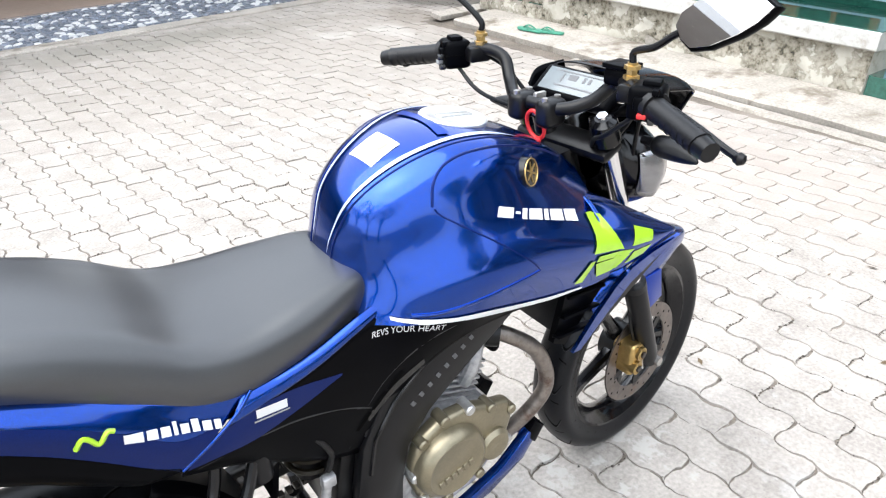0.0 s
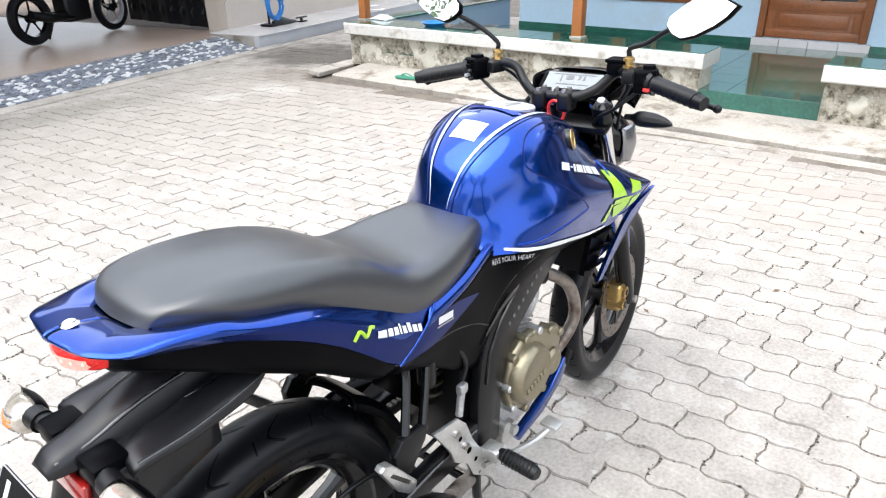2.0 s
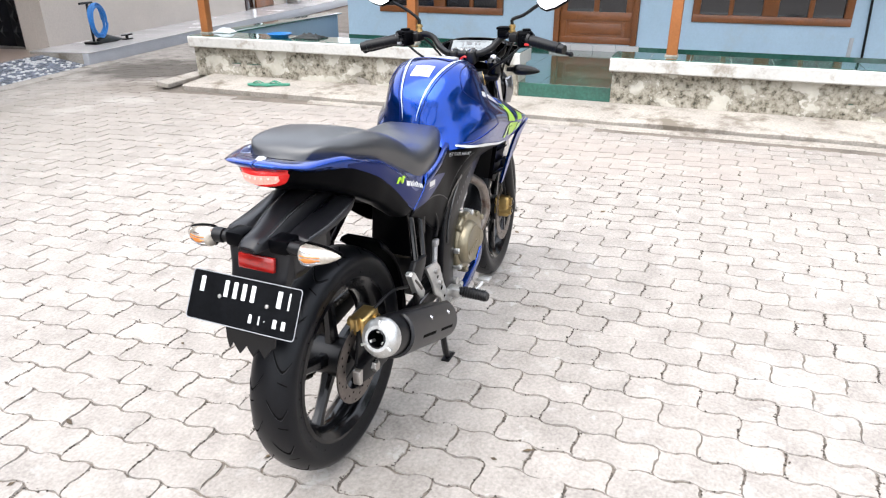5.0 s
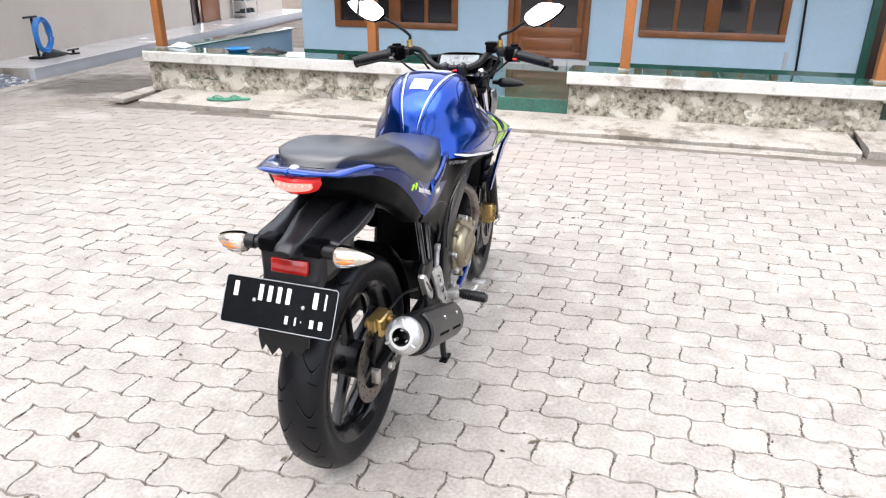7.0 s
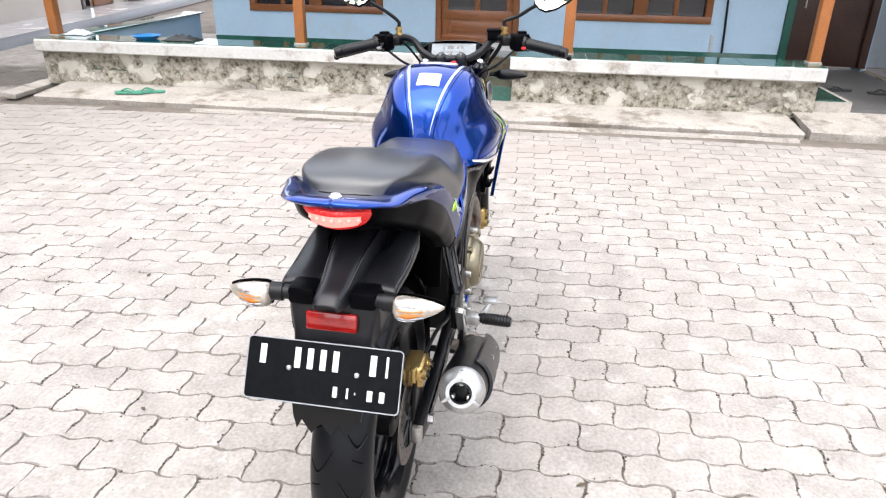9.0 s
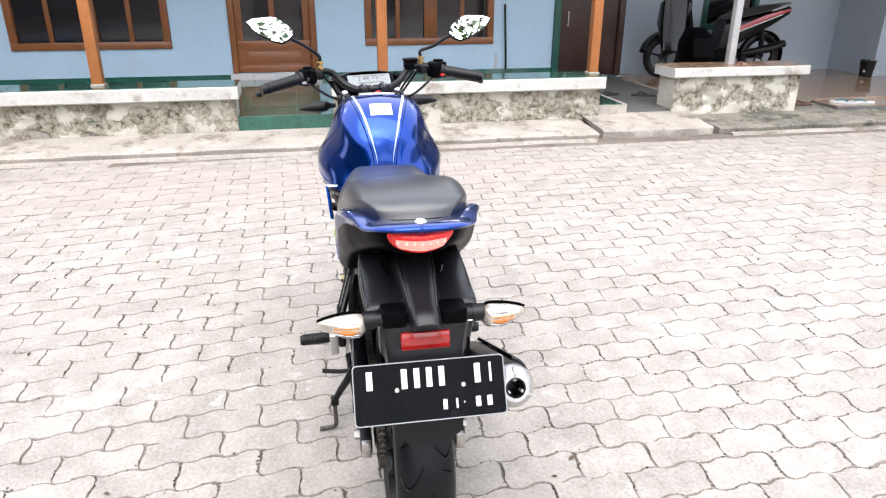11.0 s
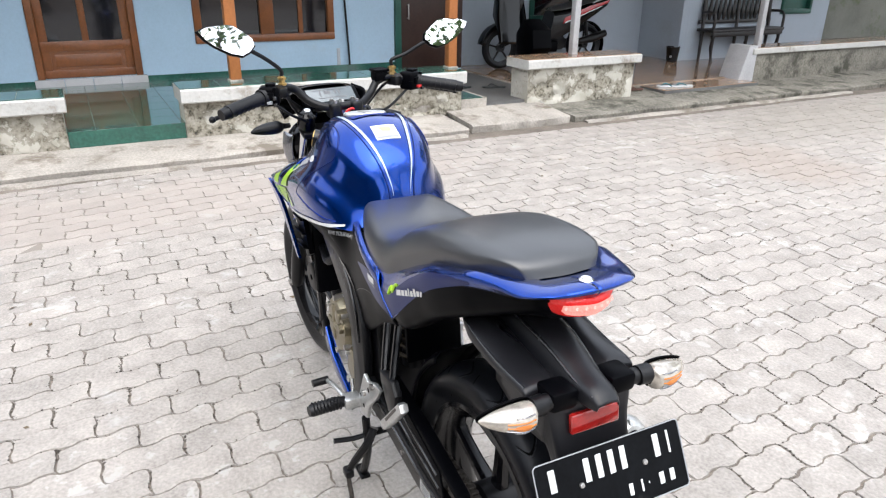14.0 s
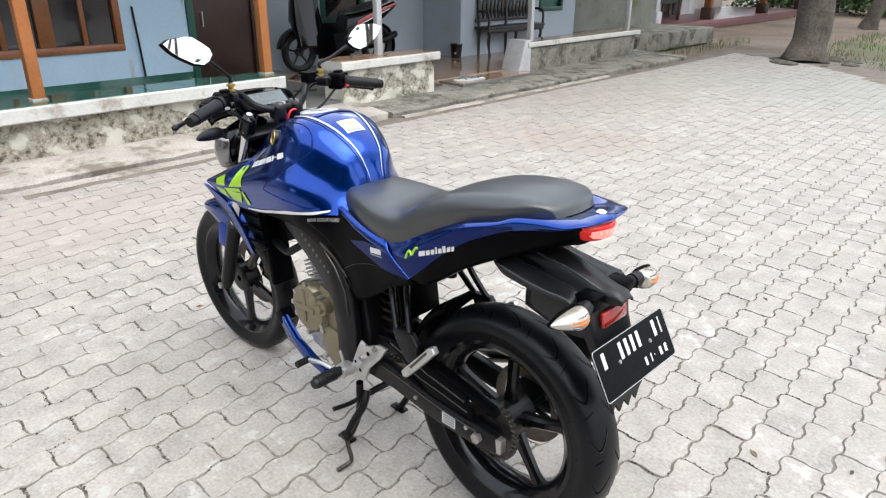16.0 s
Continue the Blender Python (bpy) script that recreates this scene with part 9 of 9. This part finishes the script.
# grey wall and open house further along
solid("wall_grey", box((6.5, -12.6, 0.0), (6.65, -9.22, 2.9)), surface("mossy_grey_render", (0.2, 0.2, 0.17), 0.85, var=0.2, scale=2, bump=0.3, place="pos", dirt=(0.1, 0.13, 0.05), dirt_at=0.55, dirt_scale=1.5), "grey mossy rendered wall", "wall", "structure")
solid("ledge_grey", box((5.1, -12.6, 0.0), (6.5, -9.25, 0.3), 0.01), MOSSY, "low concrete ledge beside the porch", "ledge", "structure")
solid("floor_far", box((6.72, -24.6, -0.02), (9.5, -12.7, 0.2), 0.01), surface("maroon_floor_tile", (0.16, 0.075, 0.08), 0.3, var=0.15, scale=2, bump=0.1, place="pos"), "dull maroon tiled floor of the far house", "floor", "structure")
solid("wall_far", box((9.5, -24.0, 0.0), (9.65, -12.7, 3.2)), BEIGE_WALL, "beige wall of the far house", "wall", "structure")
solid("roof_far", box((6.2, -24.8, 2.75), (10.0, -9.6, 2.95)), WOOD, "brown roof of the far house", "roof", "structure")
for i, y in enumerate((-13.5, -16.6, -20.7, -24.3)):
    p = thing("post_%d" % (i + 8), "brown painted post on a dark base", "post", kind="structure")
    part("shaft", box((6.85, y - 0.09, 0.5), (7.03, y + 0.09, 2.75), 0.01), GREY_POST if i == 0 else WOOD, p)
    part("foot", box((6.8, y - 0.14, 0.2), (7.08, y + 0.14, 0.5), 0.01), GREY_POST if i == 0 else DARK_DOOR, p)
tb = thing("table", "pale topped table on the far veranda", "table", pose(7.7, -14.9, 0.2))
part("tabletop", box((-0.4, -0.9, 0.7), (0.4, 0.9, 0.75), 0.01), CAP_WHITE, tb)
for a in (-0.34, 0.34):
    for b in (-0.82, 0.82):
        part("leg", box((a - 0.03, b - 0.03, 0), (a + 0.03, b + 0.03, 0.7), 0.005), DARK_DOOR, tb)
bf = copy_thing(bn, pose(8.3, -16.4, 0.2))
tagged(bf, "dark wooden bench on the far veranda", "bench")
cp = thing("cupboard", "white cupboard on the far veranda", "cupboard", pose(8.6, -18.4, 0.12))
part("body", box((-0.3, -0.5, 0.08), (0.3, 0.5, 1.5), 0.01), CAP_WHITE, cp)
for s in (1, -1):
    part("door", box((-0.32, min(0.01 * s, 0.48 * s), 0.12), (-0.302, max(0.01 * s, 0.48 * s), 1.46), 0.004), WHITE_TILE, cp)


def bush(x, y, w, h, seed):
    rng2 = random.Random(seed)
    b = thing("bush", "dense green bush beyond the far house", "bush", pose(x, y, -0.03))
    lv, lf, cl = leaves(rng2, 0, 0, h * 0.5, w, h * 0.5, 2600, 0.2)
    part("stem", tube([(0, 0, 0), (0.05, 0.02, h * 0.4), (0.0, 0.1, h * 0.7)], [0.06, 0.04, 0.02], 8, 3), BARK, b)
    tagged(part("foliage", (lv, lf), LEAF, b, smooth=0), kind="stuff")


for i in range(3):
    bush(8.5 - 2.0 * i, -26 - 1.5 * (i % 2), 1.5, 1.7, 40 + i)
solid("wall_yard", box((-14, -32.2, 0.0), (12, -32.0, 2.6)), CAP_WHITE, "long white yard wall in the distance", "wall", "structure")

# ---- interlocking concrete pavers ----
PL, PW, JOINT = 0.2245, 0.1152, 0.0034


def paver_shape():
    """Outline of one paver: long sides with a zigzag of half its length, short sides in an S."""
    def wave(u):
        return 0.0062 * max(-1.0, min(1.0, 1.7 * math.sin(2 * math.pi * u / (PL / 2))))

    def bend(s):
        return 0.0045 * max(-1.0, min(1.0, 1.6 * math.sin(2 * math.pi * s)))
    n = 18
    us = [-PL / 2 + PL * i / n for i in range(n + 1)]
    low = [(u, -PW / 2 + wave(u)) for u in us]
    high = [(u, PW / 2 + wave(u)) for u in us]
    ends = [k / 8 for k in range(1, 8)]
    right = [(PL / 2 + bend(s), (s - 0.5) * PW + wave(PL / 2)) for s in ends]
    left = [(-PL / 2 + bend(s), (s - 0.5) * PW + wave(-PL / 2)) for s in reversed(ends)]
    return low + right + high[::-1] + left


def inset(ring, d):
    k, out = len(ring), []
    for i in range(k):
        a, b, c = Vector(ring[i - 1]), Vector(ring[i]), Vector(ring[(i + 1) % k])
        t = (c - a).normalized()
        out.append((b.x - t.y * d, b.y + t.x * d))
    return out


RING = paver_shape()
OUT, TOP = inset(RING, JOINT / 2), inset(RING, JOINT / 2 + 0.0016)
KR = len(RING)


def paver_mesh(rng):
    """x of the outline runs along world y; the wear differs a little from piece to piece."""
    ph = [rng.uniform(0, 6.28) for _ in range(4)]
    jit = [rng.gauss(0, 0.0007) + 0.0009 * math.sin(2 * math.pi * 3 * i / KR + ph[0]) + 0.0006 * math.sin(2 * math.pi * 7 * i / KR + ph[1]) for i in range(KR)]
    jot = [rng.gauss(0, 0.0007) + 0.0009 * math.sin(2 * math.pi * 4 * i / KR + ph[2]) + 0.0006 * math.sin(2 * math.pi * 9 * i / KR + ph[3]) for i in range(KR)]
    v = [(b + j, a + k, -0.009) for (a, b), j, k in zip(OUT, jit, jot)] + [(b + j * 1.4 + rng.gauss(0, 0.0005), a + k * 1.4 + rng.gauss(0, 0.0005), 0.0) for (a, b), j, k in zip(TOP, jit, jot)]
    f = [[i, KR + i, KR + (i + 1) % KR, (i + 1) % KR] for i in range(KR)] + [[KR + i for i in range(KR)][::-1]]
    return v, f


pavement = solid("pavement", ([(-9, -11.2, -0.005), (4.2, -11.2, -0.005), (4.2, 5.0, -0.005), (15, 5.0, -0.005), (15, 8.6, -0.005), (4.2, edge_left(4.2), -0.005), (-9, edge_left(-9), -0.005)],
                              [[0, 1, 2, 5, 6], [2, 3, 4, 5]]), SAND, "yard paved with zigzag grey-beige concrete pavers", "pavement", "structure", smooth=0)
prng = random.Random(5)
near_meshes = [as_mesh("paver", paver_mesh(prng), PAVER, 0) for _ in range(12)]
far_shapes = [paver_mesh(prng) for _ in range(12)]
far_v, far_f, count = [], [], 0
for r in range(-80, 110):
    x = 0.537 + PW * r
    for c in range(-52, 42):
        y = 0.209 + PL / 2 + PL * c + (0.0 if r % 2 == 0 else PL / 2) + 0.0035 * r
        bend_x = -0.066 * max(0.0, y - 0.85)
        x = 0.537 + PW * r + bend_x
        if y > edge_left(x) - 0.1 or (x > 3.99 and y < 5.45) or y < min(-8.2, max(-11.6, -9.0 - 0.85 * (x - 1.55))) + 0.2 * math.sin(x * 2) or x > 9:
            continue
        tip = prng.gauss(0, 0.0012)
        if -0.7 <= x <= 1.8 and -0.7 <= y <= 2.27 and count < 300:
            o = new("paver", near_meshes[prng.randrange(12)])
            o.parent = pavement
            o.matrix_world = pose(x, y, tip, prng.gauss(0, 0.35), prng.gauss(0, 0.35), prng.gauss(0, 0.4) + (3.8 if y > 0.85 else 0))
            count += 1
        else:
            sv, sf = far_shapes[prng.randrange(12)]
            o = len(far_v)
            tx, ty, sk = prng.gauss(0, 0.006), prng.gauss(0, 0.006), (0.066 if y > 0.85 else 0)
            far_v += [(p[0] + x - p[1] * sk, p[1] + y + p[0] * sk, p[2] + tip + p[0] * tx + p[1] * ty) for p in sv]
            far_f += [[i + o for i in q] for q in sf]
me = bpy.data.meshes.new("pavers")
me.from_pydata(far_v, [], far_f)
me.materials.append(PAVER_FAR)
rest = new("pavers", me)
rest.parent = pavement
tagged(rest, "weathered grey-beige concrete pavers", kind="stuff")

# crumbs of sand and grit lying along the joints
crng = random.Random(31)
cv, cf = [], []
for _ in range(14000):
    r, c = crng.randrange(-14, 22), crng.randrange(-8, 12)
    y0 = 0.209 + PL / 2 + PL * c + (0.0 if r % 2 == 0 else PL / 2) + 0.0035 * r
    q = RING[crng.randrange(KR)] if crng.random() < 0.45 else RING[19 + crng.randrange(7)]
    y = y0 + q[0] + crng.gauss(0, 0.003)
    x = 0.537 + PW * r - 0.066 * max(0.0, y0 - 0.85) + q[1] + crng.gauss(0, 0.003)
    if noise.noise(Vector((x * 2.3, y * 2.3, 5.0))) < -0.08:
        continue
    d = abs(crng.gauss(0, 0.0013)) + 0.0014
    o, a = len(cv), crng.uniform(0, 6.28)
    cv += [(x + d * 1.5 * math.cos(a + k * 2.09), y + d * 1.5 * math.sin(a + k * 2.09), -0.001) for k in range(3)] + [(x, y, d * 0.9)]
    cf += [[o, o + 1, o + 3], [o + 1, o + 2, o + 3], [o + 2, o, o + 3]]
grit = new("grit", as_mesh("grit", (cv, cf), surface("dark_grit", (0.1, 0.085, 0.07), 0.95, var=0.3, island=0.5, bump=0.0), 0))
grit.parent = pavement
tagged(grit, "dark grit and sand crumbs along the joints", kind="stuff")
